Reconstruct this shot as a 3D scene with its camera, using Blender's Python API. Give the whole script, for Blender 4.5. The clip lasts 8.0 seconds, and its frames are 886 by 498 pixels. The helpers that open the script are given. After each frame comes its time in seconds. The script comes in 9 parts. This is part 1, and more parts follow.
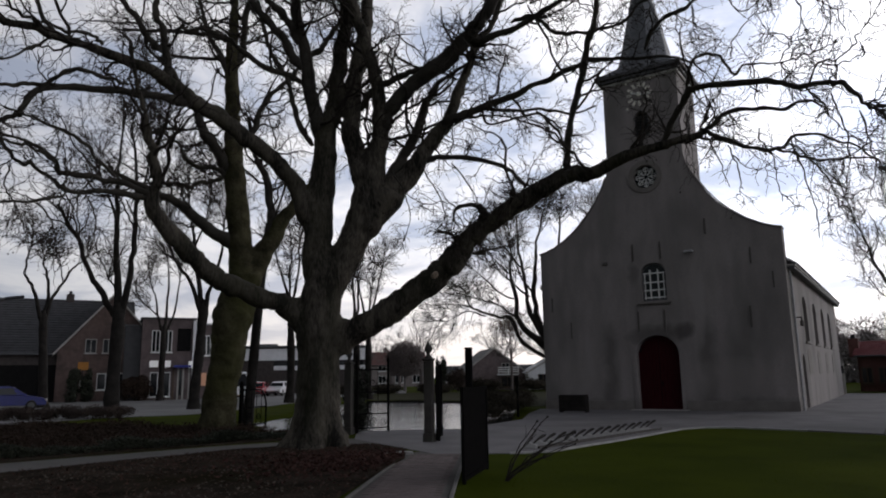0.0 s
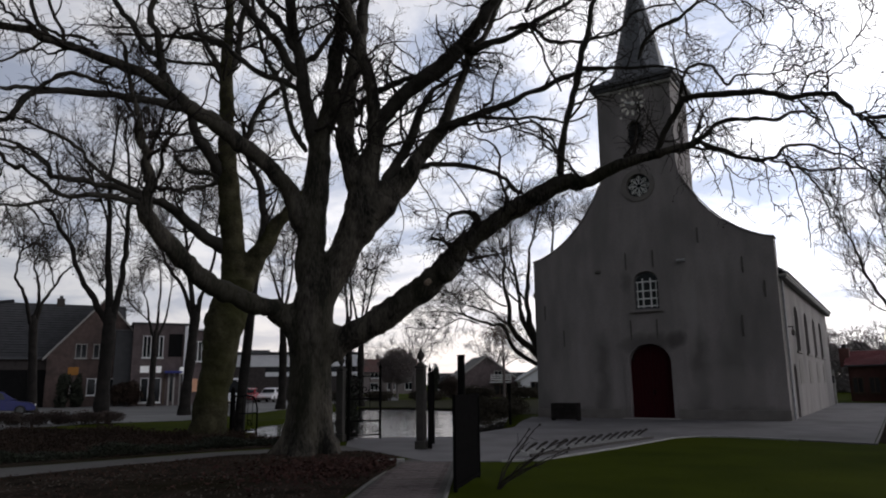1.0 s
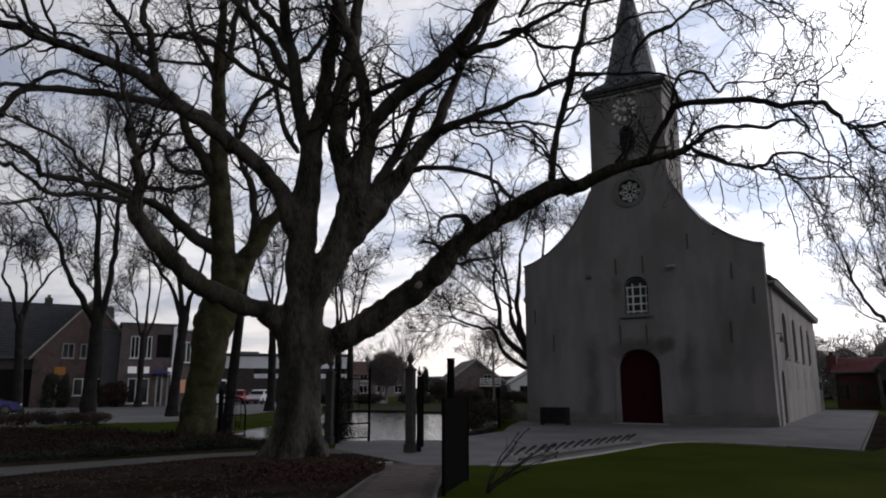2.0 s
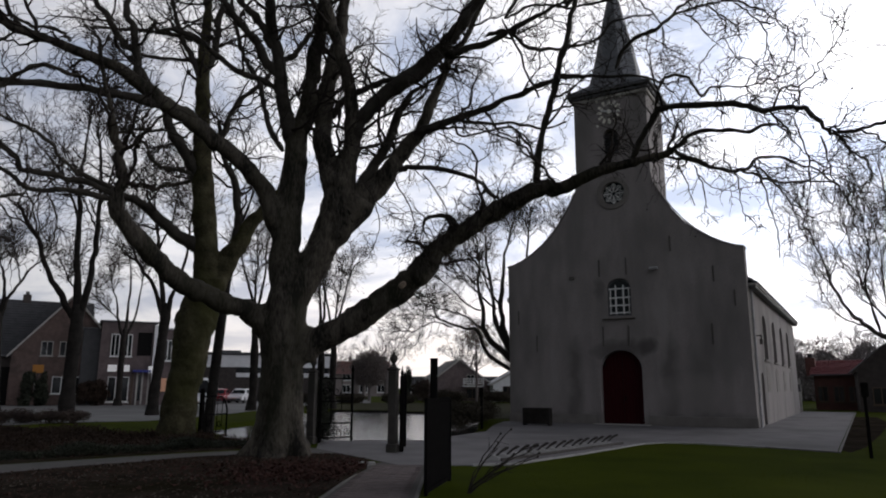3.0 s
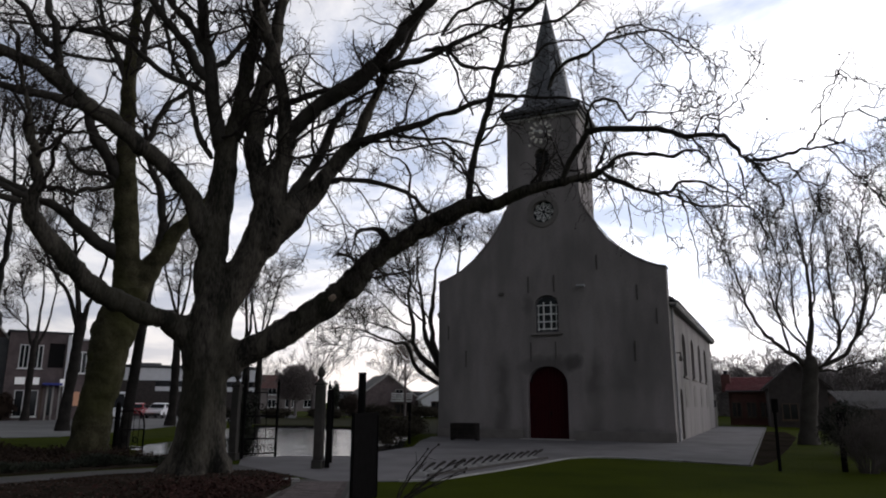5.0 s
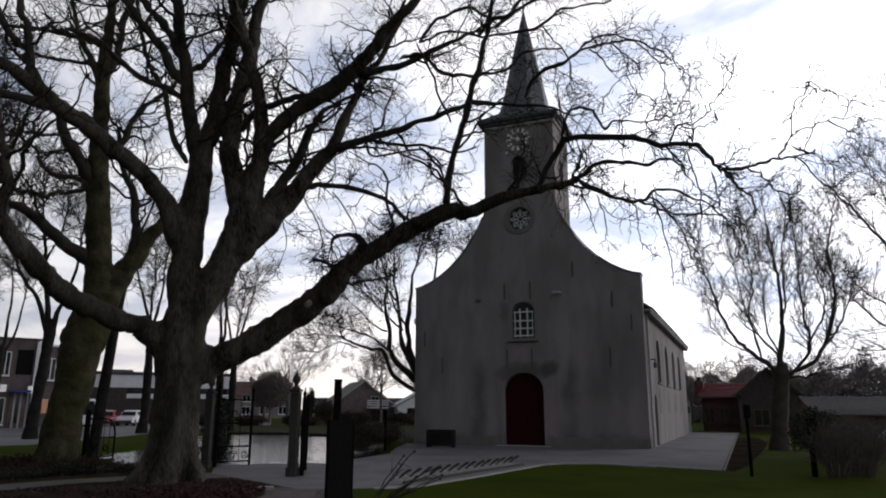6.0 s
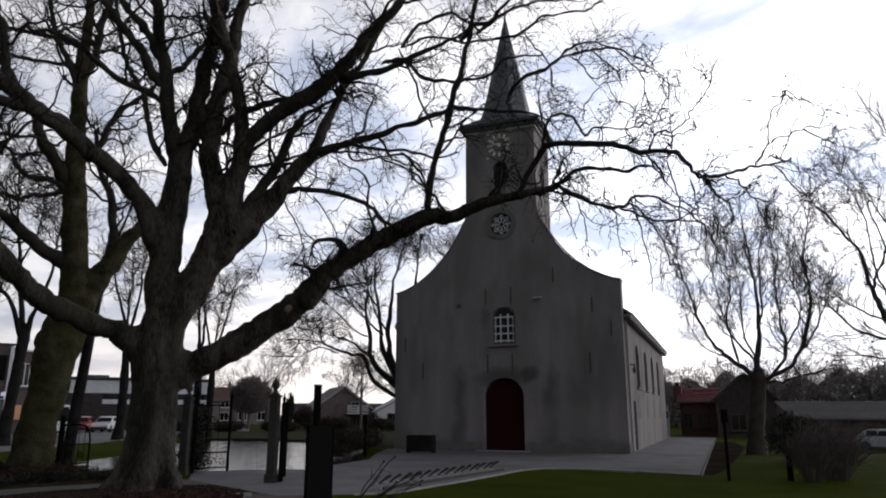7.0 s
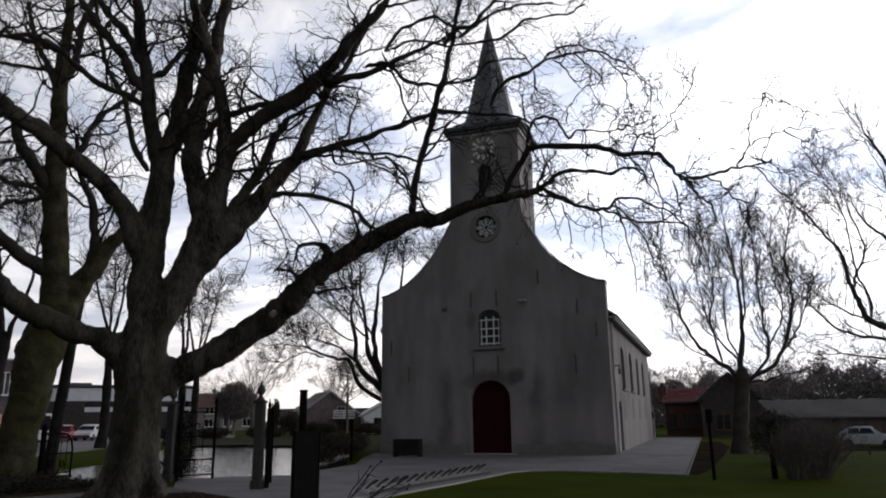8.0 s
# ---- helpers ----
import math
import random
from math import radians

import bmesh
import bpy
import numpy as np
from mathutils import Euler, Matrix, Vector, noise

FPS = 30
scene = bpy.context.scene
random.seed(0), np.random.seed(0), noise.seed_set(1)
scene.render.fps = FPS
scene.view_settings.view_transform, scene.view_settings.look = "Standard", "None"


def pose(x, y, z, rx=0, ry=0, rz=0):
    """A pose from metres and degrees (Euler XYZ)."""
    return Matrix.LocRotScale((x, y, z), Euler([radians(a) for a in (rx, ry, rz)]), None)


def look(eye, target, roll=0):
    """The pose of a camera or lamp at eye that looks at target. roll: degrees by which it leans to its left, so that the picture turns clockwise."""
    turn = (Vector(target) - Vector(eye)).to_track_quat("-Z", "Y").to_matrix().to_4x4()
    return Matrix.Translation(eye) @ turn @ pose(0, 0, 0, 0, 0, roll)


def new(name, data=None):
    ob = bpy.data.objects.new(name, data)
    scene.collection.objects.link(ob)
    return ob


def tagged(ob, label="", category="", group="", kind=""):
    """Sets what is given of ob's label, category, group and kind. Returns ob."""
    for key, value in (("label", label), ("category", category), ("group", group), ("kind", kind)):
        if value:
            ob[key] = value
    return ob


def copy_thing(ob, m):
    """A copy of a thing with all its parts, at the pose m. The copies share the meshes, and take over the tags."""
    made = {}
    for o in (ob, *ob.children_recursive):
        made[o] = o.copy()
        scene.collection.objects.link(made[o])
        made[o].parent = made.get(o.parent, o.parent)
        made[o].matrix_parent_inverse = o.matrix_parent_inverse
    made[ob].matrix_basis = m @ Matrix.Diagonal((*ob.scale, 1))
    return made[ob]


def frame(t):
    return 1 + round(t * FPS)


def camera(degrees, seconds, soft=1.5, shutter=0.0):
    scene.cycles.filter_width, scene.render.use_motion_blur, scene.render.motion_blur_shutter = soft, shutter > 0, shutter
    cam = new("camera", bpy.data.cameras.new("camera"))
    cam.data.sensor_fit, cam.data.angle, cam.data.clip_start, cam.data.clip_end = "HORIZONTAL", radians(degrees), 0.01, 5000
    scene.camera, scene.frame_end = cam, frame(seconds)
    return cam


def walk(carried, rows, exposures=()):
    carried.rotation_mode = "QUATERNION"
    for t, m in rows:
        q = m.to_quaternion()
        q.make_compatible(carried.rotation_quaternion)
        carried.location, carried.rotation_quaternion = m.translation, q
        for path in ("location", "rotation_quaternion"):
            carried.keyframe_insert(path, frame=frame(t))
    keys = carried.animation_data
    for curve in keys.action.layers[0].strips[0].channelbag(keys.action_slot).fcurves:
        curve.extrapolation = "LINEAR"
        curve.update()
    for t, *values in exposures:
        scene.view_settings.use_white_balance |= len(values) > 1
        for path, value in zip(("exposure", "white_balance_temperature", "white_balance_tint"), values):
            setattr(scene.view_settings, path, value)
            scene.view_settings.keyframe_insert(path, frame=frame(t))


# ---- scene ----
# ---------------------------------------------------------------- camera
cam = camera(64.72, 8.0, soft=1.95)
PATH = [
    (0.0, pose(0, 0, 1.6, 100.40, 0.98, 33.38)),
    (0.5, pose(0, 0, 1.6, 100.96, 0.75, 33.17)),
    (1.0, pose(0, 0, 1.6, 100.97, 0.65, 32.76)),
    (1.5, pose(0, 0, 1.6, 101.24, 0.39, 32.33)),
    (3.0, pose(0, 0, 1.6, 101.23, -0.14, 30.55)),
    (3.5, pose(0, 0, 1.6, 101.63, -0.03, 29.36)),
    (4.0, pose(0, 0, 1.6, 101.86, -0.00, 28.29)),
    (4.5, pose(0, 0, 1.6, 102.16, -0.14, 26.37)),
    (6.0, pose(0, 0, 1.6, 102.95, -0.16, 22.90)),
    (6.5, pose(0, 0, 1.6, 103.31, 0.09, 22.06)),
    (7.0, pose(0, 0, 1.6, 103.37, -0.05, 21.33)),
    (7.5, pose(0, 0, 1.6, 103.41, 0.43, 20.62)),
    (8.0, pose(0, 0, 1.6, 103.63, 0.72, 20.26)),
]
walk(cam, PATH, exposures=[(0.0, -0.03, 6500, 12), (3.5, 0.02, 6500, 12), (6.0, 0.07, 6500, 12), (8.0, 0.09, 6500, 12)])

# ---------------------------------------------------------------- world and light
SUN_AZ, SUN_EL = 38.0, 12.0            # degrees to the right of +y, and above the horizon
sun_way = Vector((math.sin(radians(SUN_AZ)), math.cos(radians(SUN_AZ)), 0.0))

world = bpy.data.worlds.new("evening_sky")
scene.world = world
world.use_nodes = True
wn, wl = world.node_tree.nodes, world.node_tree.links
wn.clear()


def wnode(kind, **inputs):
    n = wn.new(kind)
    for key, value in inputs.items():
        n.inputs[int(key[1:])].default_value = value
    return n


w_out = wn.new("ShaderNodeOutputWorld")
w_bg = wn.new("ShaderNodeBackground")
w_co = wn.new("ShaderNodeTexCoord")
w_sep = wn.new("ShaderNodeSeparateXYZ")
wl.new(w_co.outputs["Generated"], w_sep.inputs[0])
# cloud sheet: the direction laid out on a flat layer overhead
w_lift = wnode("ShaderNodeMath", i1=0.22)
w_lift.operation = "ADD"
w_abs = wn.new("ShaderNodeMath")
w_abs.operation = "ABSOLUTE"
wl.new(w_sep.outputs[2], w_abs.inputs[0])
wl.new(w_abs.outputs[0], w_lift.inputs[0])
w_div = wn.new("ShaderNodeVectorMath")
w_div.operation = "DIVIDE"
wl.new(w_co.outputs["Generated"], w_div.inputs[0])
w_com = wn.new("ShaderNodeCombineXYZ")
for i in range(3):
    wl.new(w_lift.outputs[0], w_com.inputs[i])
wl.new(w_com.outputs[0], w_div.inputs[1])
w_noise = wn.new("ShaderNodeTexNoise")
w_noise.inputs["Scale"].default_value = 3.0
w_noise.inputs["Detail"].default_value = 7.0
w_noise.inputs["Roughness"].default_value = 0.55
w_noise.inputs["Distortion"].default_value = 0.35
wl.new(w_div.outputs[0], w_noise.inputs["Vector"])
w_ramp = wn.new("ShaderNodeValToRGB")
w_ramp.color_ramp.elements[0].position, w_ramp.color_ramp.elements[0].color = 0.38, (0.50, 0.56, 0.70, 1)
w_ramp.color_ramp.elements[1].position, w_ramp.color_ramp.elements[1].color = 0.60, (1.04, 1.035, 1.06, 1)
wl.new(w_noise.outputs[0], w_ramp.inputs[0])
# the sheet is brighter towards the low sun and darker on the far side of the sky
w_dot = wn.new("ShaderNodeVectorMath")
w_dot.operation = "DOT_PRODUCT"
wl.new(w_co.outputs["Generated"], w_dot.inputs[0])
w_dot.inputs[1].default_value = sun_way
w_glow = wnode("ShaderNodeMapRange", i1=-1.0, i2=1.0, i3=0.02, i4=1.9)
wl.new(w_dot.outputs["Value"], w_glow.inputs[0])
w_core = wnode("ShaderNodeMapRange", i1=0.60, i2=0.92, i3=0.0, i4=0.45)
wl.new(w_dot.outputs["Value"], w_core.inputs[0])
w_glow_all = wn.new("ShaderNodeMath")
w_glow_all.operation = "ADD"
wl.new(w_glow.outputs[0], w_glow_all.inputs[0])
wl.new(w_core.outputs[0], w_glow_all.inputs[1])
w_high = wnode("ShaderNodeMapRange", i1=0.45, i2=0.78, i3=1.0, i4=0.14)   # sky dimmed overhead, mostly out of view, to cut light on the ground
wl.new(w_abs.outputs[0], w_high.inputs[0])
w_gh = wn.new("ShaderNodeMath")
w_gh.operation = "MULTIPLY"
wl.new(w_glow_all.outputs[0], w_gh.inputs[0])
wl.new(w_high.outputs[0], w_gh.inputs[1])
w_lit = wn.new("ShaderNodeVectorMath")
w_lit.operation = "SCALE"
wl.new(w_ramp.outputs[0], w_lit.inputs[0])
wl.new(w_gh.outputs[0], w_lit.inputs["Scale"])
# warm, clear strip above the horizon
w_low = wnode("ShaderNodeMapRange", i1=0.0, i2=0.20, i3=0.7, i4=0.0)
wl.new(w_abs.outputs[0], w_low.inputs[0])
w_warm = wn.new("ShaderNodeMix")
w_warm.data_type = "RGBA"
wl.new(w_low.outputs[0], w_warm.inputs["Factor"])
wl.new(w_lit.outputs[0], w_warm.inputs["A"])
w_low_s = wn.new("ShaderNodeVectorMath")
w_low_s.operation = "SCALE"
w_set = wn.new("ShaderNodeVectorMath")
w_set.operation = "DOT_PRODUCT"
w_set.inputs[1].default_value = (math.sin(radians(-28)), math.cos(radians(-28)), 0.0)
wl.new(w_co.outputs["Generated"], w_set.inputs[0])
w_set_f = wnode("ShaderNodeMapRange", i1=0.80, i2=0.98, i3=0.0, i4=1.0)
wl.new(w_set.outputs["Value"], w_set_f.inputs[0])
w_tone = wn.new("ShaderNodeMix")
w_tone.data_type = "RGBA"
w_tone.inputs["A"].default_value = (0.45, 0.48, 0.55, 1)
w_tone.inputs["B"].default_value = (1.10, 0.98, 0.88, 1)
wl.new(w_set_f.outputs[0], w_tone.inputs["Factor"])
wl.new(w_tone.outputs["Result"], w_low_s.inputs[0])
wl.new(w_glow.outputs[0], w_low_s.inputs["Scale"])
wl.new(w_low_s.outputs[0], w_warm.inputs["B"])
w_sky = wn.new("ShaderNodeTexSky")
w_sky.sky_type = "NISHITA"
w_sky.sun_disc = False
w_sky.sun_elevation = radians(SUN_EL)
w_sky.sun_rotation = radians(SUN_AZ)
w_sky_s = wn.new("ShaderNodeVectorMath")
w_sky_s.operation = "SCALE"
w_sky_s.inputs["Scale"].default_value = 0.012
wl.new(w_sky.outputs[0], w_sky_s.inputs[0])
w_add = wn.new("ShaderNodeVectorMath")
w_add.operation = "ADD"
wl.new(w_warm.outputs["Result"], w_add.inputs[0])
wl.new(w_sky_s.outputs[0], w_add.inputs[1])
wl.new(w_add.outputs[0], w_bg.inputs["Color"])
w_bg.inputs["Strength"].default_value = 0.84
wl.new(w_bg.outputs[0], w_out.inputs["Surface"])

sun = new("sun", bpy.data.lights.new("sun", "SUN"))
sun.data.energy, sun.data.angle, sun.data.color = 0.35, radians(25), (1.0, 0.93, 0.84)
sun.matrix_world = look((60 * sun_way.x, 60 * sun_way.y, 60 * math.tan(radians(SUN_EL)) + 1), (0, 0, 1))


# ---------------------------------------------------------------- materials
def surface(name, dark, light, scale=4.0, rough=0.8, bump=0.2, fine=40.0, metal=0.0, stains=None, island=0.0, spec=0.4,
            low=0.3, high=0.7, stretch=(1, 1, 1)):
    """Colour varied at two scales, with fine relief. stains: a third colour in broad blotches. island: random value per piece."""
    m = bpy.data.materials.new(name)
    m.use_nodes = True
    n, l = m.node_tree.nodes, m.node_tree.links
    b = n["Principled BSDF"]
    co, mp = n.new("ShaderNodeTexCoord"), n.new("ShaderNodeMapping")
    mp.inputs["Scale"].default_value = stretch
    l.new(co.outputs["Object"], mp.inputs["Vector"])
    big, small = n.new("ShaderNodeTexNoise"), n.new("ShaderNodeTexNoise")
    big.inputs["Scale"].default_value, small.inputs["Scale"].default_value = scale, fine
    big.inputs["Detail"].default_value, small.inputs["Detail"].default_value = 6, 4
    for t in (big, small):
        l.new(mp.outputs[0], t.inputs["Vector"])
    mean = n.new("ShaderNodeMix")
    mean.inputs["Factor"].default_value = 0.38
    l.new(big.outputs[0], mean.inputs["A"])
    l.new(small.outputs[0], mean.inputs["B"])
    ramp = n.new("ShaderNodeValToRGB")
    ramp.color_ramp.elements[0].position, ramp.color_ramp.elements[1].position = low, high
    ramp.color_ramp.elements[0].color, ramp.color_ramp.elements[1].color = (*dark, 1), (*light, 1)
    l.new(mean.outputs[0], ramp.inputs[0])
    out = ramp.outputs[0]
    if stains:
        st = n.new("ShaderNodeTexNoise")
        st.inputs["Scale"].default_value, st.inputs["Detail"].default_value = scale * 0.27, 5
        l.new(mp.outputs[0], st.inputs["Vector"])
        f = n.new("ShaderNodeMapRange")
        f.inputs[1].default_value, f.inputs[2].default_value, f.inputs[4].default_value = 0.48, 0.68, 0.8
        l.new(st.outputs[0], f.inputs[0])
        mix = n.new("ShaderNodeMix")
        mix.data_type = "RGBA"
        mix.inputs["B"].default_value = (*stains, 1)
        l.new(f.outputs[0], mix.inputs["Factor"])
        l.new(out, mix.inputs["A"])
        out = mix.outputs["Result"]
    if island:
        info, geo, hsv = n.new("ShaderNodeObjectInfo"), n.new("ShaderNodeNewGeometry"), n.new("ShaderNodeHueSaturation")
        both = n.new("ShaderNodeMath")
        both.operation = "ADD"
        l.new(info.outputs["Random"], both.inputs[0])
        l.new(geo.outputs["Random Per Island"], both.inputs[1])
        f = n.new("ShaderNodeMapRange")
        f.inputs[1].default_value, f.inputs[2].default_value = 0.0, 2.0
        f.inputs[3].default_value, f.inputs[4].default_value = 1 - island, 1 + island
        l.new(both.outputs[0], f.inputs[0])
        l.new(f.outputs[0], hsv.inputs["Value"])
        l.new(out, hsv.inputs["Color"])
        out = hsv.outputs[0]
    l.new(out, b.inputs["Base Color"])
    b.inputs["Roughness"].default_value, b.inputs["Metallic"].default_value = rough, metal
    b.inputs["Specular IOR Level"].default_value = spec
    if bump:
        bp = n.new("ShaderNodeBump")
        bp.inputs["Strength"].default_value, bp.inputs["Distance"].default_value = bump, 0.02
        l.new(mean.outputs[0], bp.inputs["Height"])
        l.new(bp.outputs[0], b.inputs["Normal"])
    return m


def lit(name, colour, strength):
    """A lamp-lit panel: it gives off a little light."""
    m = surface(name, colour, colour, 3, 0.5, 0.0, 30)
    b = m.node_tree.nodes["Principled BSDF"]
    b.inputs["Emission Color"].default_value, b.inputs["Emission Strength"].default_value = (*colour, 1), strength
    return m


M = {}
M["lit_sign"] = lit("lit_sign", (0.80, 0.80, 0.80), 0.2)
M["lit_window"] = lit("lit_window", (0.50, 0.27, 0.17), 0.13)
# side and tower walls: front plaster darkened, their weaker light put into the colour
M["plaster"] = surface("plaster", (0.1748, 0.1572, 0.1525), (0.2697, 0.2437, 0.2362), 1.7, 0.9, 0.3, 26, stains=(0.125, 0.117, 0.109), stretch=(1, 1, 0.32))
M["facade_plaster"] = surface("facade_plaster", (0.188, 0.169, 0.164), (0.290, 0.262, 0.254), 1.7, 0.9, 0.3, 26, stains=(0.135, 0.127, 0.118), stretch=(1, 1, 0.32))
M["old_kerb"] = surface("old_kerb", (0.09, 0.085, 0.08), (0.17, 0.16, 0.15), 4, 0.9, 0.25, 40, island=0.15)
M["zinc"] = surface("zinc", (0.26, 0.26, 0.265), (0.42, 0.42, 0.425), 6, 0.55, 0.05, 50)
M["shrub_twig"] = surface("shrub_twig", (0.085, 0.072, 0.065), (0.14, 0.122, 0.112), 3, 0.95, 0.0, 30, spec=0.1)
M["plinth"] = surface("plinth", (0.14, 0.127, 0.117), (0.215, 0.197, 0.182), 2.0, 0.9, 0.3, 30)
M["anchor_iron"] = surface("anchor_iron", (0.075, 0.068, 0.062), (0.12, 0.11, 0.10), 8, 0.85, 0.15, 60)
M["stone"] = surface("stone", (0.30, 0.29, 0.27), (0.42, 0.40, 0.37), 3, 0.85, 0.2, 40)
M["slate"] = surface("slate", (0.095, 0.099, 0.108), (0.19, 0.194, 0.208), 3, 0.6, 0.3, 20, island=0.25)
M["lead"] = surface("lead", (0.06, 0.06, 0.065), (0.11, 0.11, 0.115), 3, 0.6, 0.1, 30)
M["red_door"] = surface("red_door", (0.022, 0.0010, 0.003), (0.038, 0.0016, 0.0045), 5, 0.7, 0.1, 60, spec=0.12, stretch=(4, 4, 0.5))
M["white_paint"] = surface("white_paint", (0.62, 0.62, 0.60), (0.80, 0.80, 0.78), 5, 0.5, 0.05, 60)
M["gilt"] = surface("gilt", (0.74, 0.71, 0.62), (0.90, 0.87, 0.78), 9, 0.5, 0.05, 60)
M["black_iron"] = surface("black_iron", (0.005, 0.0048, 0.0048), (0.010, 0.0095, 0.0095), 8, 0.85, 0.15, 90, spec=0.0)
M["rust_iron"] = surface("rust_iron", (0.03, 0.026, 0.024), (0.06, 0.05, 0.045), 8, 0.7, 0.15, 90)
M["gate_stone"] = surface("gate_stone", (0.026, 0.023, 0.021), (0.064, 0.057, 0.051), 5, 0.9, 0.35, 45, stains=(0.035, 0.038, 0.026))
M["bark"] = surface("bark", (0.013, 0.0117, 0.0098), (0.088, 0.077, 0.062), 2.6, 0.9, 1.0, 22, stains=(0.026, 0.0255, 0.015), low=0.41, high=0.60, spec=0.15, stretch=(1, 1, 0.28))
M["moss_bark"] = surface("moss_bark", (0.023, 0.0215, 0.012), (0.078, 0.070, 0.040), 2.2, 0.95, 0.8, 20, stains=(0.042, 0.043, 0.015), low=0.38, high=0.62, spec=0.1)
# darker than the trunk bark: limbs' shade against bright sky put into the colour
M["limb_bark"] = surface("limb_bark", (0.016, 0.0143, 0.012), (0.062, 0.056, 0.047), 3.0, 0.9, 0.6, 22, spec=0.15)
M["dark_bark"] = surface("dark_bark", (0.009, 0.008, 0.0075), (0.034, 0.030, 0.027), 3.0, 0.9, 0.6, 22, spec=0.1)
M["torn_wood"] = surface("torn_wood", (0.10, 0.075, 0.055), (0.42, 0.33, 0.25), 9, 0.9, 0.5, 40)
M["twig"] = surface("twig", (0.02, 0.017, 0.015), (0.045, 0.038, 0.034), 5, 0.95, 0.0, 30, spec=0.1)
M["lawn_bark"] = surface("lawn_bark", (0.035, 0.031, 0.027), (0.085, 0.076, 0.066), 3.0, 0.9, 0.6, 22, spec=0.1)
M["lawn_twig"] = surface("lawn_twig", (0.045, 0.038, 0.035), (0.09, 0.077, 0.072), 4, 0.95, 0.0, 30, spec=0.1)
M["far_hedge"] = surface("far_hedge", (0.026, 0.023, 0.017), (0.062, 0.053, 0.04), 1.5, 0.95, 0.0, 30, island=0.3, spec=0.1)
M["brown_hedge"] = surface("brown_hedge", (0.028, 0.022, 0.020), (0.105, 0.080, 0.068), 1.2, 0.95, 0.0, 30, island=0.4, spec=0.1)
# far, dome and haze twigs: distance haze mixed into the colour as paleness
M["far_hazed_twig"] = surface("far_hazed_twig", (0.12, 0.105, 0.101), (0.19, 0.167, 0.162), 3, 0.95, 0.0, 20)
M["brown_leaf"] = surface("brown_leaf", (0.07, 0.045, 0.032), (0.14, 0.09, 0.065), 1.5, 0.95, 0.0, 30, island=0.3, spec=0.1)
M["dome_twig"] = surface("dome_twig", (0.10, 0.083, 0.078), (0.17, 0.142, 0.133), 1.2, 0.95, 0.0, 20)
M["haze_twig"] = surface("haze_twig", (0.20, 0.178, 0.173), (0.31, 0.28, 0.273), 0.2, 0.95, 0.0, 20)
M["lawn"] = surface("lawn", (0.0215, 0.0322, 0.0016), (0.0476, 0.0615, 0.0032), 0.5, 0.95, 0.5, 30, stains=(0.060, 0.070, 0.006), spec=0.01)
M["dull_grass"] = surface("dull_grass", (0.022, 0.023, 0.010), (0.050, 0.048, 0.024), 0.6, 0.95, 0.4, 30, stains=(0.035, 0.036, 0.016), spec=0.02)
M["grass_blade"] = surface("grass_blade", (0.0476, 0.0615, 0.0032), (0.079, 0.094, 0.0063), 0.8, 1.0, 0.0, 20, island=0.25, spec=0.0)
M["soil"] = surface("soil", (0.01254, 0.01104, 0.009032), (0.05519, 0.0439, 0.03512), 1.6, 0.95, 0.8, 34, stains=(0.018, 0.016, 0.009), spec=0.0)
M["pale_leaf"] = surface("pale_leaf", (0.07, 0.058, 0.046), (0.13, 0.108, 0.085), 0.7, 0.95, 0.0, 30, island=0.35, spec=0.1)
M["dead_leaf"] = surface("dead_leaf", (0.036, 0.022, 0.017), (0.085, 0.050, 0.038), 0.7, 0.95, 0.0, 30, island=0.35, spec=0.1)
M["red_leaf"] = surface("red_leaf", (0.036, 0.019, 0.016), (0.080, 0.041, 0.034), 0.9, 0.95, 0.0, 30, island=0.4, spec=0.1)
M["ground_cover"] = surface("ground_cover", (0.0161, 0.01208, 0.0092), (0.0575, 0.03795, 0.02875), 0.5, 0.95, 0.0, 30, island=0.3, spec=0.1)
M["evergreen"] = surface("evergreen", (0.008, 0.010, 0.006), (0.024, 0.028, 0.015), 3, 0.85, 0.0, 30, island=0.4)
M["gravel"] = surface("gravel", (0.062, 0.058, 0.054), (0.12, 0.112, 0.104), 1.2, 0.95, 0.5, 55)
M["paver"] = surface("paver", (0.135, 0.128, 0.131), (0.22, 0.209, 0.213), 1.1, 0.9, 0.3, 30, stains=(0.11, 0.106, 0.105), island=0.12, spec=0.2)
M["clinker"] = surface("clinker", (0.085, 0.062, 0.06), (0.15, 0.115, 0.11), 5, 0.85, 0.3, 40, island=0.3)
M["joint_sand"] = surface("joint_sand", (0.05, 0.045, 0.04), (0.085, 0.078, 0.07), 4, 0.95, 0.3, 60)
M["kerb"] = surface("kerb", (0.22, 0.215, 0.205), (0.34, 0.33, 0.315), 4, 0.9, 0.25, 40, island=0.12)
M["asphalt"] = surface("asphalt", (0.11, 0.108, 0.106), (0.185, 0.182, 0.178), 0.4, 0.8, 0.2, 30, stains=(0.08, 0.08, 0.08))
M["brick"] = surface("brick", (0.0806, 0.0546, 0.0481), (0.156, 0.1079, 0.0936), 3, 0.9, 0.2, 30, stains=(0.05, 0.037, 0.033))
M["pale_brick"] = surface("pale_brick", (0.16, 0.135, 0.128), (0.26, 0.225, 0.215), 3, 0.9, 0.2, 30, stains=(0.12, 0.10, 0.095))
M["block_brick"] = surface("block_brick", (0.095, 0.072, 0.071), (0.17, 0.132, 0.13), 3, 0.9, 0.2, 30, stains=(0.075, 0.06, 0.06))
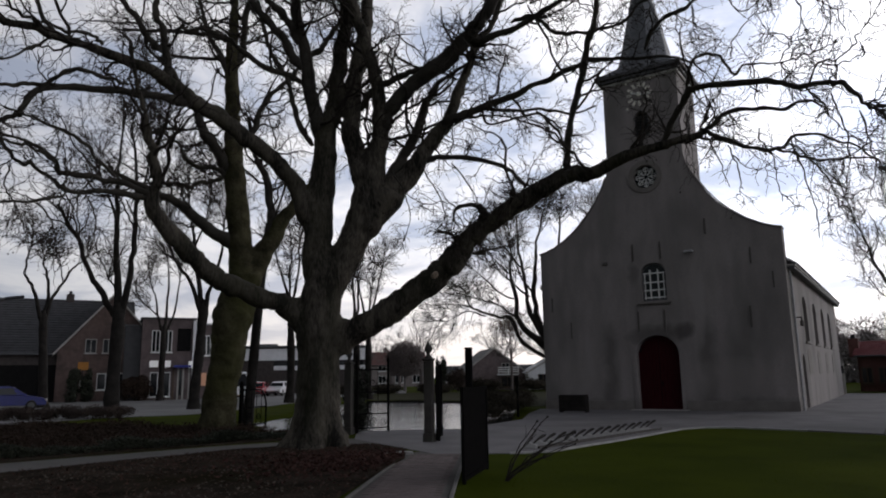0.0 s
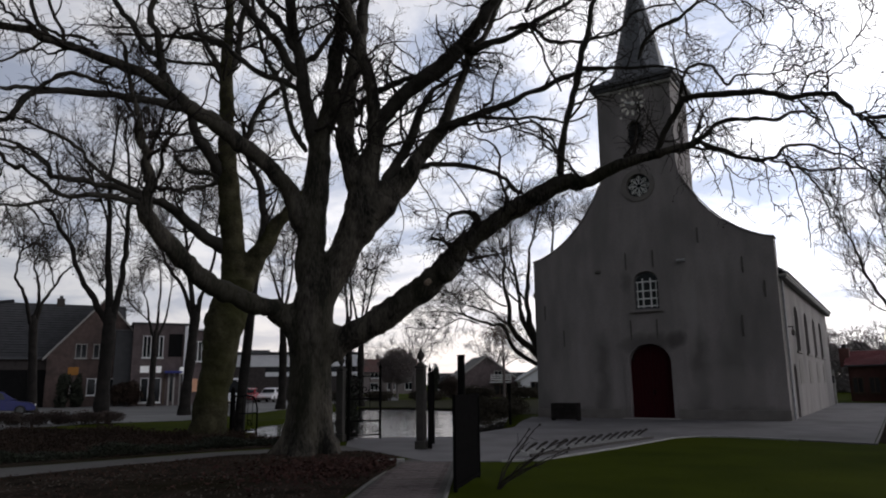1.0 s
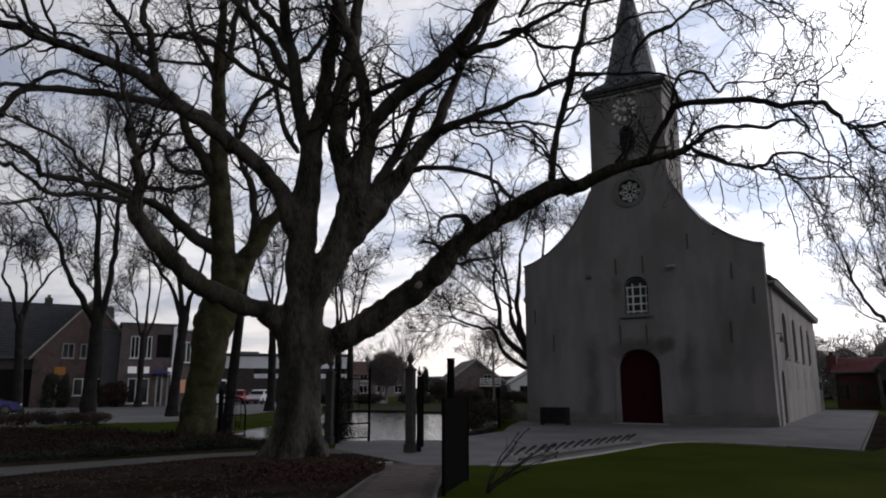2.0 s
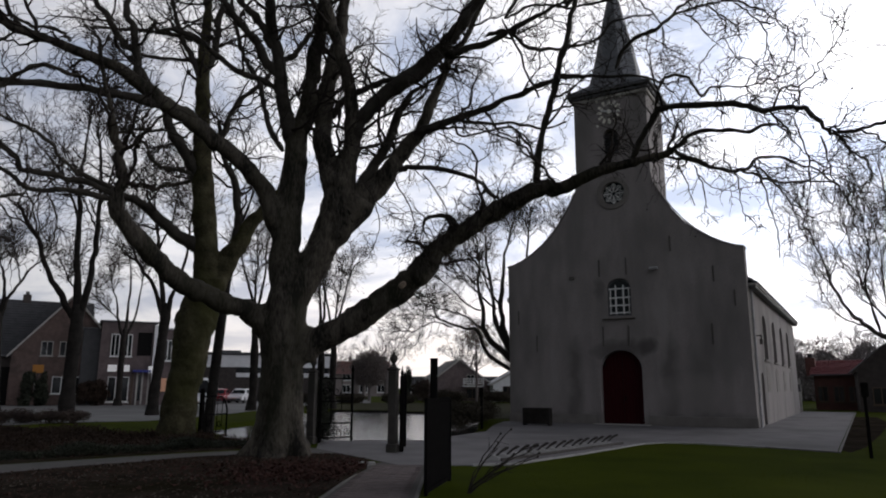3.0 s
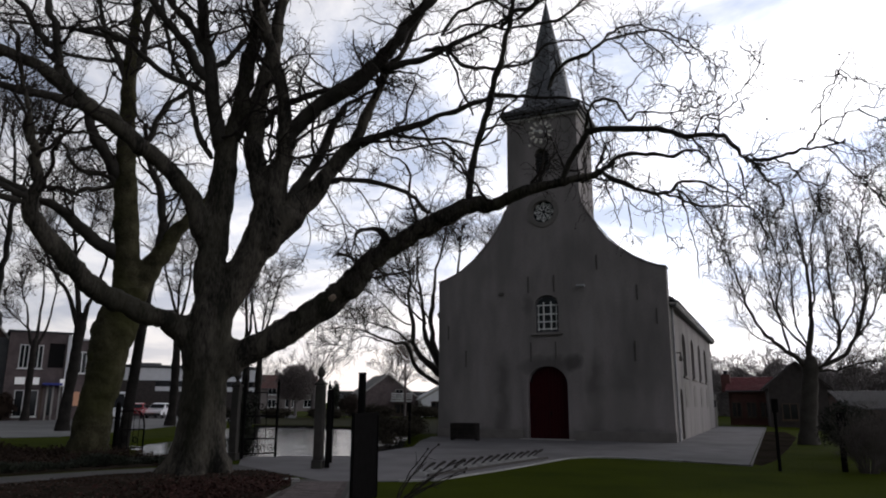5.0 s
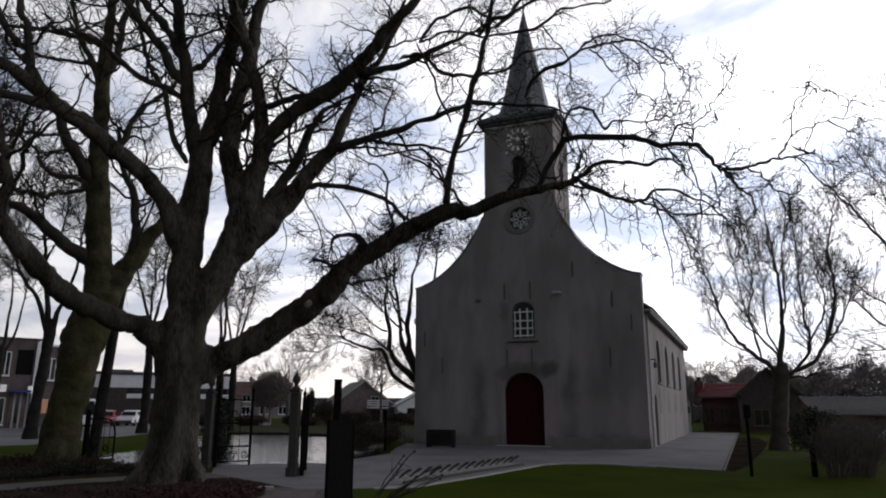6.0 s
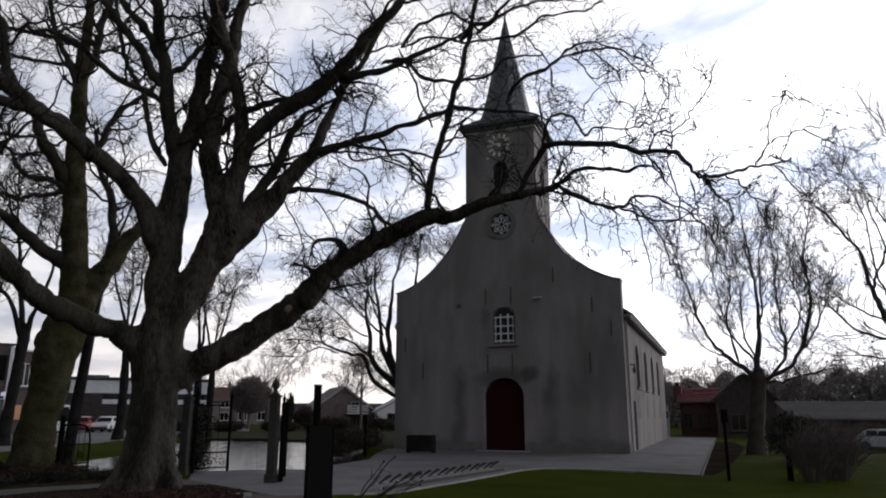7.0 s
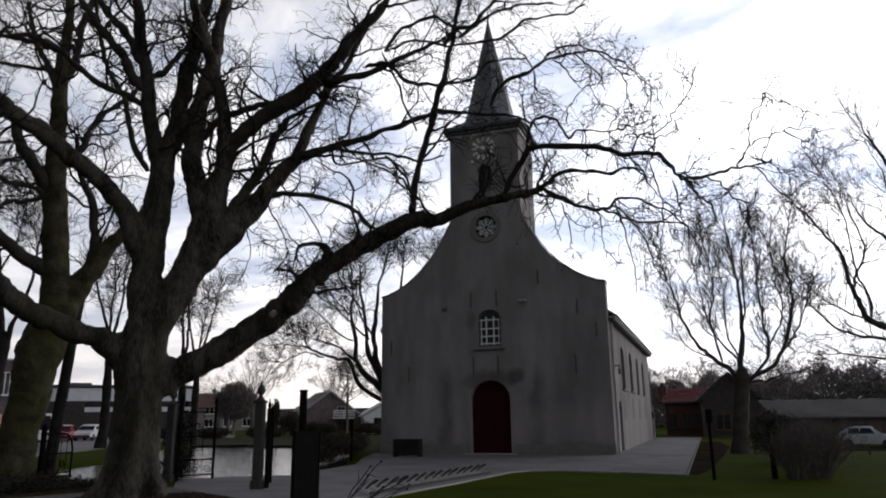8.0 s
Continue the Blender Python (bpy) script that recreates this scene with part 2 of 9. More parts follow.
M["red_brick"] = surface("red_brick", (0.085, 0.04, 0.036), (0.16, 0.075, 0.064), 3, 0.9, 0.2, 30)
M["dark_brick"] = surface("dark_brick", (0.032, 0.027, 0.026), (0.07, 0.058, 0.053), 3, 0.9, 0.2, 30)
M["grey_tile"] = surface("grey_tile", (0.034, 0.034, 0.037), (0.07, 0.07, 0.073), 2, 0.85, 0.2, 30, island=0.15)
M["dark_tile"] = surface("dark_tile", (0.03, 0.027, 0.027), (0.06, 0.053, 0.05), 2, 0.85, 0.2, 30, island=0.15)
M["red_tile"] = surface("red_tile", (0.14, 0.036, 0.042), (0.25, 0.066, 0.072), 2, 0.8, 0.2, 30, island=0.15)
M["pale_tile"] = surface("pale_tile", (0.10, 0.095, 0.092), (0.16, 0.15, 0.145), 2, 0.85, 0.2, 30, island=0.15)
M["light_tile"] = surface("light_tile", (0.20, 0.19, 0.185), (0.30, 0.285, 0.275), 2, 0.85, 0.2, 30, island=0.15)
M["orange_tile"] = surface("orange_tile", (0.12, 0.062, 0.055), (0.19, 0.10, 0.088), 2, 0.8, 0.2, 30, island=0.15)
M["panel_grey"] = surface("panel_grey", (0.62, 0.62, 0.63), (0.78, 0.78, 0.79), 2, 0.7, 0.05, 30)
M["shop_black"] = surface("shop_black", (0.004, 0.004, 0.004), (0.010, 0.009, 0.009), 2, 0.7, 0.05, 30, spec=0.1)
M["dark_panel"] = surface("dark_panel", (0.02, 0.021, 0.023), (0.045, 0.045, 0.05), 2, 0.6, 0.05, 30)
M["wood"] = surface("wood", (0.06, 0.042, 0.03), (0.12, 0.085, 0.06), 3, 0.85, 0.2, 30, stretch=(1, 1, 6))
M["tyre"] = surface("tyre", (0.01, 0.01, 0.01), (0.022, 0.022, 0.022), 8, 0.85, 0.1, 60)
M["blue_car"] = surface("blue_car", (0.003, 0.006, 0.10), (0.005, 0.009, 0.14), 2, 0.3, 0.0, 20, spec=0.25)
M["white_car"] = surface("white_car", (0.74, 0.74, 0.76), (0.82, 0.82, 0.84), 2, 0.25, 0.0, 20, spec=0.6)
M["silver_car"] = surface("silver_car", (0.56, 0.59, 0.63), (0.66, 0.69, 0.73), 2, 0.3, 0.0, 20, metal=0.3, spec=0.6)
M["red_car"] = surface("red_car", (0.30, 0.02, 0.03), (0.36, 0.03, 0.04), 2, 0.25, 0.0, 20, spec=0.6)
M["dark_car"] = surface("dark_car", (0.02, 0.025, 0.035), (0.03, 0.035, 0.05), 2, 0.25, 0.0, 20, spec=0.6)
for k in ("blue_car", "white_car", "silver_car", "red_car", "dark_car"):
    M[k].node_tree.nodes["Principled BSDF"].inputs["Coat Weight"].default_value = 0.35
    M[k].node_tree.nodes["Principled BSDF"].inputs["Coat Roughness"].default_value = 0.06
M["rim"] = surface("rim", (0.07, 0.07, 0.07), (0.12, 0.12, 0.12), 4, 0.5, 0.0, 30, metal=0.4)
M["yellow_sign"] = surface("yellow_sign", (0.30, 0.12, 0.015), (0.38, 0.16, 0.02), 5, 0.5, 0.0, 50)
M["blue_sign"] = surface("blue_sign", (0.03, 0.04, 0.22), (0.04, 0.05, 0.28), 5, 0.5, 0.0, 50)
M["panel_dim"] = surface("panel_dim", (0.05, 0.05, 0.0525), (0.08, 0.08, 0.0825), 2, 0.85, 0.1, 30)


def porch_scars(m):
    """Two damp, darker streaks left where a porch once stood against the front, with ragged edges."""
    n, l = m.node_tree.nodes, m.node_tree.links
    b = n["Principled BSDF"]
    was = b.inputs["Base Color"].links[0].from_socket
    co, sep = n.new("ShaderNodeTexCoord"), n.new("ShaderNodeSeparateXYZ")
    ragged = n.new("ShaderNodeTexNoise")
    ragged.inputs["Scale"].default_value, ragged.inputs["Detail"].default_value = 1.1, 6
    l.new(co.outputs["Object"], ragged.inputs["Vector"])
    l.new(co.outputs["Object"], sep.inputs[0])

    def math_node(op, *values):
        k = n.new("ShaderNodeMath")
        k.operation = op
        for i, v in enumerate(values):
            if isinstance(v, float):
                k.inputs[i].default_value = v
            else:
                l.new(v, k.inputs[i])
        return k.outputs[0]

    wave = math_node("MULTIPLY", math_node("SUBTRACT", ragged.outputs[0], 0.5), 0.8)
    off = math_node("ABSOLUTE", math_node("SUBTRACT", math_node("ABSOLUTE", math_node("ADD", sep.outputs[0], wave)), 2.2))
    across = n.new("ShaderNodeMapRange")
    across.inputs[1].default_value, across.inputs[2].default_value, across.inputs[3].default_value, across.inputs[4].default_value = 0.08, 0.48, 1.0, 0.0
    l.new(off, across.inputs[0])
    up = n.new("ShaderNodeMapRange")
    up.inputs[1].default_value, up.inputs[2].default_value, up.inputs[3].default_value, up.inputs[4].default_value = 3.2, 4.1, 1.0, 0.0
    l.new(math_node("ADD", sep.outputs[2], wave), up.inputs[0])
    mix = n.new("ShaderNodeMix")
    mix.data_type = "RGBA"
    mix.inputs["B"].default_value = (0.112, 0.102, 0.095, 1)
    l.new(math_node("MULTIPLY", math_node("MULTIPLY", across.outputs[0], up.outputs[0]), 0.75), mix.inputs["Factor"])
    l.new(was, mix.inputs["A"])
    out = mix.outputs["Result"]
    # soot blotches beside the arch, a darker foot, a paler upright strip and paler low patches
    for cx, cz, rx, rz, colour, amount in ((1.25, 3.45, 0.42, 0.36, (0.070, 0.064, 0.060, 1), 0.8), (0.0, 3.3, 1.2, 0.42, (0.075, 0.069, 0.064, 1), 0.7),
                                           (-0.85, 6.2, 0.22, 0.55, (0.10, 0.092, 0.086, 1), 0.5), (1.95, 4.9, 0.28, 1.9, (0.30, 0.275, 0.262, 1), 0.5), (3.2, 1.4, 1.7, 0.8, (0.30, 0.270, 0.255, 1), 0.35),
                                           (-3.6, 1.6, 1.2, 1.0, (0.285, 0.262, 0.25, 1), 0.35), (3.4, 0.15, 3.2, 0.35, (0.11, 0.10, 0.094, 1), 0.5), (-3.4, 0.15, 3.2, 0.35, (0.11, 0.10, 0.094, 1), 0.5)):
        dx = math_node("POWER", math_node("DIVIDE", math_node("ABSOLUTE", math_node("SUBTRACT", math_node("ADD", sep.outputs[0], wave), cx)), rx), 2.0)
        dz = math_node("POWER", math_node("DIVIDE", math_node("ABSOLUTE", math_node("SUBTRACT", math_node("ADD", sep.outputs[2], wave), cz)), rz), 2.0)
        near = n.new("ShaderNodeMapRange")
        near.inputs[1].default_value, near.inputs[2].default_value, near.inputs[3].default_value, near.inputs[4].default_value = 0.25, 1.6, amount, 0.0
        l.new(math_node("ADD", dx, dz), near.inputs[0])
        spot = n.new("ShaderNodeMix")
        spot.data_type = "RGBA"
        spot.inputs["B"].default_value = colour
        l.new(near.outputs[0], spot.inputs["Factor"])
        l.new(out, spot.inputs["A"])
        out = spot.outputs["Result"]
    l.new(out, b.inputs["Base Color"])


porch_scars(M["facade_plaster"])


def plain(name, colour, rough, spec=0.5, trans=0.0, ior=1.45):
    m = bpy.data.materials.new(name)
    m.use_nodes = True
    b = m.node_tree.nodes["Principled BSDF"]
    b.inputs["Base Color"].default_value = (*colour, 1)
    b.inputs["Roughness"].default_value, b.inputs["IOR"].default_value = rough, ior
    b.inputs["Transmission Weight"].default_value = trans
    return m


M["glass"] = plain("dark_glass", (0.012, 0.013, 0.015), 0.08)
# side window panes: the grey reflection is put into the base colour
M["grey_sheen_glass"] = plain("grey_sheen_glass", (0.10, 0.097, 0.094), 0.5)
M["lens"] = plain("lamp_lens", (0.75, 0.75, 0.72), 0.15)
# backing sheets: the darkness inside openings and gaps is painted as near-black
M["hollow"] = plain("dark_hollow", (0.006, 0.006, 0.006), 0.9)


def water_material():
    m = bpy.data.materials.new("pond_water")
    m.use_nodes = True
    n, l = m.node_tree.nodes, m.node_tree.links
    b = n["Principled BSDF"]
    b.inputs["Base Color"].default_value = (0.035, 0.037, 0.035, 1)
    b.inputs["Roughness"].default_value, b.inputs["IOR"].default_value = 0.05, 1.33
    co, t1 = n.new("ShaderNodeTexCoord"), n.new("ShaderNodeTexNoise")
    t1.inputs["Scale"].default_value, t1.inputs["Detail"].default_value = 1.5, 6
    l.new(co.outputs["Object"], t1.inputs["Vector"])
    bp = n.new("ShaderNodeBump")
    bp.inputs["Strength"].default_value, bp.inputs["Distance"].default_value = 0.5, 0.12
    l.new(t1.outputs[0], bp.inputs["Height"])
    l.new(bp.outputs[0], b.inputs["Normal"])
    return m


M["water"] = water_material()


# ---------------------------------------------------------------- building helpers
def mesh_of(bm, name, material, smooth=False):
    me = bpy.data.meshes.new(name)
    bmesh.ops.recalc_face_normals(bm, faces=bm.faces)
    bm.to_mesh(me)
    bm.free()
    me.materials.append(material)
    if smooth:
        me.shade_smooth()
    return me


def part(name, bm, material, parent=None, label="", smooth=False, m=None):
    """Links a bmesh, or a mesh, as one object under a thing or under a part."""
    me = bm if isinstance(bm, bpy.types.Mesh) else mesh_of(bm, name, material, smooth)
    ob = new(name, me)
    if parent is not None:
        ob.parent = parent
    if m is not None:
        ob.matrix_basis = m
    return tagged(ob, label)


def thing(name, label, category, m=None, group=""):
    ob = new(name)
    ob.empty_display_size = 0.3
    if m is not None:
        ob.matrix_basis = m
    return tagged(ob, label, category, group)


def setting(name, bm, material, label="", category=""):
    return tagged(new(name, mesh_of(bm, name, material)), label, category, kind="structure")


def box(bm, x0, x1, y0, y1, z0, z1, bevel=0.0, m=None):
    c = Vector(((x0 + x1) / 2, (y0 + y1) / 2, (z0 + z1) / 2))
    made = bmesh.ops.create_cube(bm, size=1.0, matrix=Matrix.Translation(c) @ Matrix.Diagonal((x1 - x0, y1 - y0, z1 - z0, 1)))
    vs = made["verts"]
    if bevel:
        es = list({e for v in vs for e in v.link_edges})
        r = bmesh.ops.bevel(bm, geom=es, offset=bevel, segments=1, affect="EDGES", clamp_overlap=True)
        vs = list({v for f in r["faces"] for v in f.verts} | {v for v in vs if v.is_valid})
    if m is not None:
        bmesh.ops.transform(bm, matrix=m, verts=vs)
    return vs


def a_box(*args, **kw):
    bm = bmesh.new()
    box(bm, *args, **kw)
    return bm


def rod(bm, a, b, r0, r1=None, sides=8):
    a, b = Vector(a), Vector(b)
    d = b - a
    made = bmesh.ops.create_cone(bm, cap_ends=True, segments=sides, radius1=r0, radius2=r0 if r1 is None else r1, depth=d.length)
    q = d.to_track_quat("Z", "Y").to_matrix().to_4x4()
    bmesh.ops.transform(bm, matrix=Matrix.Translation((a + b) / 2) @ q, verts=made["verts"])
    return made["verts"]


def lathe(bm, profile, sides=16, m=None):
    """Turns (radius, height) rows about z."""
    rings = []
    for r, z in profile:
        rings.append([bm.verts.new((r * math.cos(2 * math.pi * i / sides), r * math.sin(2 * math.pi * i / sides), z)) for i in range(sides)])
    for a, b in zip(rings, rings[1:]):
        for i in range(sides):
            bm.faces.new((a[i], a[(i + 1) % sides], b[(i + 1) % sides], b[i]))
    bm.faces.new(rings[0][::-1])
    bm.faces.new(rings[-1])
    vs = [v for ring in rings for v in ring]
    if m is not None:
        bmesh.ops.transform(bm, matrix=m, verts=vs)
    return vs


def arch(cx, z0, w, spring, rise, n=10):
    """Outline of an opening with a rounded head, counter-clockwise, in x and z."""
    pts = [(cx - w / 2, z0), (cx + w / 2, z0)]
    for i in range(n + 1):
        a = math.pi * i / n
        pts.append((cx + w / 2 * math.cos(a), spring + rise * math.sin(a)))
    return pts


def holed_wall(outline, holes, thick):
    """A wall in the x-z plane from y = 0 to y = thick, with openings that go through."""
    bm = bmesh.new()
    loops = []
    for pts in (outline, *holes):
        loops.append([bm.verts.new((x, 0, z)) for x, z in pts])
    edges = [bm.edges.new((lp[i], lp[(i + 1) % len(lp)])) for lp in loops for i in range(len(lp))]
    bmesh.ops.triangle_fill(bm, use_beauty=True, use_dissolve=False, edges=edges)
    front = list(bm.faces)
    back = {v: bm.verts.new((v.co.x, thick, v.co.z)) for lp in loops for v in lp}
    for f in front:
        bm.faces.new([back[v] for v in reversed(f.verts)])
    for lp in loops:
        for i in range(len(lp)):
            a, b = lp[i], lp[(i + 1) % len(lp)]
            bm.faces.new((a, b, back[b], back[a]))
    return bm


def prism(pts, y0, y1):
    """A closed outline in x and z carried from y0 to y1."""
    bm = bmesh.new()
    a = [bm.verts.new((x, y0, z)) for x, z in pts]
    b = [bm.verts.new((x, y1, z)) for x, z in pts]
    bm.faces.new(a)
    bm.faces.new(b[::-1])
    for i in range(len(pts)):
        j = (i + 1) % len(pts)
        bm.faces.new((a[i], b[i], b[j], a[j]))
    return bm


def slab(pts, z0, z1):
    """A flat sheet with thickness over a ground outline in x and y."""
    bm = bmesh.new()
    top = [bm.verts.new((x, y, z1)) for x, y in pts]
    low = [bm.verts.new((x, y, z0)) for x, y in pts]
    edges = [bm.edges.new((top[i], top[(i + 1) % len(top)])) for i in range(len(top))]
    bmesh.ops.triangle_fill(bm, use_beauty=True, use_dissolve=False, edges=edges)
    for i in range(len(pts)):
        j = (i + 1) % len(pts)
        bm.faces.new((top[i], top[j], low[j], low[i]))
    return bm


# ---------------------------------------------------------------- branches
def unit(v):
    return v / np.maximum(np.linalg.norm(v, axis=-1, keepdims=True), 1e-9)


def tubes(groups, sides, name, material, ripple=0.0, rng=None):
    """One mesh of tapered tubes. groups: pairs of points (k, n, 3) and radii (k, n)."""
    allv, allf, base = [], [], 0
    for pts, rad in groups:
        k, n, _ = pts.shape
        if k == 0:
            continue
        tan = unit(np.gradient(pts, axis=1))
        ref = np.where(np.abs(tan[:, 0, 2:3]) > 0.8, [[1.0, 0, 0]], [[0, 0, 1.0]])
        nor = np.zeros_like(pts)
        cur = unit(np.cross(tan[:, 0], ref))
        for i in range(n):
            cur = unit(cur - (cur * tan[:, i]).sum(-1, keepdims=True) * tan[:, i])
            nor[:, i] = cur
        bi = np.cross(tan, nor)
        ang = 2 * np.pi * np.arange(sides) / sides
        r = rad[:, :, None] * np.ones(sides)
        if ripple:
            r = r * (1 + ripple * rng.standard_normal(r.shape))
        v = pts[:, :, None] + r[..., None] * (np.cos(ang)[:, None] * nor[:, :, None] + np.sin(ang)[:, None] * bi[:, :, None])
        allv.append(v.reshape(-1, 3))
        idx = base + np.arange(k * n * sides).reshape(k, n, sides)
        nxt = np.roll(idx, -1, axis=2)
        f = np.stack([idx[:, :-1], nxt[:, :-1], nxt[:, 1:], idx[:, 1:]], -1).reshape(-1, 4)
        allf.append(f)
        base += k * n * sides
    v, f = np.concatenate(allv), np.concatenate(allf)
    me = bpy.data.meshes.new(name)
    me.vertices.add(len(v))
    me.vertices.foreach_set("co", v.ravel())
    me.loops.add(f.size)
    me.loops.foreach_set("vertex_index", f.ravel().astype(np.int32))
    me.polygons.add(len(f))
    me.polygons.foreach_set("loop_start", (np.arange(len(f)) * 4).astype(np.int32))
    me.update(calc_edges=True)
    me.materials.append(material)
    me.shade_smooth()
    return me


def flecks(centres, normals, size, name, material, rng, aspect=1.5):
    """One mesh of small folded leaves (two triangles each)."""
    k = len(centres)
    u = unit(np.cross(normals, rng.standard_normal((k, 3))))
    w = np.cross(unit(normals), u)
    s = size * rng.uniform(0.6, 1.3, (k, 1))
    lift = unit(normals) * s * rng.uniform(-0.35, 0.35, (k, 1))
    v = np.stack([centres - u * s * aspect, centres + w * s * 0.6 + lift, centres + u * s * aspect, centres - w * s * 0.6 + lift], 1).reshape(-1, 3)
    i = 4 * np.arange(k)[:, None]
    f = np.concatenate([i + [0, 1, 2], i + [0, 2, 3]])
    me = bpy.data.meshes.new(name)
    me.from_pydata(v.tolist(), [], f.tolist())
    me.materials.append(material)
    return me


def smooth_line(ctrl, n):
    """Catmull-Rom through control rows (x, y, z, r), n points."""
    c = np.array(ctrl, float)
    c = np.concatenate([[2 * c[0] - c[1]], c, [2 * c[-1] - c[-2]]])
    t = np.linspace(0, len(c) - 3 - 1e-6, n)
    i = t.astype(int)
    f = (t - i)[:, None]
    a, b, d, e = c[i], c[i + 1], c[i + 2], c[i + 3]
    p = 0.5 * (2 * b + (d - a) * f + (2 * a - 5 * b + 4 * d - e) * f**2 + (3 * b - a - 3 * d + e) * f**3)
    p[:, 3] = np.maximum(p[:, 3], 0.004)
    return p


def grow(start, way, length, r0, n, rng, wander=0.35, rise=0.0, taper=0.25, zig=0.0):
    """A batch of wandering shoots: points (k, n, 3) and radii (k, n). zig: sharp turns from bud to bud."""
    k = len(start)
    pts = np.zeros((k, n, 3))
    pts[:, 0] = start
    d = unit(way)
    step = (length / (n - 1))[:, None]
    bend = unit(np.cross(d, rng.standard_normal((k, 3)))) * wander * 1.2
    for i in range(1, n):
        turn = np.where(rng.uniform(size=(k, 1)) < 0.4, -1.0, 1.0)      # crooked: the bend changes side now and then
        bend = bend * turn + 0.35 * wander * rng.standard_normal((k, 3))
        d = unit(d + bend + 0.5 * wander * rng.standard_normal((k, 3)) + [0, 0, rise])
        go = unit(d + zig * rng.standard_normal((k, 3))) if zig else d
        pts[:, i] = pts[:, i - 1] + go * step
    return pts, r0[:, None] * np.linspace(1, taper, n)[None]


def shoots(pts, rad, per, rng, n, lo=0.2, hi=1.0, size=(0.5, 1.0), angle=(35, 70), thin=0.55, wander=0.35, rise=0.0, floor=0.004, top=9.0, taper=0.25, zig=0.0):
    """Side shoots of a batch: per shoots each, thinner and shorter than their parent."""
    k, m, _ = pts.shape
    par = np.repeat(np.arange(k), per)
    t = rng.uniform(lo, hi, len(par)) * (m - 1)
    i = np.minimum(t.astype(int), m - 2)
    f = (t - i)[:, None]
    p = pts[par, i] * (1 - f) + pts[par, i + 1] * f
    r = rad[par, i] * (1 - f[:, 0]) + rad[par, i + 1] * f[:, 0]
    tan = unit(pts[par, i + 1] - pts[par, i])
    side = unit(np.cross(tan, rng.standard_normal((len(par), 3))))
    a = np.radians(rng.uniform(*angle, len(par)))[:, None]
    way = tan * np.cos(a) + side * np.sin(a)
    ln = rng.uniform(*size, len(par)) * (1.15 - 0.45 * t / (m - 1))
    return grow(p, way, ln, np.clip(r * thin, floor, top), n, rng, wander, rise, taper, zig)


def stepped_slope(a, b, along, n, courses, lip=0.04):
    """Overlapping courses on a roof slope from ridge a to eave b as one stepped sheet, carried by along; n points up from the slope."""
    bm = bmesh.new()
    a, b, along, n = Vector(a), Vector(b), Vector(along), Vector(n).normalized()
    sec = []
    for k in range(courses):
        p, q = a + (b - a) * (k / courses), a + (b - a) * ((k + 1) / courses)
        sec += [p + n * 0.02, q + n * (0.02 + lip)]
    sec += [b - n * 0.05, a - n * 0.05]
    lo, hi = [bm.verts.new(v) for v in sec], [bm.verts.new(v + along) for v in sec]
    for i in range(len(sec)):
        j = (i + 1) % len(sec)
        bm.faces.new((lo[i], hi[i], hi[j], lo[j]))
    for ring in (lo, hi):
        es = [bm.edges.get((ring[i], ring[(i + 1) % len(ring)])) for i in range(len(ring))]
        bmesh.ops.triangle_fill(bm, use_beauty=True, use_dissolve=False, edges=es)
    return bm


def bent_bar(pts, r, name, material, sides=6):
    """A round bar bent along points."""
    p = np.array(pts, float)
    return tubes([(p[None], np.full((1, len(p)), r))], sides, name, material)
PLANE = []  # stems and limbs: rows of x, y, z and radius
PLANE.append(("trunk", [(-11.99, 12.68, -0.24, 0.715), (-11.98, 12.69, 0.17, 0.604), (-11.97, 12.7, 0.63, 0.541), (-11.96, 12.7, 1.23, 0.513), (-11.97, 12.7, 2.03, 0.5), (-11.98, 12.69, 2.65, 0.535), (-11.96, 12.71, 3.27, 0.509), (-11.91, 12.75, 3.76, 0.496), (-11.86, 12.8, 4.14, 0.456), (-11.83, 12.83, 4.47, 0.347), (-11.81, 12.85, 4.71, 0.153)]))
PLANE.append(("stem", [(-11.93, 12.74, 3.69, 0.386), (-12.04, 12.67, 4.4, 0.375), (-12.05, 12.69, 4.98, 0.349), (-12.05, 12.72, 5.56, 0.338), (-12.04, 12.78, 6.31, 0.321), (-12, 12.86, 7.22, 0.304), (-12.03, 12.87, 7.92, 0.249), (-12.04, 12.88, 8.39, 0.104)]))
PLANE.append(("limb", [(-12.01, 12.87, 7.69, 0.263), (-11.97, 13.03, 8.5, 0.238), (-11.91, 13.25, 9.68, 0.207), (-11.91, 13.42, 10.9, 0.19), (-11.87, 13.59, 11.98, 0.18), (-11.81, 13.8, 13.28, 0.152), (-11.85, 13.98, 15.01, 0.116)]))
PLANE.append(("limb", [(-12.03, 12.85, 7.69, 0.219), (-12.13, 12.69, 8.2, 0.206), (-12.22, 12.49, 9.01, 0.179), (-12.29, 12.27, 10.05, 0.159), (-12.36, 12.06, 11.09, 0.139), (-12.43, 11.81, 12.29, 0.103), (-12.56, 11.5, 13.48, 0.073)]))
PLANE.append(("stem", [(-11.85, 12.81, 3.76, 0.414), (-11.64, 12.96, 4.22, 0.4), (-11.41, 13.12, 4.72, 0.381), (-11.19, 13.27, 5.39, 0.39), (-10.98, 13.38, 6.34, 0.366), (-10.85, 13.44, 7.08, 0.313), (-10.77, 13.47, 7.6, 0.115)]))
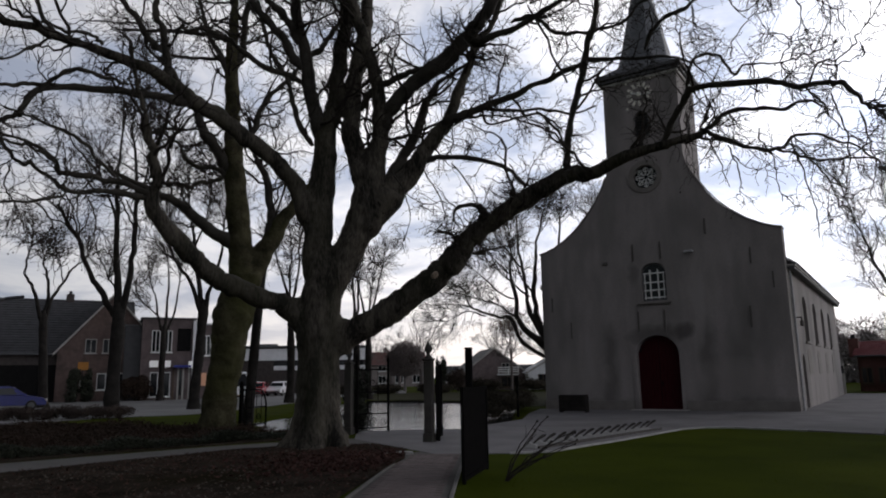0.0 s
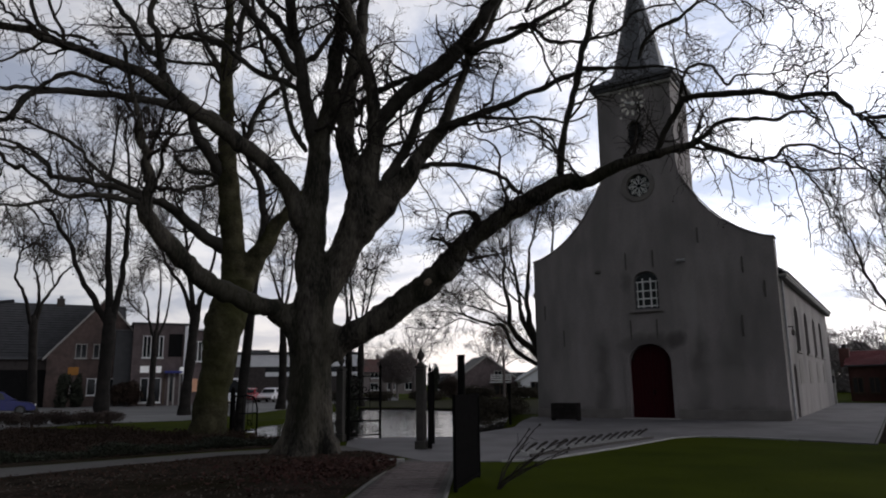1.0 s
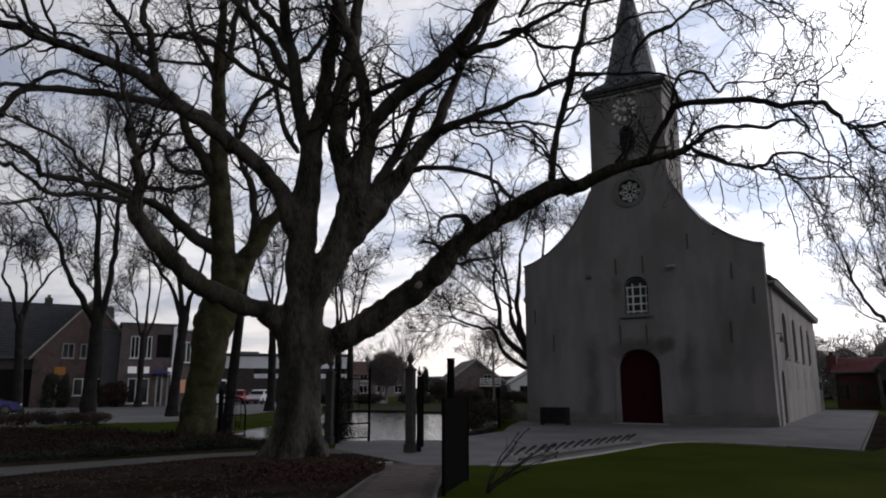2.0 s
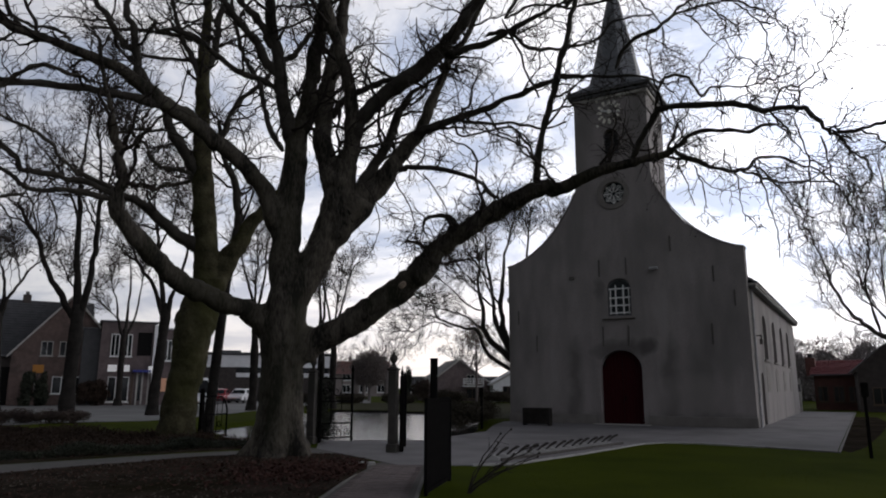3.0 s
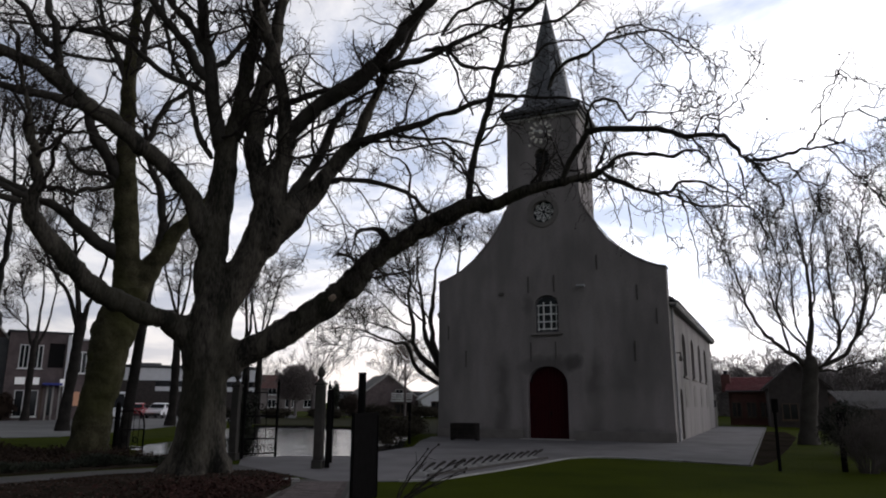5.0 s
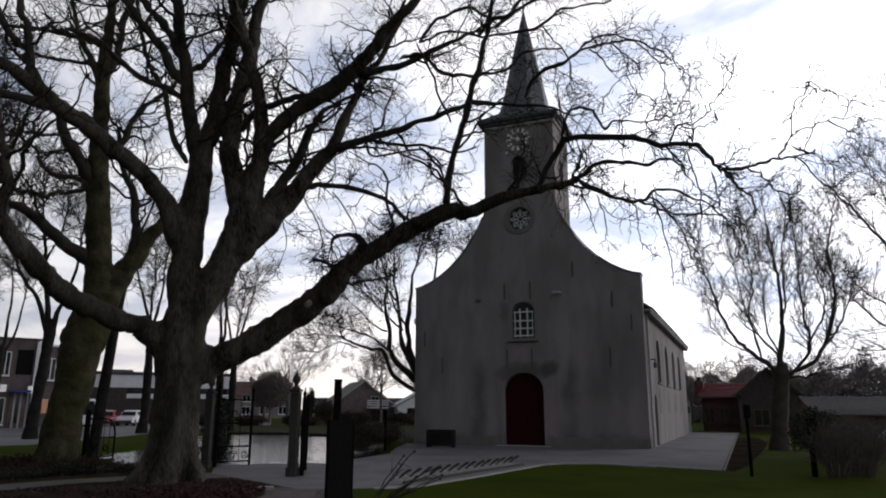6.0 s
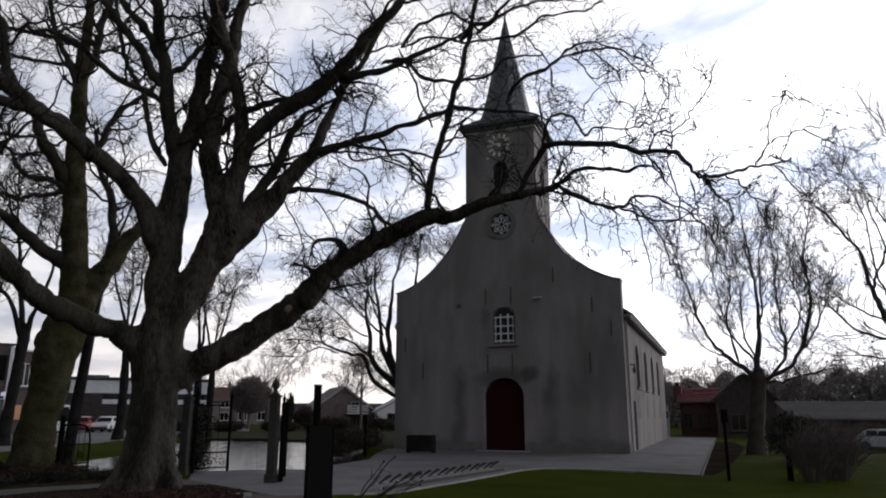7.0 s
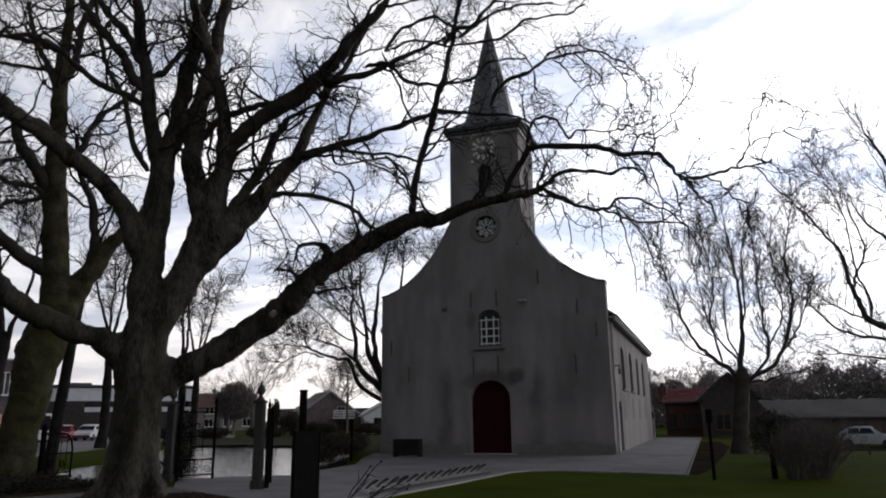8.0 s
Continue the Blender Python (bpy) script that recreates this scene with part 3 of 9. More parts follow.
PLANE.append(("limb", [(-11.03, 13.33, 6.41, 0.282), (-11.26, 13.29, 7.19, 0.258), (-11.49, 13.24, 7.99, 0.234), (-11.55, 13.39, 9.16, 0.226), (-11.47, 13.66, 10.37, 0.203), (-11.45, 13.82, 11.27, 0.176), (-11.46, 14.03, 12.74, 0.15), (-11.39, 14.35, 14.49, 0.105)]))
PLANE.append(("limb", [(-10.89, 13.43, 6.71, 0.283), (-10.72, 13.45, 7.43, 0.242), (-10.64, 13.4, 8.16, 0.201), (-10.65, 13.27, 9.04, 0.167), (-10.74, 13.06, 9.84, 0.155), (-10.88, 12.82, 10.64, 0.142), (-11.05, 12.51, 11.59, 0.114), (-11.19, 12.18, 12.83, 0.078)]))
PLANE.append(("limb", [(-11.27, 13.23, 4.93, 0.277), (-10.91, 13.47, 5.61, 0.377), (-10.53, 13.71, 6.19, 0.351), (-10.05, 14, 6.85, 0.254), (-9.6, 14.25, 7.55, 0.2), (-9.2, 14.46, 8.24, 0.159), (-8.84, 14.61, 9.21, 0.117), (-8.58, 14.72, 9.89, 0.104), (-8.12, 14.91, 10.71, 0.083), (-7.66, 15.08, 11.77, 0.062)]))
PLANE.append(("limb", [(-9.53, 14.28, 7.73, 0.141), (-9.06, 14.38, 8.08, 0.116), (-8.32, 14.55, 8.27, 0.089), (-7.29, 14.73, 8.48, 0.075), (-6.33, 14.82, 8.78, 0.068), (-5.54, 14.86, 8.92, 0.062), (-4.73, 14.86, 8.75, 0.042), (-3.7, 14.8, 8.5, 0.03), (-2.98, 14.69, 8.08, 0.017)]))
PLANE.append(("limb", [(-10.66, 13.61, 6.34, 0.169), (-10.32, 14.13, 7.36, 0.137), (-10.13, 14.48, 8.26, 0.133), (-10.03, 14.7, 8.94, 0.106), (-9.81, 14.97, 9.47, 0.069), (-9.51, 15.28, 9.83, 0.047), (-8.97, 15.76, 10.17, 0.031)]))
PLANE.append(("limb", [(-10.67, 13.44, 7.73, 0.2), (-10.37, 13.47, 8.4, 0.194), (-9.72, 13.7, 9.03, 0.202), (-8.94, 13.97, 9.54, 0.202), (-8.34, 14.12, 10.04, 0.181), (-7.91, 14.19, 10.56, 0.16), (-7.41, 14.26, 11.12, 0.132), (-6.78, 14.32, 11.84, 0.096), (-6.27, 14.29, 12.7, 0.068)]))
PLANE.append(("limb", [(-8.34, 14.15, 9.86, 0.108), (-7.65, 14.33, 9.97, 0.086), (-6.93, 14.47, 10.15, 0.071), (-6.13, 14.57, 10.46, 0.057), (-5.21, 14.64, 10.7, 0.035)]))
PLANE.append(("limb", [(-12.14, 12.63, 5.41, 0.309), (-12.24, 12.37, 5.93, 0.253), (-12.37, 12.03, 6.52, 0.211), (-12.6, 11.57, 7.01, 0.197), (-12.88, 11, 7.44, 0.197), (-13.17, 10.37, 7.82, 0.196), (-13.43, 9.74, 8.13, 0.175), (-13.6, 9.23, 8.5, 0.154), (-13.85, 8.46, 8.69, 0.125), (-14.09, 7.55, 8.79, 0.103), (-14.2, 7, 8.79, 0.095), (-14.28, 6.46, 8.84, 0.081), (-14.34, 5.96, 8.74, 0.074), (-14.39, 5.2, 8.51, 0.059), (-14.37, 4.43, 8.03, 0.038)]))
PLANE.append(("limb", [(-13.4, 9.81, 8.06, 0.119), (-13.64, 9.08, 8.01, 0.103), (-13.89, 8.13, 7.91, 0.088), (-14.05, 7.24, 7.7, 0.073), (-14.11, 6.66, 7.43, 0.065), (-14.07, 6.43, 6.98, 0.058), (-14.06, 6.22, 6.72, 0.051), (-14.07, 5.83, 6.56, 0.038), (-14.05, 5.17, 6.43, 0.025)]))
PLANE.append(("limb", [(-14.06, 7.24, 7.72, 0.053), (-14.09, 6.59, 7.54, 0.046), (-14.08, 5.97, 7.34, 0.038), (-14.03, 5.26, 7.28, 0.031)]))
PLANE.append(("limb", [(-13.58, 9.3, 8.45, 0.091), (-13.57, 9.2, 9.03, 0.085), (-13.58, 9.08, 9.55, 0.078), (-13.65, 8.86, 10.04, 0.072), (-13.54, 8.89, 10.73, 0.058), (-13.57, 8.63, 11.77, 0.045)]))
PLANE.append(("limb", [(-14.1, 6.71, 7.41, 0.046), (-13.89, 6.92, 7.76, 0.046), (-13.63, 7.22, 8, 0.046), (-13.26, 7.63, 7.85, 0.039), (-13, 7.91, 7.73, 0.026)]))
PLANE.append(("limb", [(-12.09, 12.96, 2.84, 0.279), (-12.26, 12.6, 3.06, 0.29), (-12.39, 12.24, 3.25, 0.254), (-12.53, 11.82, 3.45, 0.238), (-12.83, 11.19, 3.65, 0.222), (-13.12, 10.6, 3.93, 0.227), (-13.36, 9.98, 4.4, 0.212), (-13.52, 9.47, 4.95, 0.198), (-13.6, 9.07, 5.48, 0.171), (-13.47, 9.03, 6.02, 0.119), (-13.41, 8.87, 6.59, 0.106), (-13.39, 8.71, 7, 0.093), (-13.34, 8.55, 7.52, 0.06), (-13.31, 8.32, 8.09, 0.047), (-13.23, 8.12, 8.77, 0.034)]))
PLANE.append(("limb", [(-13.56, 9.05, 5.69, 0.079), (-13.68, 8.55, 5.82, 0.065), (-13.8, 7.98, 5.83, 0.058), (-13.91, 7.26, 5.83, 0.051), (-13.91, 7.02, 6.02, 0.044), (-13.93, 6.46, 6.28, 0.031), (-13.94, 5.9, 6.29, 0.025)]))
PLANE.append(("limb", [(-13.6, 9, 5.62, 0.072), (-13.75, 8.22, 5.61, 0.058), (-13.85, 7.43, 5.45, 0.051), (-13.87, 7.03, 5.6, 0.044), (-13.86, 6.62, 5.79, 0.037), (-13.86, 6.3, 5.82, 0.037), (-13.79, 5.94, 6.15, 0.031), (-13.73, 5.51, 6.35, 0.024)]))
PLANE.append(("limb", [(-12.32, 12.68, 2.51, 0.25), (-12.01, 12.88, 2.53, 0.318), (-11.62, 13.03, 2.6, 0.356), (-11.04, 13.19, 2.83, 0.338), (-10.3, 13.4, 3.21, 0.326), (-9.65, 13.62, 3.67, 0.316), (-8.98, 13.81, 4.18, 0.307), (-8.7, 13.88, 4.41, 0.3), (-8.45, 13.9, 4.75, 0.247), (-7.95, 14.01, 5.09, 0.22), (-7.26, 14.15, 5.48, 0.212), (-6.58, 14.26, 5.79, 0.204), (-5.91, 14.34, 6.03, 0.183), (-5.26, 14.4, 6.07, 0.15), (-4.48, 14.42, 6.29, 0.124), (-3.62, 14.4, 6.39, 0.086), (-2.92, 14.34, 6.45, 0.073)]))
PLANE.append(("limb", [(-2.98, 14.34, 6.44, 0.051), (-2.56, 14.25, 6.66, 0.046), (-1.91, 14.12, 6.63, 0.04), (-1.41, 13.99, 6.46, 0.035), (-1.01, 13.87, 6.47, 0.024), (-0.66, 13.73, 6.23, 0.014)]))
PLANE.append(("limb", [(-2.92, 14.34, 6.45, 0.051), (-2.6, 14.29, 6.2, 0.045), (-2.09, 14.21, 5.88, 0.04), (-1.59, 14.11, 5.76, 0.035), (-1.27, 14.03, 5.9, 0.029), (-0.73, 13.87, 5.69, 0.024), (-0.23, 13.69, 5.37, 0.014)]))
PLANE.append(("limb", [(-5.92, 14.33, 6.11, 0.108), (-5.93, 14.21, 6.41, 0.082), (-5.71, 14.02, 7.11, 0.076), (-5.38, 13.84, 7.9, 0.076), (-5.07, 13.63, 8.66, 0.07), (-4.77, 13.47, 9.29, 0.057), (-4.53, 13.28, 9.91, 0.051), (-4.31, 13.04, 10.62, 0.039)]))
PLANE.append(("limb", [(-3.87, 14.42, 6.37, 0.067), (-3.56, 14.28, 6.78, 0.067), (-3.2, 14.12, 7.22, 0.066), (-2.99, 14.06, 7.31, 0.066), (-2.23, 13.88, 7.11, 0.06), (-1.51, 13.65, 6.92, 0.054), (-1.14, 13.49, 6.64, 0.049), (-0.59, 13.25, 6.54, 0.043), (-0.27, 13.06, 6.22, 0.038), (-0.03, 12.83, 5.74, 0.033)]))
PLANE.append(("limb", [(-3.16, 14.1, 7.3, 0.037), (-3.04, 13.94, 7.71, 0.031), (-2.74, 13.86, 7.87, 0.031), (-2.37, 13.77, 7.64, 0.025), (-2.17, 13.68, 7.3, 0.025), (-1.85, 13.59, 7.31, 0.02), (-1.16, 13.36, 7.13, 0.014)]))
PLANE.append(("limb", [(-8.1, 13.95, 5.21, 0.117), (-7.96, 13.94, 5.43, 0.091), (-8.1, 13.77, 5.57, 0.052), (-8.29, 13.57, 5.52, 0.045), (-8.42, 13.43, 5.43, 0.038), (-8.42, 13.34, 5.14, 0.025)]))
PLANE.append(("limb", [(-4.17, 14.83, 8.73, 0.051), (-3.97, 14.72, 9.1, 0.045), (-3.66, 14.66, 9.3, 0.045), (-3.24, 14.59, 9.36, 0.04), (-2.81, 14.5, 9.52, 0.034), (-2.14, 14.34, 9.49, 0.027), (-1.5, 14.17, 9.32, 0.022), (-0.97, 13.97, 8.88, 0.015)]))
PLANE.append(("limb", [(-2.88, 14.52, 9.5, 0.028), (-2.45, 14.37, 9.72, 0.027), (-1.99, 14.25, 9.62, 0.022), (-1.46, 14.08, 9.28, 0.016)]))
PLANE.append(("limb", [(-11.34, 13.46, 8.56, 0.082), (-11.04, 13.58, 9.07, 0.09), (-10.49, 13.86, 9.36, 0.09), (-9.79, 14.19, 9.64, 0.075)]))
PLANE.append(("limb", [(-12.23, 12.66, 7.52, 0.08), (-12.43, 12.38, 8.04, 0.073), (-12.53, 12.2, 8.57, 0.066), (-12.58, 12.05, 9.21, 0.067), (-12.71, 11.85, 9.56, 0.06), (-12.83, 11.65, 9.94, 0.06), (-12.9, 11.49, 10.47, 0.053), (-12.96, 11.32, 11.15, 0.046), (-13.01, 11.16, 11.83, 0.039)]))
PLANE.append(("limb", [(-12.3, 12.38, 9.13, 0.075), (-12.59, 11.98, 9.33, 0.082), (-12.93, 11.47, 9.5, 0.074), (-13.16, 11.07, 9.79, 0.067), (-13.38, 10.68, 10.07, 0.06), (-13.66, 10.17, 10.14, 0.052), (-13.91, 9.68, 10.06, 0.037)]))
PLANE.append(("limb", [(-12.3, 12.3, 9.85, 0.083), (-12.02, 12.63, 10.17, 0.076), (-11.86, 12.81, 10.56, 0.069), (-11.69, 13.02, 11.03, 0.055)]))
PLANE.append(("limb", [(-12.34, 12.29, 9.52, 0.127), (-12.55, 11.94, 10.18, 0.121), (-12.74, 11.65, 10.55, 0.114), (-12.96, 11.28, 11.01, 0.1), (-13.18, 10.89, 11.52, 0.077), (-13.34, 10.55, 12.12, 0.055)]))
PLANE.append(("limb", [(-12.29, 12.27, 10.08, 0.106), (-12.5, 11.97, 10.7, 0.107), (-12.69, 11.7, 11.12, 0.093), (-12.93, 11.36, 11.59, 0.078), (-13.19, 10.96, 12.28, 0.055)]))
PLANE.append(("limb", [(-7.3, 14.39, 10.22, 0.057), (-6.73, 14.5, 10.26, 0.05), (-6.33, 14.54, 9.82, 0.049), (-6, 14.58, 9.59, 0.048), (-5.29, 14.66, 9.49, 0.041), (-4.51, 14.7, 9.56, 0.034), (-4.17, 14.66, 9.84, 0.027), (-3.23, 14.62, 9.74, 0.02)]))
PLANE.append(("limb", [(-6.71, 14.46, 10.59, 0.037), (-6.2, 14.52, 10.75, 0.03), (-5.62, 14.58, 10.66, 0.03), (-5.04, 14.62, 10.49, 0.029), (-4.25, 14.63, 10.4, 0.035), (-3.71, 14.61, 10.46, 0.035), (-3.28, 14.54, 10.66, 0.029), (-2.75, 14.48, 10.65, 0.023), (-2.15, 14.38, 10.54, 0.023), (-1.74, 14.27, 10.65, 0.017)]))
PLANE.append(("limb", [(-4.75, 13.32, 9.73, 0.051), (-4.53, 13.25, 9.99, 0.051), (-4.13, 13.22, 10.04, 0.045), (-3.79, 13.16, 10.21, 0.038), (-3.45, 13.06, 10.46, 0.032)]))
PLANE.append(("limb", [(-6.76, 14.46, 10.57, 0.043), (-6.44, 14.45, 11, 0.043), (-5.96, 14.5, 11.21, 0.043), (-5.42, 14.55, 11.31, 0.036), (-5.02, 14.57, 10.95, 0.028), (-4.8, 14.57, 10.71, 0.021)]))
PLANE.append(("limb", [(-6.84, 14.44, 10.53, 0.029), (-6.46, 14.42, 9.75, 0.028), (-6.16, 14.35, 8.91, 0.027), (-5.87, 14.29, 8.23, 0.02)]))
PLANE.append(("limb", [(-7, 14.99, 8.03, 0.035), (-6.67, 15.03, 7.7, 0.034), (-6.35, 15.04, 7.2, 0.027), (-6.21, 14.97, 6.67, 0.02)]))
PLANE.append(("limb", [(-8.31, 14.56, 8.23, 0.035), (-8.11, 14.58, 7.82, 0.028), (-7.52, 14.74, 7.87, 0.028), (-6.82, 14.9, 7.87, 0.028), (-6.35, 14.95, 7.41, 0.027)]))
PLANE.append(("limb", [(-1.66, 14.12, 5.78, 0.028), (-1.33, 14.03, 5.56, 0.023), (-1.03, 13.95, 5.41, 0.023), (-0.59, 13.81, 5.26, 0.018), (-0.12, 13.64, 5.17, 0.013)]))
PLANE.append(("limb", [(-13.73, 8.31, 5.92, 0.039), (-13.78, 7.87, 6.21, 0.039), (-13.77, 7.6, 6.47, 0.039), (-13.8, 7.31, 6.58, 0.032), (-13.82, 6.86, 6.7, 0.032), (-13.84, 6.37, 6.78, 0.025), (-13.84, 6, 6.81, 0.019)]))
PLANE.append(("limb", [(-13.81, 7.02, 5.92, 0.032), (-13.81, 6.68, 6.09, 0.031), (-13.81, 6.41, 6.18, 0.031), (-13.82, 6.1, 6.16, 0.025), (-13.8, 5.65, 6.14, 0.018)]))
PLANE.append(("limb", [(-13.4, 8.72, 6.96, 0.04), (-13.07, 9.02, 7.11, 0.033), (-12.67, 9.38, 7.09, 0.026), (-12.25, 9.74, 6.99, 0.019)]))
PLANE.append(("limb", [(-13.88, 7.23, 5.34, 0.032), (-13.91, 6.7, 5.16, 0.031), (-13.91, 6.1, 4.98, 0.024), (-13.88, 5.52, 4.94, 0.018)]))
PLANE.append(("limb", [(-13.67, 9.02, 9.13, 0.071), (-13.76, 8.74, 9.53, 0.071), (-13.86, 8.48, 9.83, 0.064), (-13.96, 8.18, 10.18, 0.057), (-14.06, 7.77, 10.77, 0.044)]))
PLANE.append(("limb", [(-14.2, 6.99, 8.82, 0.041), (-14.21, 6.77, 9.04, 0.041), (-14.2, 6.55, 9.42, 0.041), (-14.16, 6.31, 9.92, 0.034)]))
PLANE.append(("limb", [(-14.23, 6.85, 8.67, 0.034), (-14.28, 6.5, 8.35, 0.027), (-14.34, 6.03, 7.98, 0.02), (-14.39, 5.57, 7.72, 0.02)]))
PLANE.append(("limb", [(-13.98, 7.92, 8.86, 0.035), (-14.04, 7.68, 9.06, 0.035), (-14.19, 7.15, 8.99, 0.034), (-14.25, 6.88, 9.05, 0.027)]))
PLANE.append(("limb", [(-10.71, 13.45, 7.51, 0.043), (-10.3, 13.74, 7.67, 0.043), (-9.85, 14.04, 7.84, 0.036), (-9.51, 14.25, 8.06, 0.029)]))
PLANE.append(("limb", [(-9.95, 14.06, 7.02, 0.085), (-9.66, 14.2, 7.08, 0.071), (-9.13, 14.44, 7.09, 0.063), (-8.46, 14.72, 6.96, 0.056), (-7.93, 14.91, 6.76, 0.055), (-7.55, 15.02, 6.35, 0.048), (-7.26, 15.1, 6.12, 0.041)]))
PLANE.append(("limb", [(-8.94, 14.41, 8.17, 0.061), (-8.22, 14.65, 8.28, 0.048), (-7.6, 14.84, 8.12, 0.042), (-6.84, 15.03, 8.03, 0.035), (-6.16, 15.16, 7.83, 0.029), (-5.55, 15.26, 7.88, 0.023)]))
SECOND = []  # stems and limbs: rows of x, y, z and radius
SECOND.append(("trunk", [(-18.06, 14.72, -0.36, 0.623), (-18.05, 14.73, 0.23, 0.558), (-18.03, 14.76, 1.34, 0.484), (-17.93, 14.88, 2.21, 0.512), (-17.88, 14.94, 3.18, 0.568), (-17.82, 15.01, 3.78, 0.605), (-17.73, 15.12, 4.36, 0.552), (-17.66, 15.19, 4.67, 0.525), (-17.62, 15.25, 5.1, 0.554)]))
SECOND.append(("stem", [(-17.65, 15.21, 4.73, 0.461), (-17.81, 15.12, 6.04, 0.373), (-17.92, 15.07, 7.18, 0.359), (-18.05, 15, 8.54, 0.326), (-18.18, 14.95, 9.94, 0.274), (-18.27, 14.93, 11.37, 0.24), (-18.35, 14.93, 12.85, 0.205), (-18.37, 15, 14.37, 0.158), (-18.51, 14.94, 16.13, 0.12), (-18.76, 14.75, 18.14, 0.08)]))
SECOND.append(("stem", [(-17.56, 15.31, 4.73, 0.369), (-17.37, 15.63, 5.59, 0.335), (-17.16, 15.96, 6.28, 0.3), (-17, 16.19, 6.87, 0.245), (-16.76, 16.51, 7.37, 0.19), (-16.47, 16.89, 8.12, 0.134), (-16.36, 17.09, 8.95, 0.097), (-16.34, 17.22, 10.22, 0.069)]))
SECOND.append(("limb", [(-17.9, 15, 5.84, 0.242), (-18.4, 14.23, 6.53, 0.196), (-18.77, 13.62, 7.06, 0.159), (-19.07, 13.09, 7.39, 0.122), (-19.46, 12.35, 7.7, 0.084), (-19.82, 11.61, 8.04, 0.056)]))
SECOND.append(("limb", [(-18.04, 15, 8.31, 0.23), (-18.32, 14.5, 9.01, 0.192), (-18.54, 14.05, 9.79, 0.164), (-18.65, 13.76, 10.47, 0.126), (-18.85, 13.33, 11.15, 0.098), (-19.11, 12.73, 11.98, 0.069)]))
SECOND.append(("limb", [(-17.23, 15.87, 6.18, 0.168), (-17.37, 15.93, 7.46, 0.133), (-17.55, 15.88, 8.43, 0.116), (-17.85, 15.68, 9.17, 0.088), (-18.13, 15.57, 10.53, 0.06)]))
SECOND.append(("limb", [(-17.96, 15.17, 9.36, 0.116), (-17.76, 15.47, 9.9, 0.098), (-17.67, 15.66, 10.65, 0.089), (-17.47, 15.96, 11.32, 0.08), (-17.1, 16.44, 12.03, 0.071), (-16.77, 16.86, 12.85, 0.052)]))
SECOND.append(("limb", [(-18.3, 14.93, 12, 0.142), (-18.07, 15.16, 12.86, 0.123), (-18.02, 15.17, 13.91, 0.104), (-17.81, 15.34, 15.21, 0.085), (-17.55, 15.57, 16.78, 0.055)]))
SECOND.append(("limb", [(-18.03, 14.98, 7.76, 0.095), (-18.18, 14.74, 8.27, 0.086), (-18.38, 14.44, 8.51, 0.076), (-18.72, 13.93, 8.5, 0.067), (-18.91, 13.62, 8.84, 0.057), (-19.04, 13.37, 9.28, 0.048), (-19.29, 12.95, 9.53, 0.038)]))
SECOND.append(("limb", [(-18.12, 14.92, 8.54, 0.086), (-18.34, 14.6, 8.15, 0.076), (-18.61, 14.2, 8.03, 0.067), (-18.89, 13.77, 7.79, 0.057), (-19.2, 13.25, 7.91, 0.038)]))
SECOND.append(("limb", [(-18.28, 14.99, 12.51, 0.071), (-18.94, 14.22, 12.46, 0.061), (-19.5, 13.52, 12.38, 0.051), (-19.93, 12.94, 12.6, 0.031)]))
SECOND.append(("limb", [(-18.37, 14.92, 13.16, 0.083), (-18.62, 14.63, 13.27, 0.083), (-19.1, 14.06, 13.34, 0.073), (-19.66, 13.35, 13.3, 0.062), (-20.51, 12.15, 13.11, 0.042)]))
SECOND.append(("limb", [(-18.24, 14.95, 11.17, 0.12), (-18.5, 14.7, 12.38, 0.102), (-18.84, 14.33, 13.37, 0.083), (-19.11, 14.05, 14.6, 0.064)]))
LAWN_TREE = []  # tree on the lawn: rows of x, y, z and radius
LAWN_TREE.append(("trunk", [(1.16, 33.58, -0.2, 0.46), (1.23, 33.58, 0.76, 0.34), (1.38, 33.57, 1.94, 0.31), (1.53, 33.57, 3.19, 0.29), (1.58, 33.56, 3.62, 0.16)]))
LAWN_TREE.append(("limb", [(1.45, 33.57, 3.02, 0.115), (1.04, 33.41, 3.58, 0.096), (0.44, 33.22, 4.08, 0.082), (-0.03, 33.06, 4.51, 0.069), (-0.47, 32.8, 5.38, 0.058), (-0.81, 32.55, 6.25, 0.046), (-1.08, 32.26, 7.25, 0.035), (-1.3, 32.01, 8.11, 0.024), (-1.49, 31.72, 9.11, 0.014)]))
LAWN_TREE.append(("limb", [(1.46, 33.57, 4.07, 0.058), (0.82, 33.92, 4.8, 0.045), (0.45, 34.32, 5.9, 0.036), (0.2, 34.74, 7.17, 0.028), (-0.05, 35.22, 8.65, 0.02), (-0.28, 35.65, 10.04, 0.013)]))
LAWN_TREE.append(("limb", [(0.88, 33.59, 3.77, 0.058), (0.69, 33.1, 4.8, 0.047), (0.49, 32.61, 5.8, 0.039), (0.67, 32.26, 6.49, 0.032), (0.66, 31.79, 7.4, 0.025), (0.47, 31.18, 8.54, 0.019), (0.41, 30.63, 9.53, 0.013)]))
LAWN_TREE.append(("limb", [(1.51, 33.57, 3.19, 0.137), (1.59, 33.66, 4.37, 0.111), (1.73, 33.72, 5.24, 0.092), (1.76, 33.81, 6.39, 0.075), (1.73, 33.89, 7.44, 0.058), (1.7, 34.0, 8.78, 0.043), (1.58, 34.09, 9.9, 0.029), (1.44, 34.19, 11.04, 0.014)]))
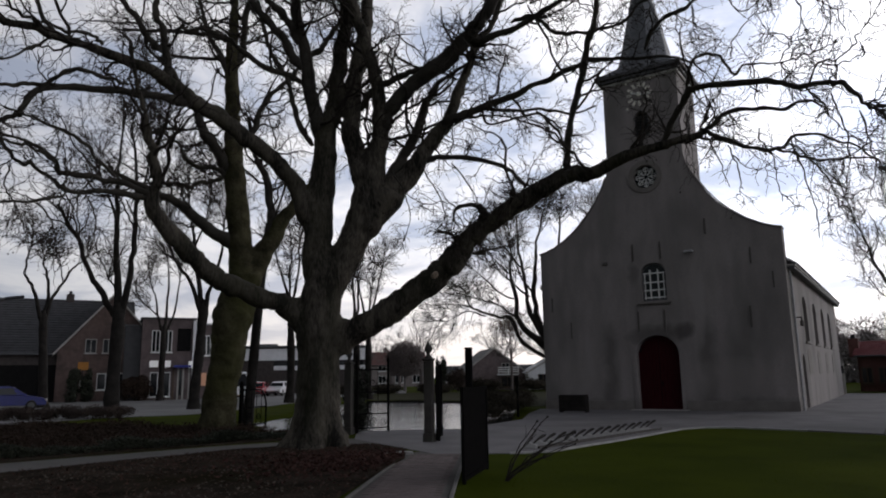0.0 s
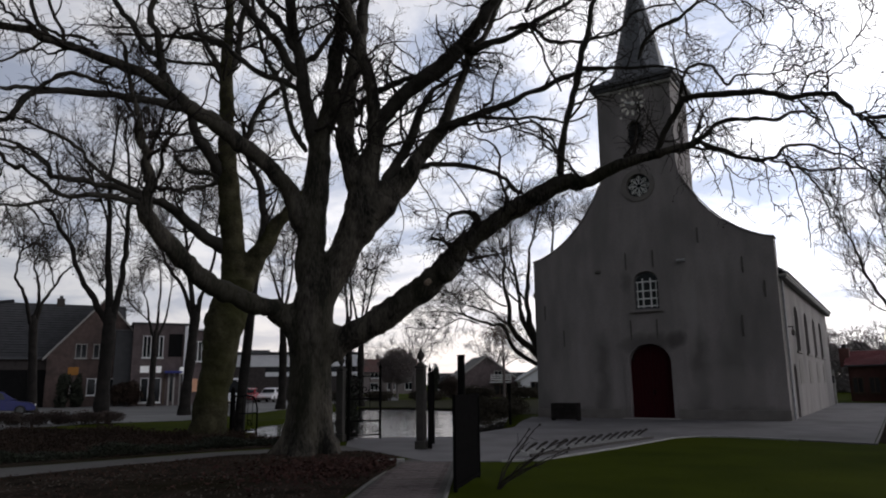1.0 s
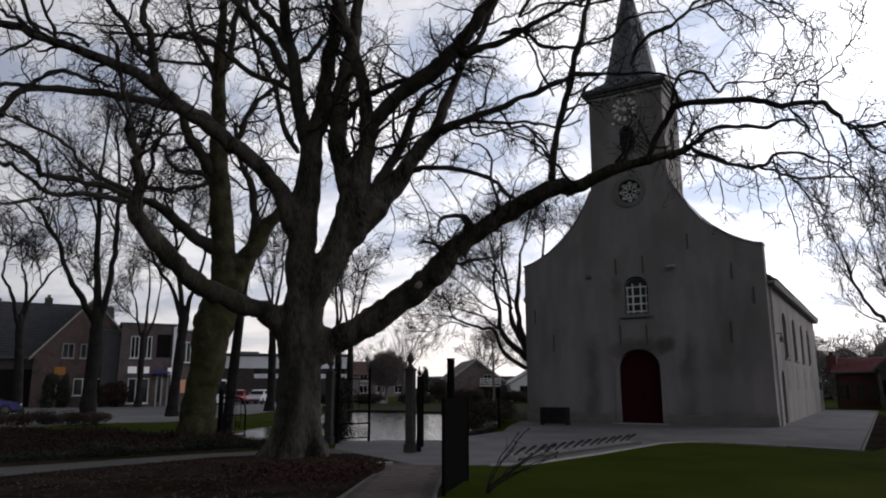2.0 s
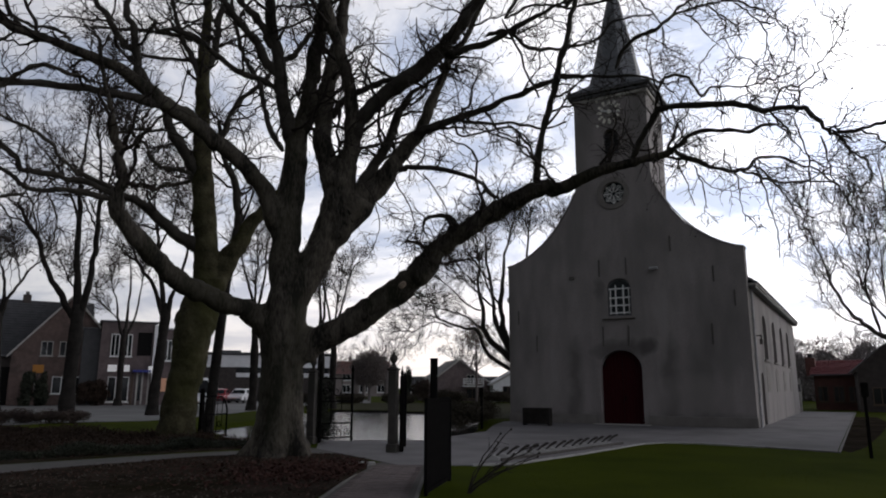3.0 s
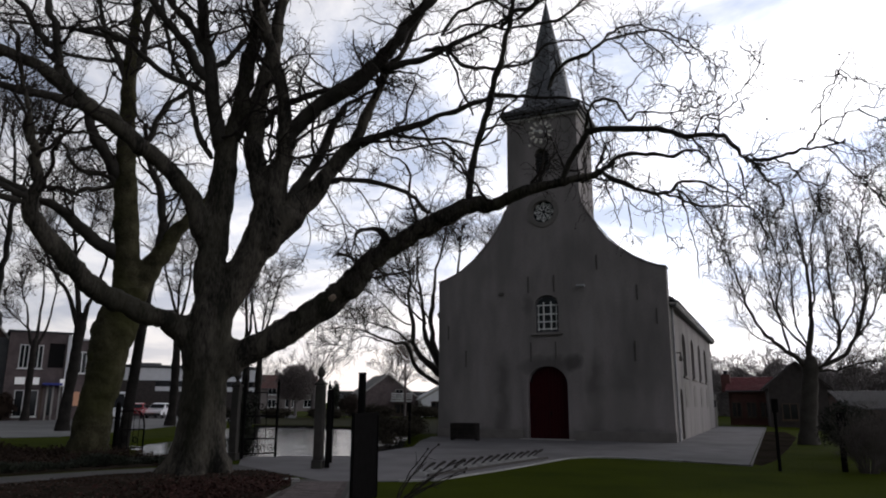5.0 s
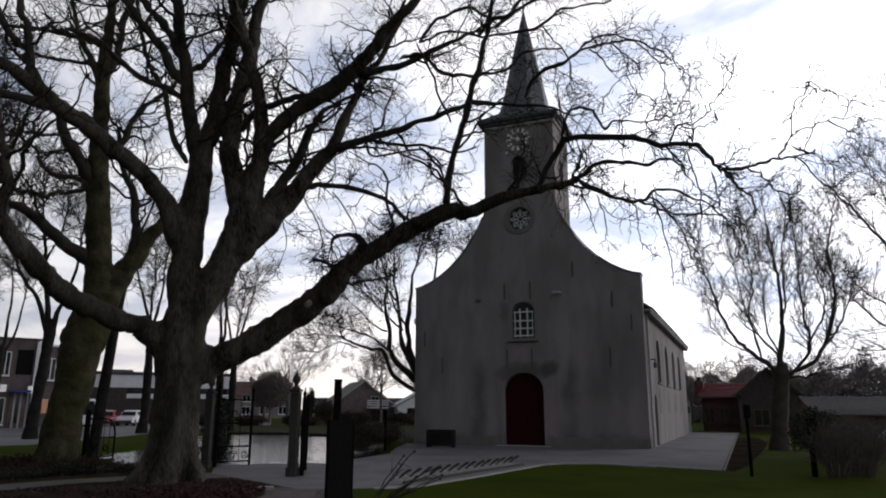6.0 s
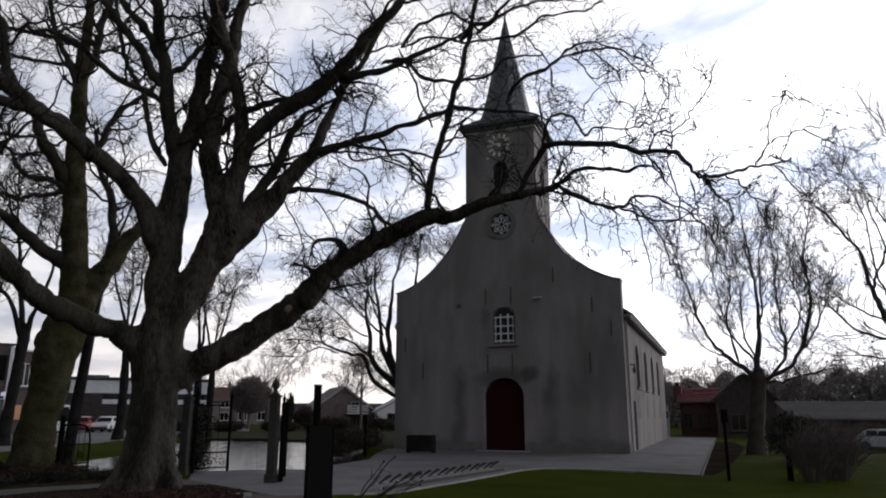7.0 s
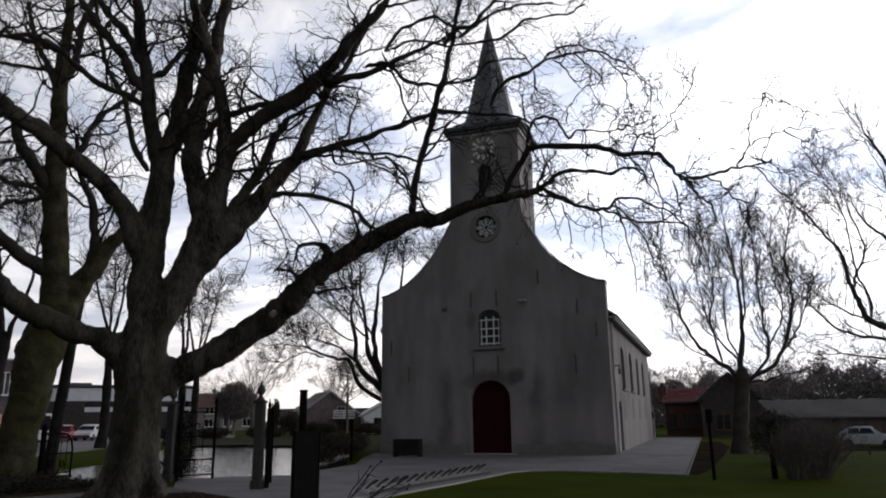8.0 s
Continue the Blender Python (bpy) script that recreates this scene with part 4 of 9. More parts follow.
LAWN_TREE.append(("limb", [(1.56, 33.56, 3.87, 0.05), (1.19, 34.06, 4.92, 0.04), (1.07, 34.53, 6.02, 0.032), (1.1, 35.11, 7.43, 0.025), (1.0, 35.71, 8.93, 0.019), (0.88, 36.26, 10.36, 0.013)]))
LAWN_TREE.append(("limb", [(1.72, 33.56, 5.22, 0.058), (1.94, 33.28, 6.05, 0.045), (1.91, 32.89, 7.25, 0.036), (2.08, 32.49, 8.42, 0.028), (2.35, 32.08, 9.57, 0.02), (2.63, 31.66, 10.69, 0.013)]))
LAWN_TREE.append(("limb", [(1.73, 33.56, 3.08, 0.086), (2.31, 33.75, 3.61, 0.073), (2.81, 34.0, 4.46, 0.062), (2.69, 34.35, 5.64, 0.053), (2.64, 34.66, 6.72, 0.044), (2.68, 34.96, 7.82, 0.036), (2.75, 35.26, 8.96, 0.028), (2.77, 35.58, 10.14, 0.02), (2.8, 35.91, 11.42, 0.013)]))
LAWN_TREE.append(("limb", [(1.81, 33.55, 3.03, 0.101), (2.83, 33.24, 3.56, 0.084), (3.34, 33.0, 4.35, 0.072), (3.61, 32.75, 5.39, 0.06), (3.7, 32.54, 6.32, 0.05), (3.66, 32.34, 7.26, 0.04), (3.66, 32.14, 8.2, 0.031), (3.94, 31.85, 9.34, 0.022), (4.15, 31.64, 10.13, 0.013)]))
LAWN_TREE.append(("limb", [(3.38, 33.43, 4.39, 0.05), (3.95, 33.66, 5.23, 0.037), (4.41, 33.88, 6.1, 0.028), (4.7, 34.11, 6.99, 0.019), (5.17, 34.39, 8.16, 0.012)]))
LAWN_TREE.append(("limb", [(2.77, 33.49, 4.42, 0.05), (3.18, 33.07, 5.21, 0.04), (3.41, 32.74, 5.88, 0.032), (3.26, 32.25, 7.03, 0.024), (3.14, 31.64, 8.38, 0.018), (3.15, 31.17, 9.37, 0.012)]))
LAWN_TREE.append(("limb", [(1.77, 33.55, 3.03, 0.05), (2.59, 33.7, 3.06, 0.035), (3.51, 33.85, 3.28, 0.022), (4.43, 33.97, 3.5, 0.012)]))
LAWN_TREE.append(("limb", [(0.44, 33.6, 4.11, 0.036), (-0.29, 33.91, 4.42, 0.027), (-0.86, 34.23, 5.04, 0.021), (-1.17, 34.55, 5.89, 0.015), (-1.42, 34.88, 6.76, 0.01)]))
EDGE_TREE = []  # tree at the edge of the lawn: rows of x, y, z and radius
EDGE_TREE.append(("trunk", [(8.58, 31.86, -0.2, 0.62), (8.69, 31.84, 0.57, 0.48), (8.83, 31.8, 1.79, 0.45), (8.98, 31.75, 3.03, 0.42), (9.04, 31.74, 3.55, 0.25)]))
EDGE_TREE.append(("limb", [(9.01, 31.75, 3.24, 0.177), (7.79, 31.88, 4.16, 0.154), (6.85, 31.95, 4.88, 0.137), (6.4, 31.98, 5.13, 0.121), (6.1, 31.94, 5.83, 0.107), (5.96, 31.89, 6.41, 0.093), (5.79, 31.85, 6.99, 0.08), (5.69, 31.74, 7.92, 0.067), (5.21, 31.71, 8.68, 0.055), (4.77, 31.67, 9.45, 0.043), (4.31, 31.63, 10.11, 0.031), (3.85, 31.59, 10.78, 0.02), (3.47, 31.54, 11.37, 0.009)]))
EDGE_TREE.append(("limb", [(6.07, 32.44, 6.49, 0.061), (6.41, 32.59, 7.32, 0.05), (6.68, 32.78, 8.3, 0.041), (6.65, 33.03, 9.35, 0.034), (6.48, 33.27, 10.19, 0.027), (6.41, 33.48, 11.03, 0.02), (6.23, 33.73, 11.92, 0.014), (6.12, 33.92, 12.67, 0.009)]))
EDGE_TREE.append(("limb", [(6.57, 32.34, 5.12, 0.061), (6.51, 32.06, 6.05, 0.05), (6.22, 31.81, 6.95, 0.041), (6.02, 31.48, 8.07, 0.034), (5.9, 31.12, 9.18, 0.027), (5.57, 30.85, 10.09, 0.02), (5.23, 30.64, 10.79, 0.014), (4.93, 30.45, 11.43, 0.009)]))
EDGE_TREE.append(("limb", [(8.91, 31.78, 3.2, 0.102), (8.21, 32.23, 3.91, 0.084), (7.03, 32.86, 4.4, 0.071), (6.35, 33.18, 4.58, 0.06), (5.43, 33.61, 5.03, 0.049), (4.93, 33.91, 5.82, 0.039), (4.49, 34.17, 6.51, 0.029), (4.02, 34.41, 7.09, 0.019), (3.43, 34.64, 7.44, 0.01)]))
EDGE_TREE.append(("limb", [(7.5, 32.14, 4.42, 0.061), (6.39, 31.91, 5.12, 0.047), (5.63, 31.74, 5.6, 0.036), (4.86, 31.54, 6.08, 0.027), (4.29, 31.32, 6.67, 0.018), (3.76, 31.07, 7.3, 0.01)]))
EDGE_TREE.append(("limb", [(8.88, 31.78, 2.99, 0.075), (8.17, 32.35, 3.42, 0.057), (7.0, 33.17, 3.72, 0.044), (5.76, 33.94, 3.92, 0.031), (4.8, 34.5, 4.17, 0.02), (3.76, 35.05, 4.34, 0.01)]))
EDGE_TREE.append(("limb", [(9.08, 31.73, 3.45, 0.15), (8.86, 32.25, 5.69, 0.116), (8.18, 32.9, 7.94, 0.091), (7.71, 33.2, 8.73, 0.069), (7.26, 33.45, 9.39, 0.048), (6.89, 33.71, 10.27, 0.027), (6.67, 33.93, 11.14, 0.009)]))
EDGE_TREE.append(("limb", [(9.11, 31.72, 3.45, 0.163), (9.04, 31.11, 6.38, 0.12), (7.96, 30.58, 9.95, 0.088), (7.36, 30.39, 11.37, 0.06), (6.98, 30.22, 12.44, 0.033), (6.67, 30.08, 13.28, 0.009)]))
EDGE_TREE.append(("limb", [(7.97, 32.02, 7.77, 0.054), (7.94, 32.55, 9.57, 0.039), (8.01, 32.99, 11.18, 0.028), (7.86, 33.35, 12.35, 0.018), (7.62, 33.68, 13.3, 0.009)]))
EDGE_TREE.append(("limb", [(9.17, 31.7, 3.44, 0.163), (10.21, 31.66, 5.95, 0.114), (11.16, 31.62, 8.5, 0.078), (11.72, 31.65, 10.72, 0.044), (12.29, 31.67, 13.0, 0.014)]))
EDGE_TREE.append(("limb", [(9.14, 31.71, 3.23, 0.15), (10.62, 31.03, 4.36, 0.093), (11.84, 30.35, 6.02, 0.051), (12.62, 29.81, 7.88, 0.014)]))
EDGE_TREE.append(("limb", [(9.14, 31.71, 3.23, 0.122), (10.6, 32.09, 4.26, 0.078), (12.05, 32.34, 5.06, 0.044), (13.52, 32.45, 5.4, 0.014)]))
EDGE_TREE.append(("limb", [(9.09, 31.72, 3.34, 0.136), (9.75, 32.67, 5.24, 0.096), (10.34, 34.14, 8.25, 0.066), (10.99, 35.51, 11.34, 0.039), (11.67, 36.92, 14.77, 0.014)]))
CORNER_TREE = []  # tree behind the church corner: rows of x, y, z and radius
CORNER_TREE.append(("trunk", [(-17.73, 40.27, -0.2, 0.7), (-17.82, 40.23, 1.0, 0.56), (-17.99, 40.16, 2.34, 0.52), (-18.18, 40.07, 3.19, 0.48), (-18.24, 40.04, 3.71, 0.25)]))
CORNER_TREE.append(("limb", [(-18.18, 40.07, 2.85, 0.253), (-19.06, 39.34, 3.7, 0.21), (-19.59, 38.83, 4.55, 0.179), (-19.78, 38.57, 5.22, 0.151), (-19.8, 38.28, 6.39, 0.124), (-19.87, 37.92, 7.74, 0.099), (-19.76, 37.74, 8.75, 0.075), (-19.61, 37.57, 9.76, 0.052), (-19.72, 37.21, 10.94, 0.029)]))
CORNER_TREE.append(("limb", [(-18.4, 39.97, 3.2, 0.23), (-19.22, 40.05, 4.78, 0.186), (-19.84, 40.08, 5.86, 0.155), (-19.97, 40.31, 6.96, 0.127), (-20.31, 40.54, 8.48, 0.099), (-20.66, 40.77, 10.03, 0.074), (-20.96, 41.14, 12.04, 0.049), (-21.23, 41.37, 13.5, 0.025)]))
CORNER_TREE.append(("limb", [(-18.49, 39.92, 3.37, 0.23), (-18.86, 39.45, 5.07, 0.186), (-18.94, 39.18, 6.44, 0.155), (-18.77, 39.03, 7.82, 0.127), (-18.61, 38.92, 8.85, 0.099), (-18.39, 38.84, 9.89, 0.074), (-17.92, 38.81, 11.29, 0.049), (-17.67, 38.67, 12.69, 0.025)]))
CORNER_TREE.append(("limb", [(-18.24, 40.04, 3.37, 0.253), (-18.29, 40.55, 5.83, 0.179), (-18.15, 41.09, 8.04, 0.124), (-18.12, 41.66, 10.75, 0.075), (-18.05, 42.26, 13.59, 0.029)]))
CORNER_TREE.append(("limb", [(-18.12, 40.1, 3.36, 0.23), (-17.21, 40.28, 5.07, 0.163), (-16.29, 40.38, 7.48, 0.114), (-15.69, 40.34, 9.94, 0.07), (-15.24, 40.23, 12.44, 0.029)]))
CORNER_TREE.append(("limb", [(-17.99, 40.15, 3.02, 0.23), (-17.09, 41.36, 4.43, 0.146), (-16.49, 42.31, 5.9, 0.084), (-16.27, 43.33, 8.22, 0.029)]))
CORNER_TREE.append(("limb", [(-18.71, 39.82, 2.86, 0.161), (-19.49, 39.06, 3.37, 0.137), (-19.89, 38.55, 4.03, 0.12), (-20.14, 38.03, 5.02, 0.103), (-20.51, 37.65, 5.18, 0.089), (-21.12, 37.01, 5.32, 0.075), (-21.7, 36.33, 5.7, 0.061), (-21.9, 36.01, 6.11, 0.048), (-21.89, 35.83, 6.59, 0.036), (-22.15, 35.42, 7.06, 0.023)]))
CORNER_TREE.append(("limb", [(-22.71, 37.69, 6.06, 0.046), (-23.75, 36.49, 6.01, 0.029), (-24.45, 35.64, 5.83, 0.016)]))
CORNER_TREE.append(("limb", [(-21.72, 38.27, 5.41, 0.052), (-23.05, 37.94, 5.65, 0.037), (-24.42, 37.59, 5.16, 0.026), (-25.77, 37.16, 5.18, 0.016)]))
CORNER_TREE.append(("limb", [(-20.07, 39.16, 5.1, 0.081), (-21.27, 39.0, 6.01, 0.054), (-22.72, 38.69, 6.51, 0.034), (-24.32, 38.27, 6.98, 0.016)]))
CORNER_TREE.append(("limb", [(-20.21, 39.08, 6.32, 0.069), (-20.87, 38.23, 6.79, 0.047), (-21.49, 37.19, 7.74, 0.031), (-22.02, 36.4, 8.19, 0.016)]))
CORNER_TREE.append(("limb", [(-20.42, 38.97, 7.91, 0.069), (-21.32, 38.97, 8.69, 0.047), (-22.64, 39.05, 10.26, 0.031), (-23.37, 38.98, 10.76, 0.016)]))
CORNER_TREE.append(("limb", [(-19.53, 39.43, 6.49, 0.081), (-19.98, 38.75, 7.15, 0.06), (-20.63, 37.72, 8.11, 0.044), (-21.08, 36.96, 8.79, 0.03), (-21.26, 36.34, 9.68, 0.016)]))
CORNER_TREE.append(("limb", [(-19.71, 39.34, 8.27, 0.069), (-20.77, 39.42, 9.45, 0.047), (-21.68, 39.53, 10.64, 0.031), (-22.28, 39.81, 12.08, 0.016)]))
CORNER_TREE.append(("limb", [(-19.12, 39.63, 6.49, 0.081), (-20.23, 40.0, 8.03, 0.054), (-21.44, 40.66, 10.45, 0.034), (-22.34, 41.45, 13.03, 0.016)]))
VERGE_TREE = []  # tall tree on the street verge: rows of x, y, z and radius
VERGE_TREE.append(("trunk", [(-34.44, 21.31, -0.2, 0.5), (-34.45, 21.3, 0.98, 0.36), (-34.43, 21.32, 2.7, 0.33), (-34.41, 21.36, 4.16, 0.32), (-34.42, 21.35, 5.2, 0.32), (-34.43, 21.32, 5.79, 0.18)]))
VERGE_TREE.append(("limb", [(-34.51, 21.2, 5.04, 0.18), (-34.52, 20.4, 6.16, 0.155), (-34.53, 19.74, 6.98, 0.136), (-34.43, 19.25, 7.93, 0.12), (-34.34, 18.85, 8.73, 0.104), (-34.32, 18.25, 9.5, 0.089), (-34.27, 17.72, 10.23, 0.075)]))
VERGE_TREE.append(("limb", [(-34.43, 21.33, 5.05, 0.23), (-34.74, 21.34, 6.87, 0.188), (-35.06, 21.34, 8.74, 0.157), (-35.33, 21.43, 10.68, 0.128), (-35.51, 21.49, 12.0, 0.102), (-35.71, 21.62, 13.69, 0.077), (-35.93, 21.82, 15.8, 0.053), (-36.04, 21.97, 17.06, 0.03)]))
VERGE_TREE.append(("limb", [(-34.35, 21.45, 5.05, 0.21), (-34.0, 21.57, 6.53, 0.172), (-33.71, 21.52, 8.31, 0.144), (-33.5, 21.41, 9.79, 0.119), (-33.31, 21.28, 11.28, 0.095), (-33.16, 20.97, 13.05, 0.072), (-33.05, 20.61, 14.82, 0.051), (-32.9, 20.47, 16.0, 0.03)]))
VERGE_TREE.append(("limb", [(-34.13, 21.81, 9.48, 0.07), (-34.62, 21.6, 10.45, 0.051), (-35.06, 21.44, 11.43, 0.037), (-35.41, 21.33, 12.27, 0.025)]))
VERGE_TREE.append(("limb", [(-34.51, 21.2, 6.23, 0.06), (-34.96, 21.08, 7.01, 0.043), (-35.54, 20.88, 7.96, 0.031), (-36.01, 20.72, 8.76, 0.02)]))
VERGE_TREE.append(("limb", [(-34.61, 21.04, 9.88, 0.08), (-34.41, 20.25, 11.55, 0.055), (-34.3, 19.46, 12.89, 0.037), (-34.18, 18.68, 14.18, 0.02)]))
VERGE_TREE.append(("limb", [(-34.13, 21.8, 11.2, 0.08), (-34.35, 22.6, 13.35, 0.055), (-34.74, 23.08, 15.57, 0.037), (-35.16, 23.76, 18.32, 0.02)]))
SPLAY_TREE = []  # tree with splayed limbs on the street verge: rows of x, y, z and radius
SPLAY_TREE.append(("trunk", [(-35.36, 27.02, -0.2, 0.46), (-35.34, 27.04, 1.13, 0.31), (-35.26, 27.15, 3.11, 0.28), (-35.19, 27.23, 5.12, 0.27), (-35.17, 27.26, 5.87, 0.27), (-35.17, 27.26, 6.49, 0.14)]))
SPLAY_TREE.append(("limb", [(-35.23, 27.19, 5.63, 0.15), (-35.13, 26.34, 7.42, 0.117), (-35.27, 25.52, 8.35, 0.092), (-35.26, 24.96, 9.29, 0.07), (-35.12, 24.41, 10.53, 0.05), (-34.94, 23.82, 11.9, 0.03)]))
SPLAY_TREE.append(("limb", [(-35.19, 27.24, 5.73, 0.17), (-35.85, 27.26, 7.93, 0.131), (-36.34, 27.33, 9.76, 0.103), (-36.85, 27.4, 11.64, 0.077), (-37.44, 27.5, 13.98, 0.053), (-38.08, 27.62, 16.61, 0.03)]))
SPLAY_TREE.append(("limb", [(-35.13, 27.32, 5.7, 0.16), (-34.75, 27.36, 6.98, 0.124), (-34.32, 27.5, 8.16, 0.098), (-33.92, 27.53, 9.51, 0.074), (-33.58, 27.38, 11.19, 0.051), (-33.21, 27.19, 13.03, 0.03)]))
SPLAY_TREE.append(("limb", [(-35.56, 26.75, 9.41, 0.07), (-35.8, 27.55, 11.16, 0.049), (-36.22, 28.2, 13.18, 0.034), (-36.72, 28.76, 15.29, 0.02)]))
SPLAY_TREE.append(("limb", [(-36.05, 26.09, 8.5, 0.06), (-36.59, 25.73, 9.03, 0.043), (-37.16, 25.33, 9.56, 0.031), (-37.85, 25.03, 10.83, 0.02)]))
SLIM_TREE = []  # slim tree before the shops: rows of x, y, z and radius
SLIM_TREE.append(("trunk", [(-55.7, 39.01, -0.2, 0.4), (-55.69, 39.01, 1.44, 0.26), (-55.7, 39.01, 3.42, 0.24), (-55.69, 39.02, 5.93, 0.22), (-55.69, 39.02, 6.69, 0.13)]))
SLIM_TREE.append(("limb", [(-55.69, 39.02, 5.83, 0.13), (-55.58, 38.27, 7.4, 0.097), (-55.38, 37.75, 8.87, 0.073), (-55.21, 37.15, 10.31, 0.051), (-54.96, 36.54, 11.98, 0.03)]))
SLIM_TREE.append(("limb", [(-55.67, 39.06, 5.93, 0.16), (-55.92, 39.4, 8.01, 0.117), (-56.36, 39.67, 10.67, 0.085), (-56.9, 39.82, 13.4, 0.057), (-57.23, 40.0, 15.37, 0.03)]))
SLIM_TREE.append(("limb", [(-55.61, 39.14, 5.83, 0.13), (-55.73, 39.99, 7.78, 0.097), (-56.03, 40.52, 9.67, 0.073), (-56.46, 41.0, 11.89, 0.051), (-56.97, 41.38, 14.18, 0.03)]))
SLIM_TREE.append(("limb", [(-56.01, 38.57, 7.45, 0.07), (-56.79, 38.03, 8.23, 0.051), (-57.59, 37.53, 9.27, 0.037), (-58.14, 37.41, 10.59, 0.025)]))
FORK_TREE = []  # forked tree before the brick house: rows of x, y, z and radius
FORK_TREE.append(("trunk", [(-50.6, 26.24, -0.2, 0.5), (-50.63, 26.18, 0.84, 0.32), (-50.71, 26.03, 3.17, 0.29), (-50.76, 25.92, 4.75, 0.27), (-50.8, 25.86, 6.14, 0.26), (-50.82, 25.82, 6.73, 0.14)]))
FORK_TREE.append(("limb", [(-50.83, 25.79, 5.85, 0.16), (-50.6, 25.24, 7.27, 0.129), (-50.46, 24.65, 8.4, 0.106), (-50.44, 24.21, 8.95, 0.085), (-50.08, 24.12, 10.09, 0.066), (-49.65, 24.02, 11.41, 0.048), (-49.23, 23.76, 12.91, 0.03)]))
FORK_TREE.append(("limb", [(-50.78, 25.9, 6.02, 0.15), (-51.26, 26.22, 8.01, 0.117), (-51.61, 26.34, 9.29, 0.092), (-51.95, 26.24, 10.14, 0.07), (-52.22, 26.12, 10.79, 0.05), (-52.61, 26.31, 12.35, 0.03)]))
FORK_TREE.append(("limb", [(-50.73, 26.0, 5.94, 0.15), (-50.85, 26.48, 7.6, 0.117), (-50.84, 27.0, 8.67, 0.092), (-50.78, 27.7, 10.0, 0.07), (-50.64, 28.33, 10.7, 0.05), (-50.65, 28.78, 11.84, 0.03)]))
FORK_TREE.append(("limb", [(-50.34, 26.73, 8.6, 0.06), (-50.09, 26.42, 9.77, 0.043), (-49.97, 25.96, 10.73, 0.031), (-49.71, 25.64, 11.88, 0.02)]))
FAR_VERGE_TREE = []  # tree on the verge beyond the pond: rows of x, y, z and radius
FAR_VERGE_TREE.append(("trunk", [(-37.14, 36.4, -0.2, 0.42), (-37.08, 36.46, 1.31, 0.29), (-37.07, 36.46, 2.91, 0.27), (-37.1, 36.43, 4.93, 0.24), (-37.15, 36.39, 5.95, 0.22), (-37.16, 36.38, 6.64, 0.13)]))
FAR_VERGE_TREE.append(("limb", [(-37.12, 36.42, 5.82, 0.15), (-37.36, 36.88, 7.86, 0.11), (-37.48, 37.36, 9.62, 0.081), (-37.72, 37.72, 11.42, 0.055), (-37.94, 38.19, 13.51, 0.03)]))
FAR_VERGE_TREE.append(("limb", [(-37.17, 36.36, 5.82, 0.14), (-36.99, 35.84, 7.74, 0.104), (-37.0, 35.2, 9.32, 0.077), (-36.98, 34.75, 10.49, 0.053), (-36.94, 34.24, 11.85, 0.03)]))
FAR_VERGE_TREE.append(("limb", [(-37.16, 36.37, 6.97, 0.1), (-37.36, 36.4, 8.65, 0.069), (-37.49, 36.58, 10.8, 0.046), (-37.73, 36.63, 12.99, 0.025)]))
# outer sprays of the old plane tree
PLANE.append(("limb", [(-0.02, 12.85, 5.79, 0.034), (0.36, 12.65, 5.73, 0.028), (0.73, 12.44, 5.72, 0.023), (0.97, 12.29, 5.7, 0.019), (1.2, 12.15, 5.66, 0.015), (1.37, 12.03, 5.67, 0.011)]))
PLANE.append(("limb", [(0.87, 12.07, 5.63, 0.018), (0.98, 11.98, 5.85, 0.015), (1.05, 11.93, 5.95, 0.013), (1.13, 11.77, 6.37, 0.011), (1.27, 11.68, 6.56, 0.01), (1.39, 11.6, 6.68, 0.008)]))
PLANE.append(("limb", [(1.05, 11.95, 5.96, 0.015), (1.26, 11.86, 5.99, 0.012), (1.49, 11.76, 6.01, 0.01), (1.66, 11.68, 6.03, 0.008)]))
PLANE.append(("limb", [(-0.01, 12.85, 5.78, 0.028), (0.17, 12.76, 5.5, 0.023), (0.33, 12.66, 5.22, 0.019), (0.43, 12.59, 4.98, 0.015), (0.39, 12.52, 4.75, 0.012)]))
PLANE.append(("limb", [(0.34, 12.6, 5.71, 0.017), (0.57, 12.5, 5.5, 0.014), (0.77, 12.39, 5.24, 0.011), (0.82, 12.3, 4.94, 0.009)]))
PLANE.append(("limb", [(1.13, 11.85, 5.54, 0.014), (1.26, 11.75, 5.27, 0.012), (1.41, 11.62, 4.93, 0.01), (1.52, 11.55, 4.79, 0.008)]))
PLANE.append(("limb", [(-1.16, 13.35, 7.13, 0.016), (-0.95, 13.37, 7.17, 0.013), (-0.77, 13.38, 7.23, 0.01), (-0.65, 13.38, 7.47, 0.008)]))
PLANE.append(("limb", [(-0.92, 12.97, 6.44, 0.022), (-0.73, 12.9, 6.74, 0.018), (-0.52, 12.87, 6.73, 0.016), (-0.27, 12.82, 6.84, 0.013), (-0.09, 12.77, 7.01, 0.011), (0.03, 12.73, 7.18, 0.009)]))
PLANE.append(("limb", [(-0.7, 13.08, 6.79, 0.016), (-0.44, 13.15, 6.8, 0.013), (-0.21, 13.2, 6.84, 0.01), (-0.04, 13.23, 6.88, 0.008)]))
PLANE.append(("limb", [(-1.37, 13.43, 7.19, 0.014), (-1.23, 13.44, 7.37, 0.011), (-1.09, 13.46, 7.58, 0.008)]))
PLANE.append(("limb", [(-2.28, 13.71, 7.56, 0.014), (-2.13, 13.74, 7.94, 0.012), (-1.89, 13.77, 8.26, 0.01), (-1.7, 13.8, 8.51, 0.008)]))
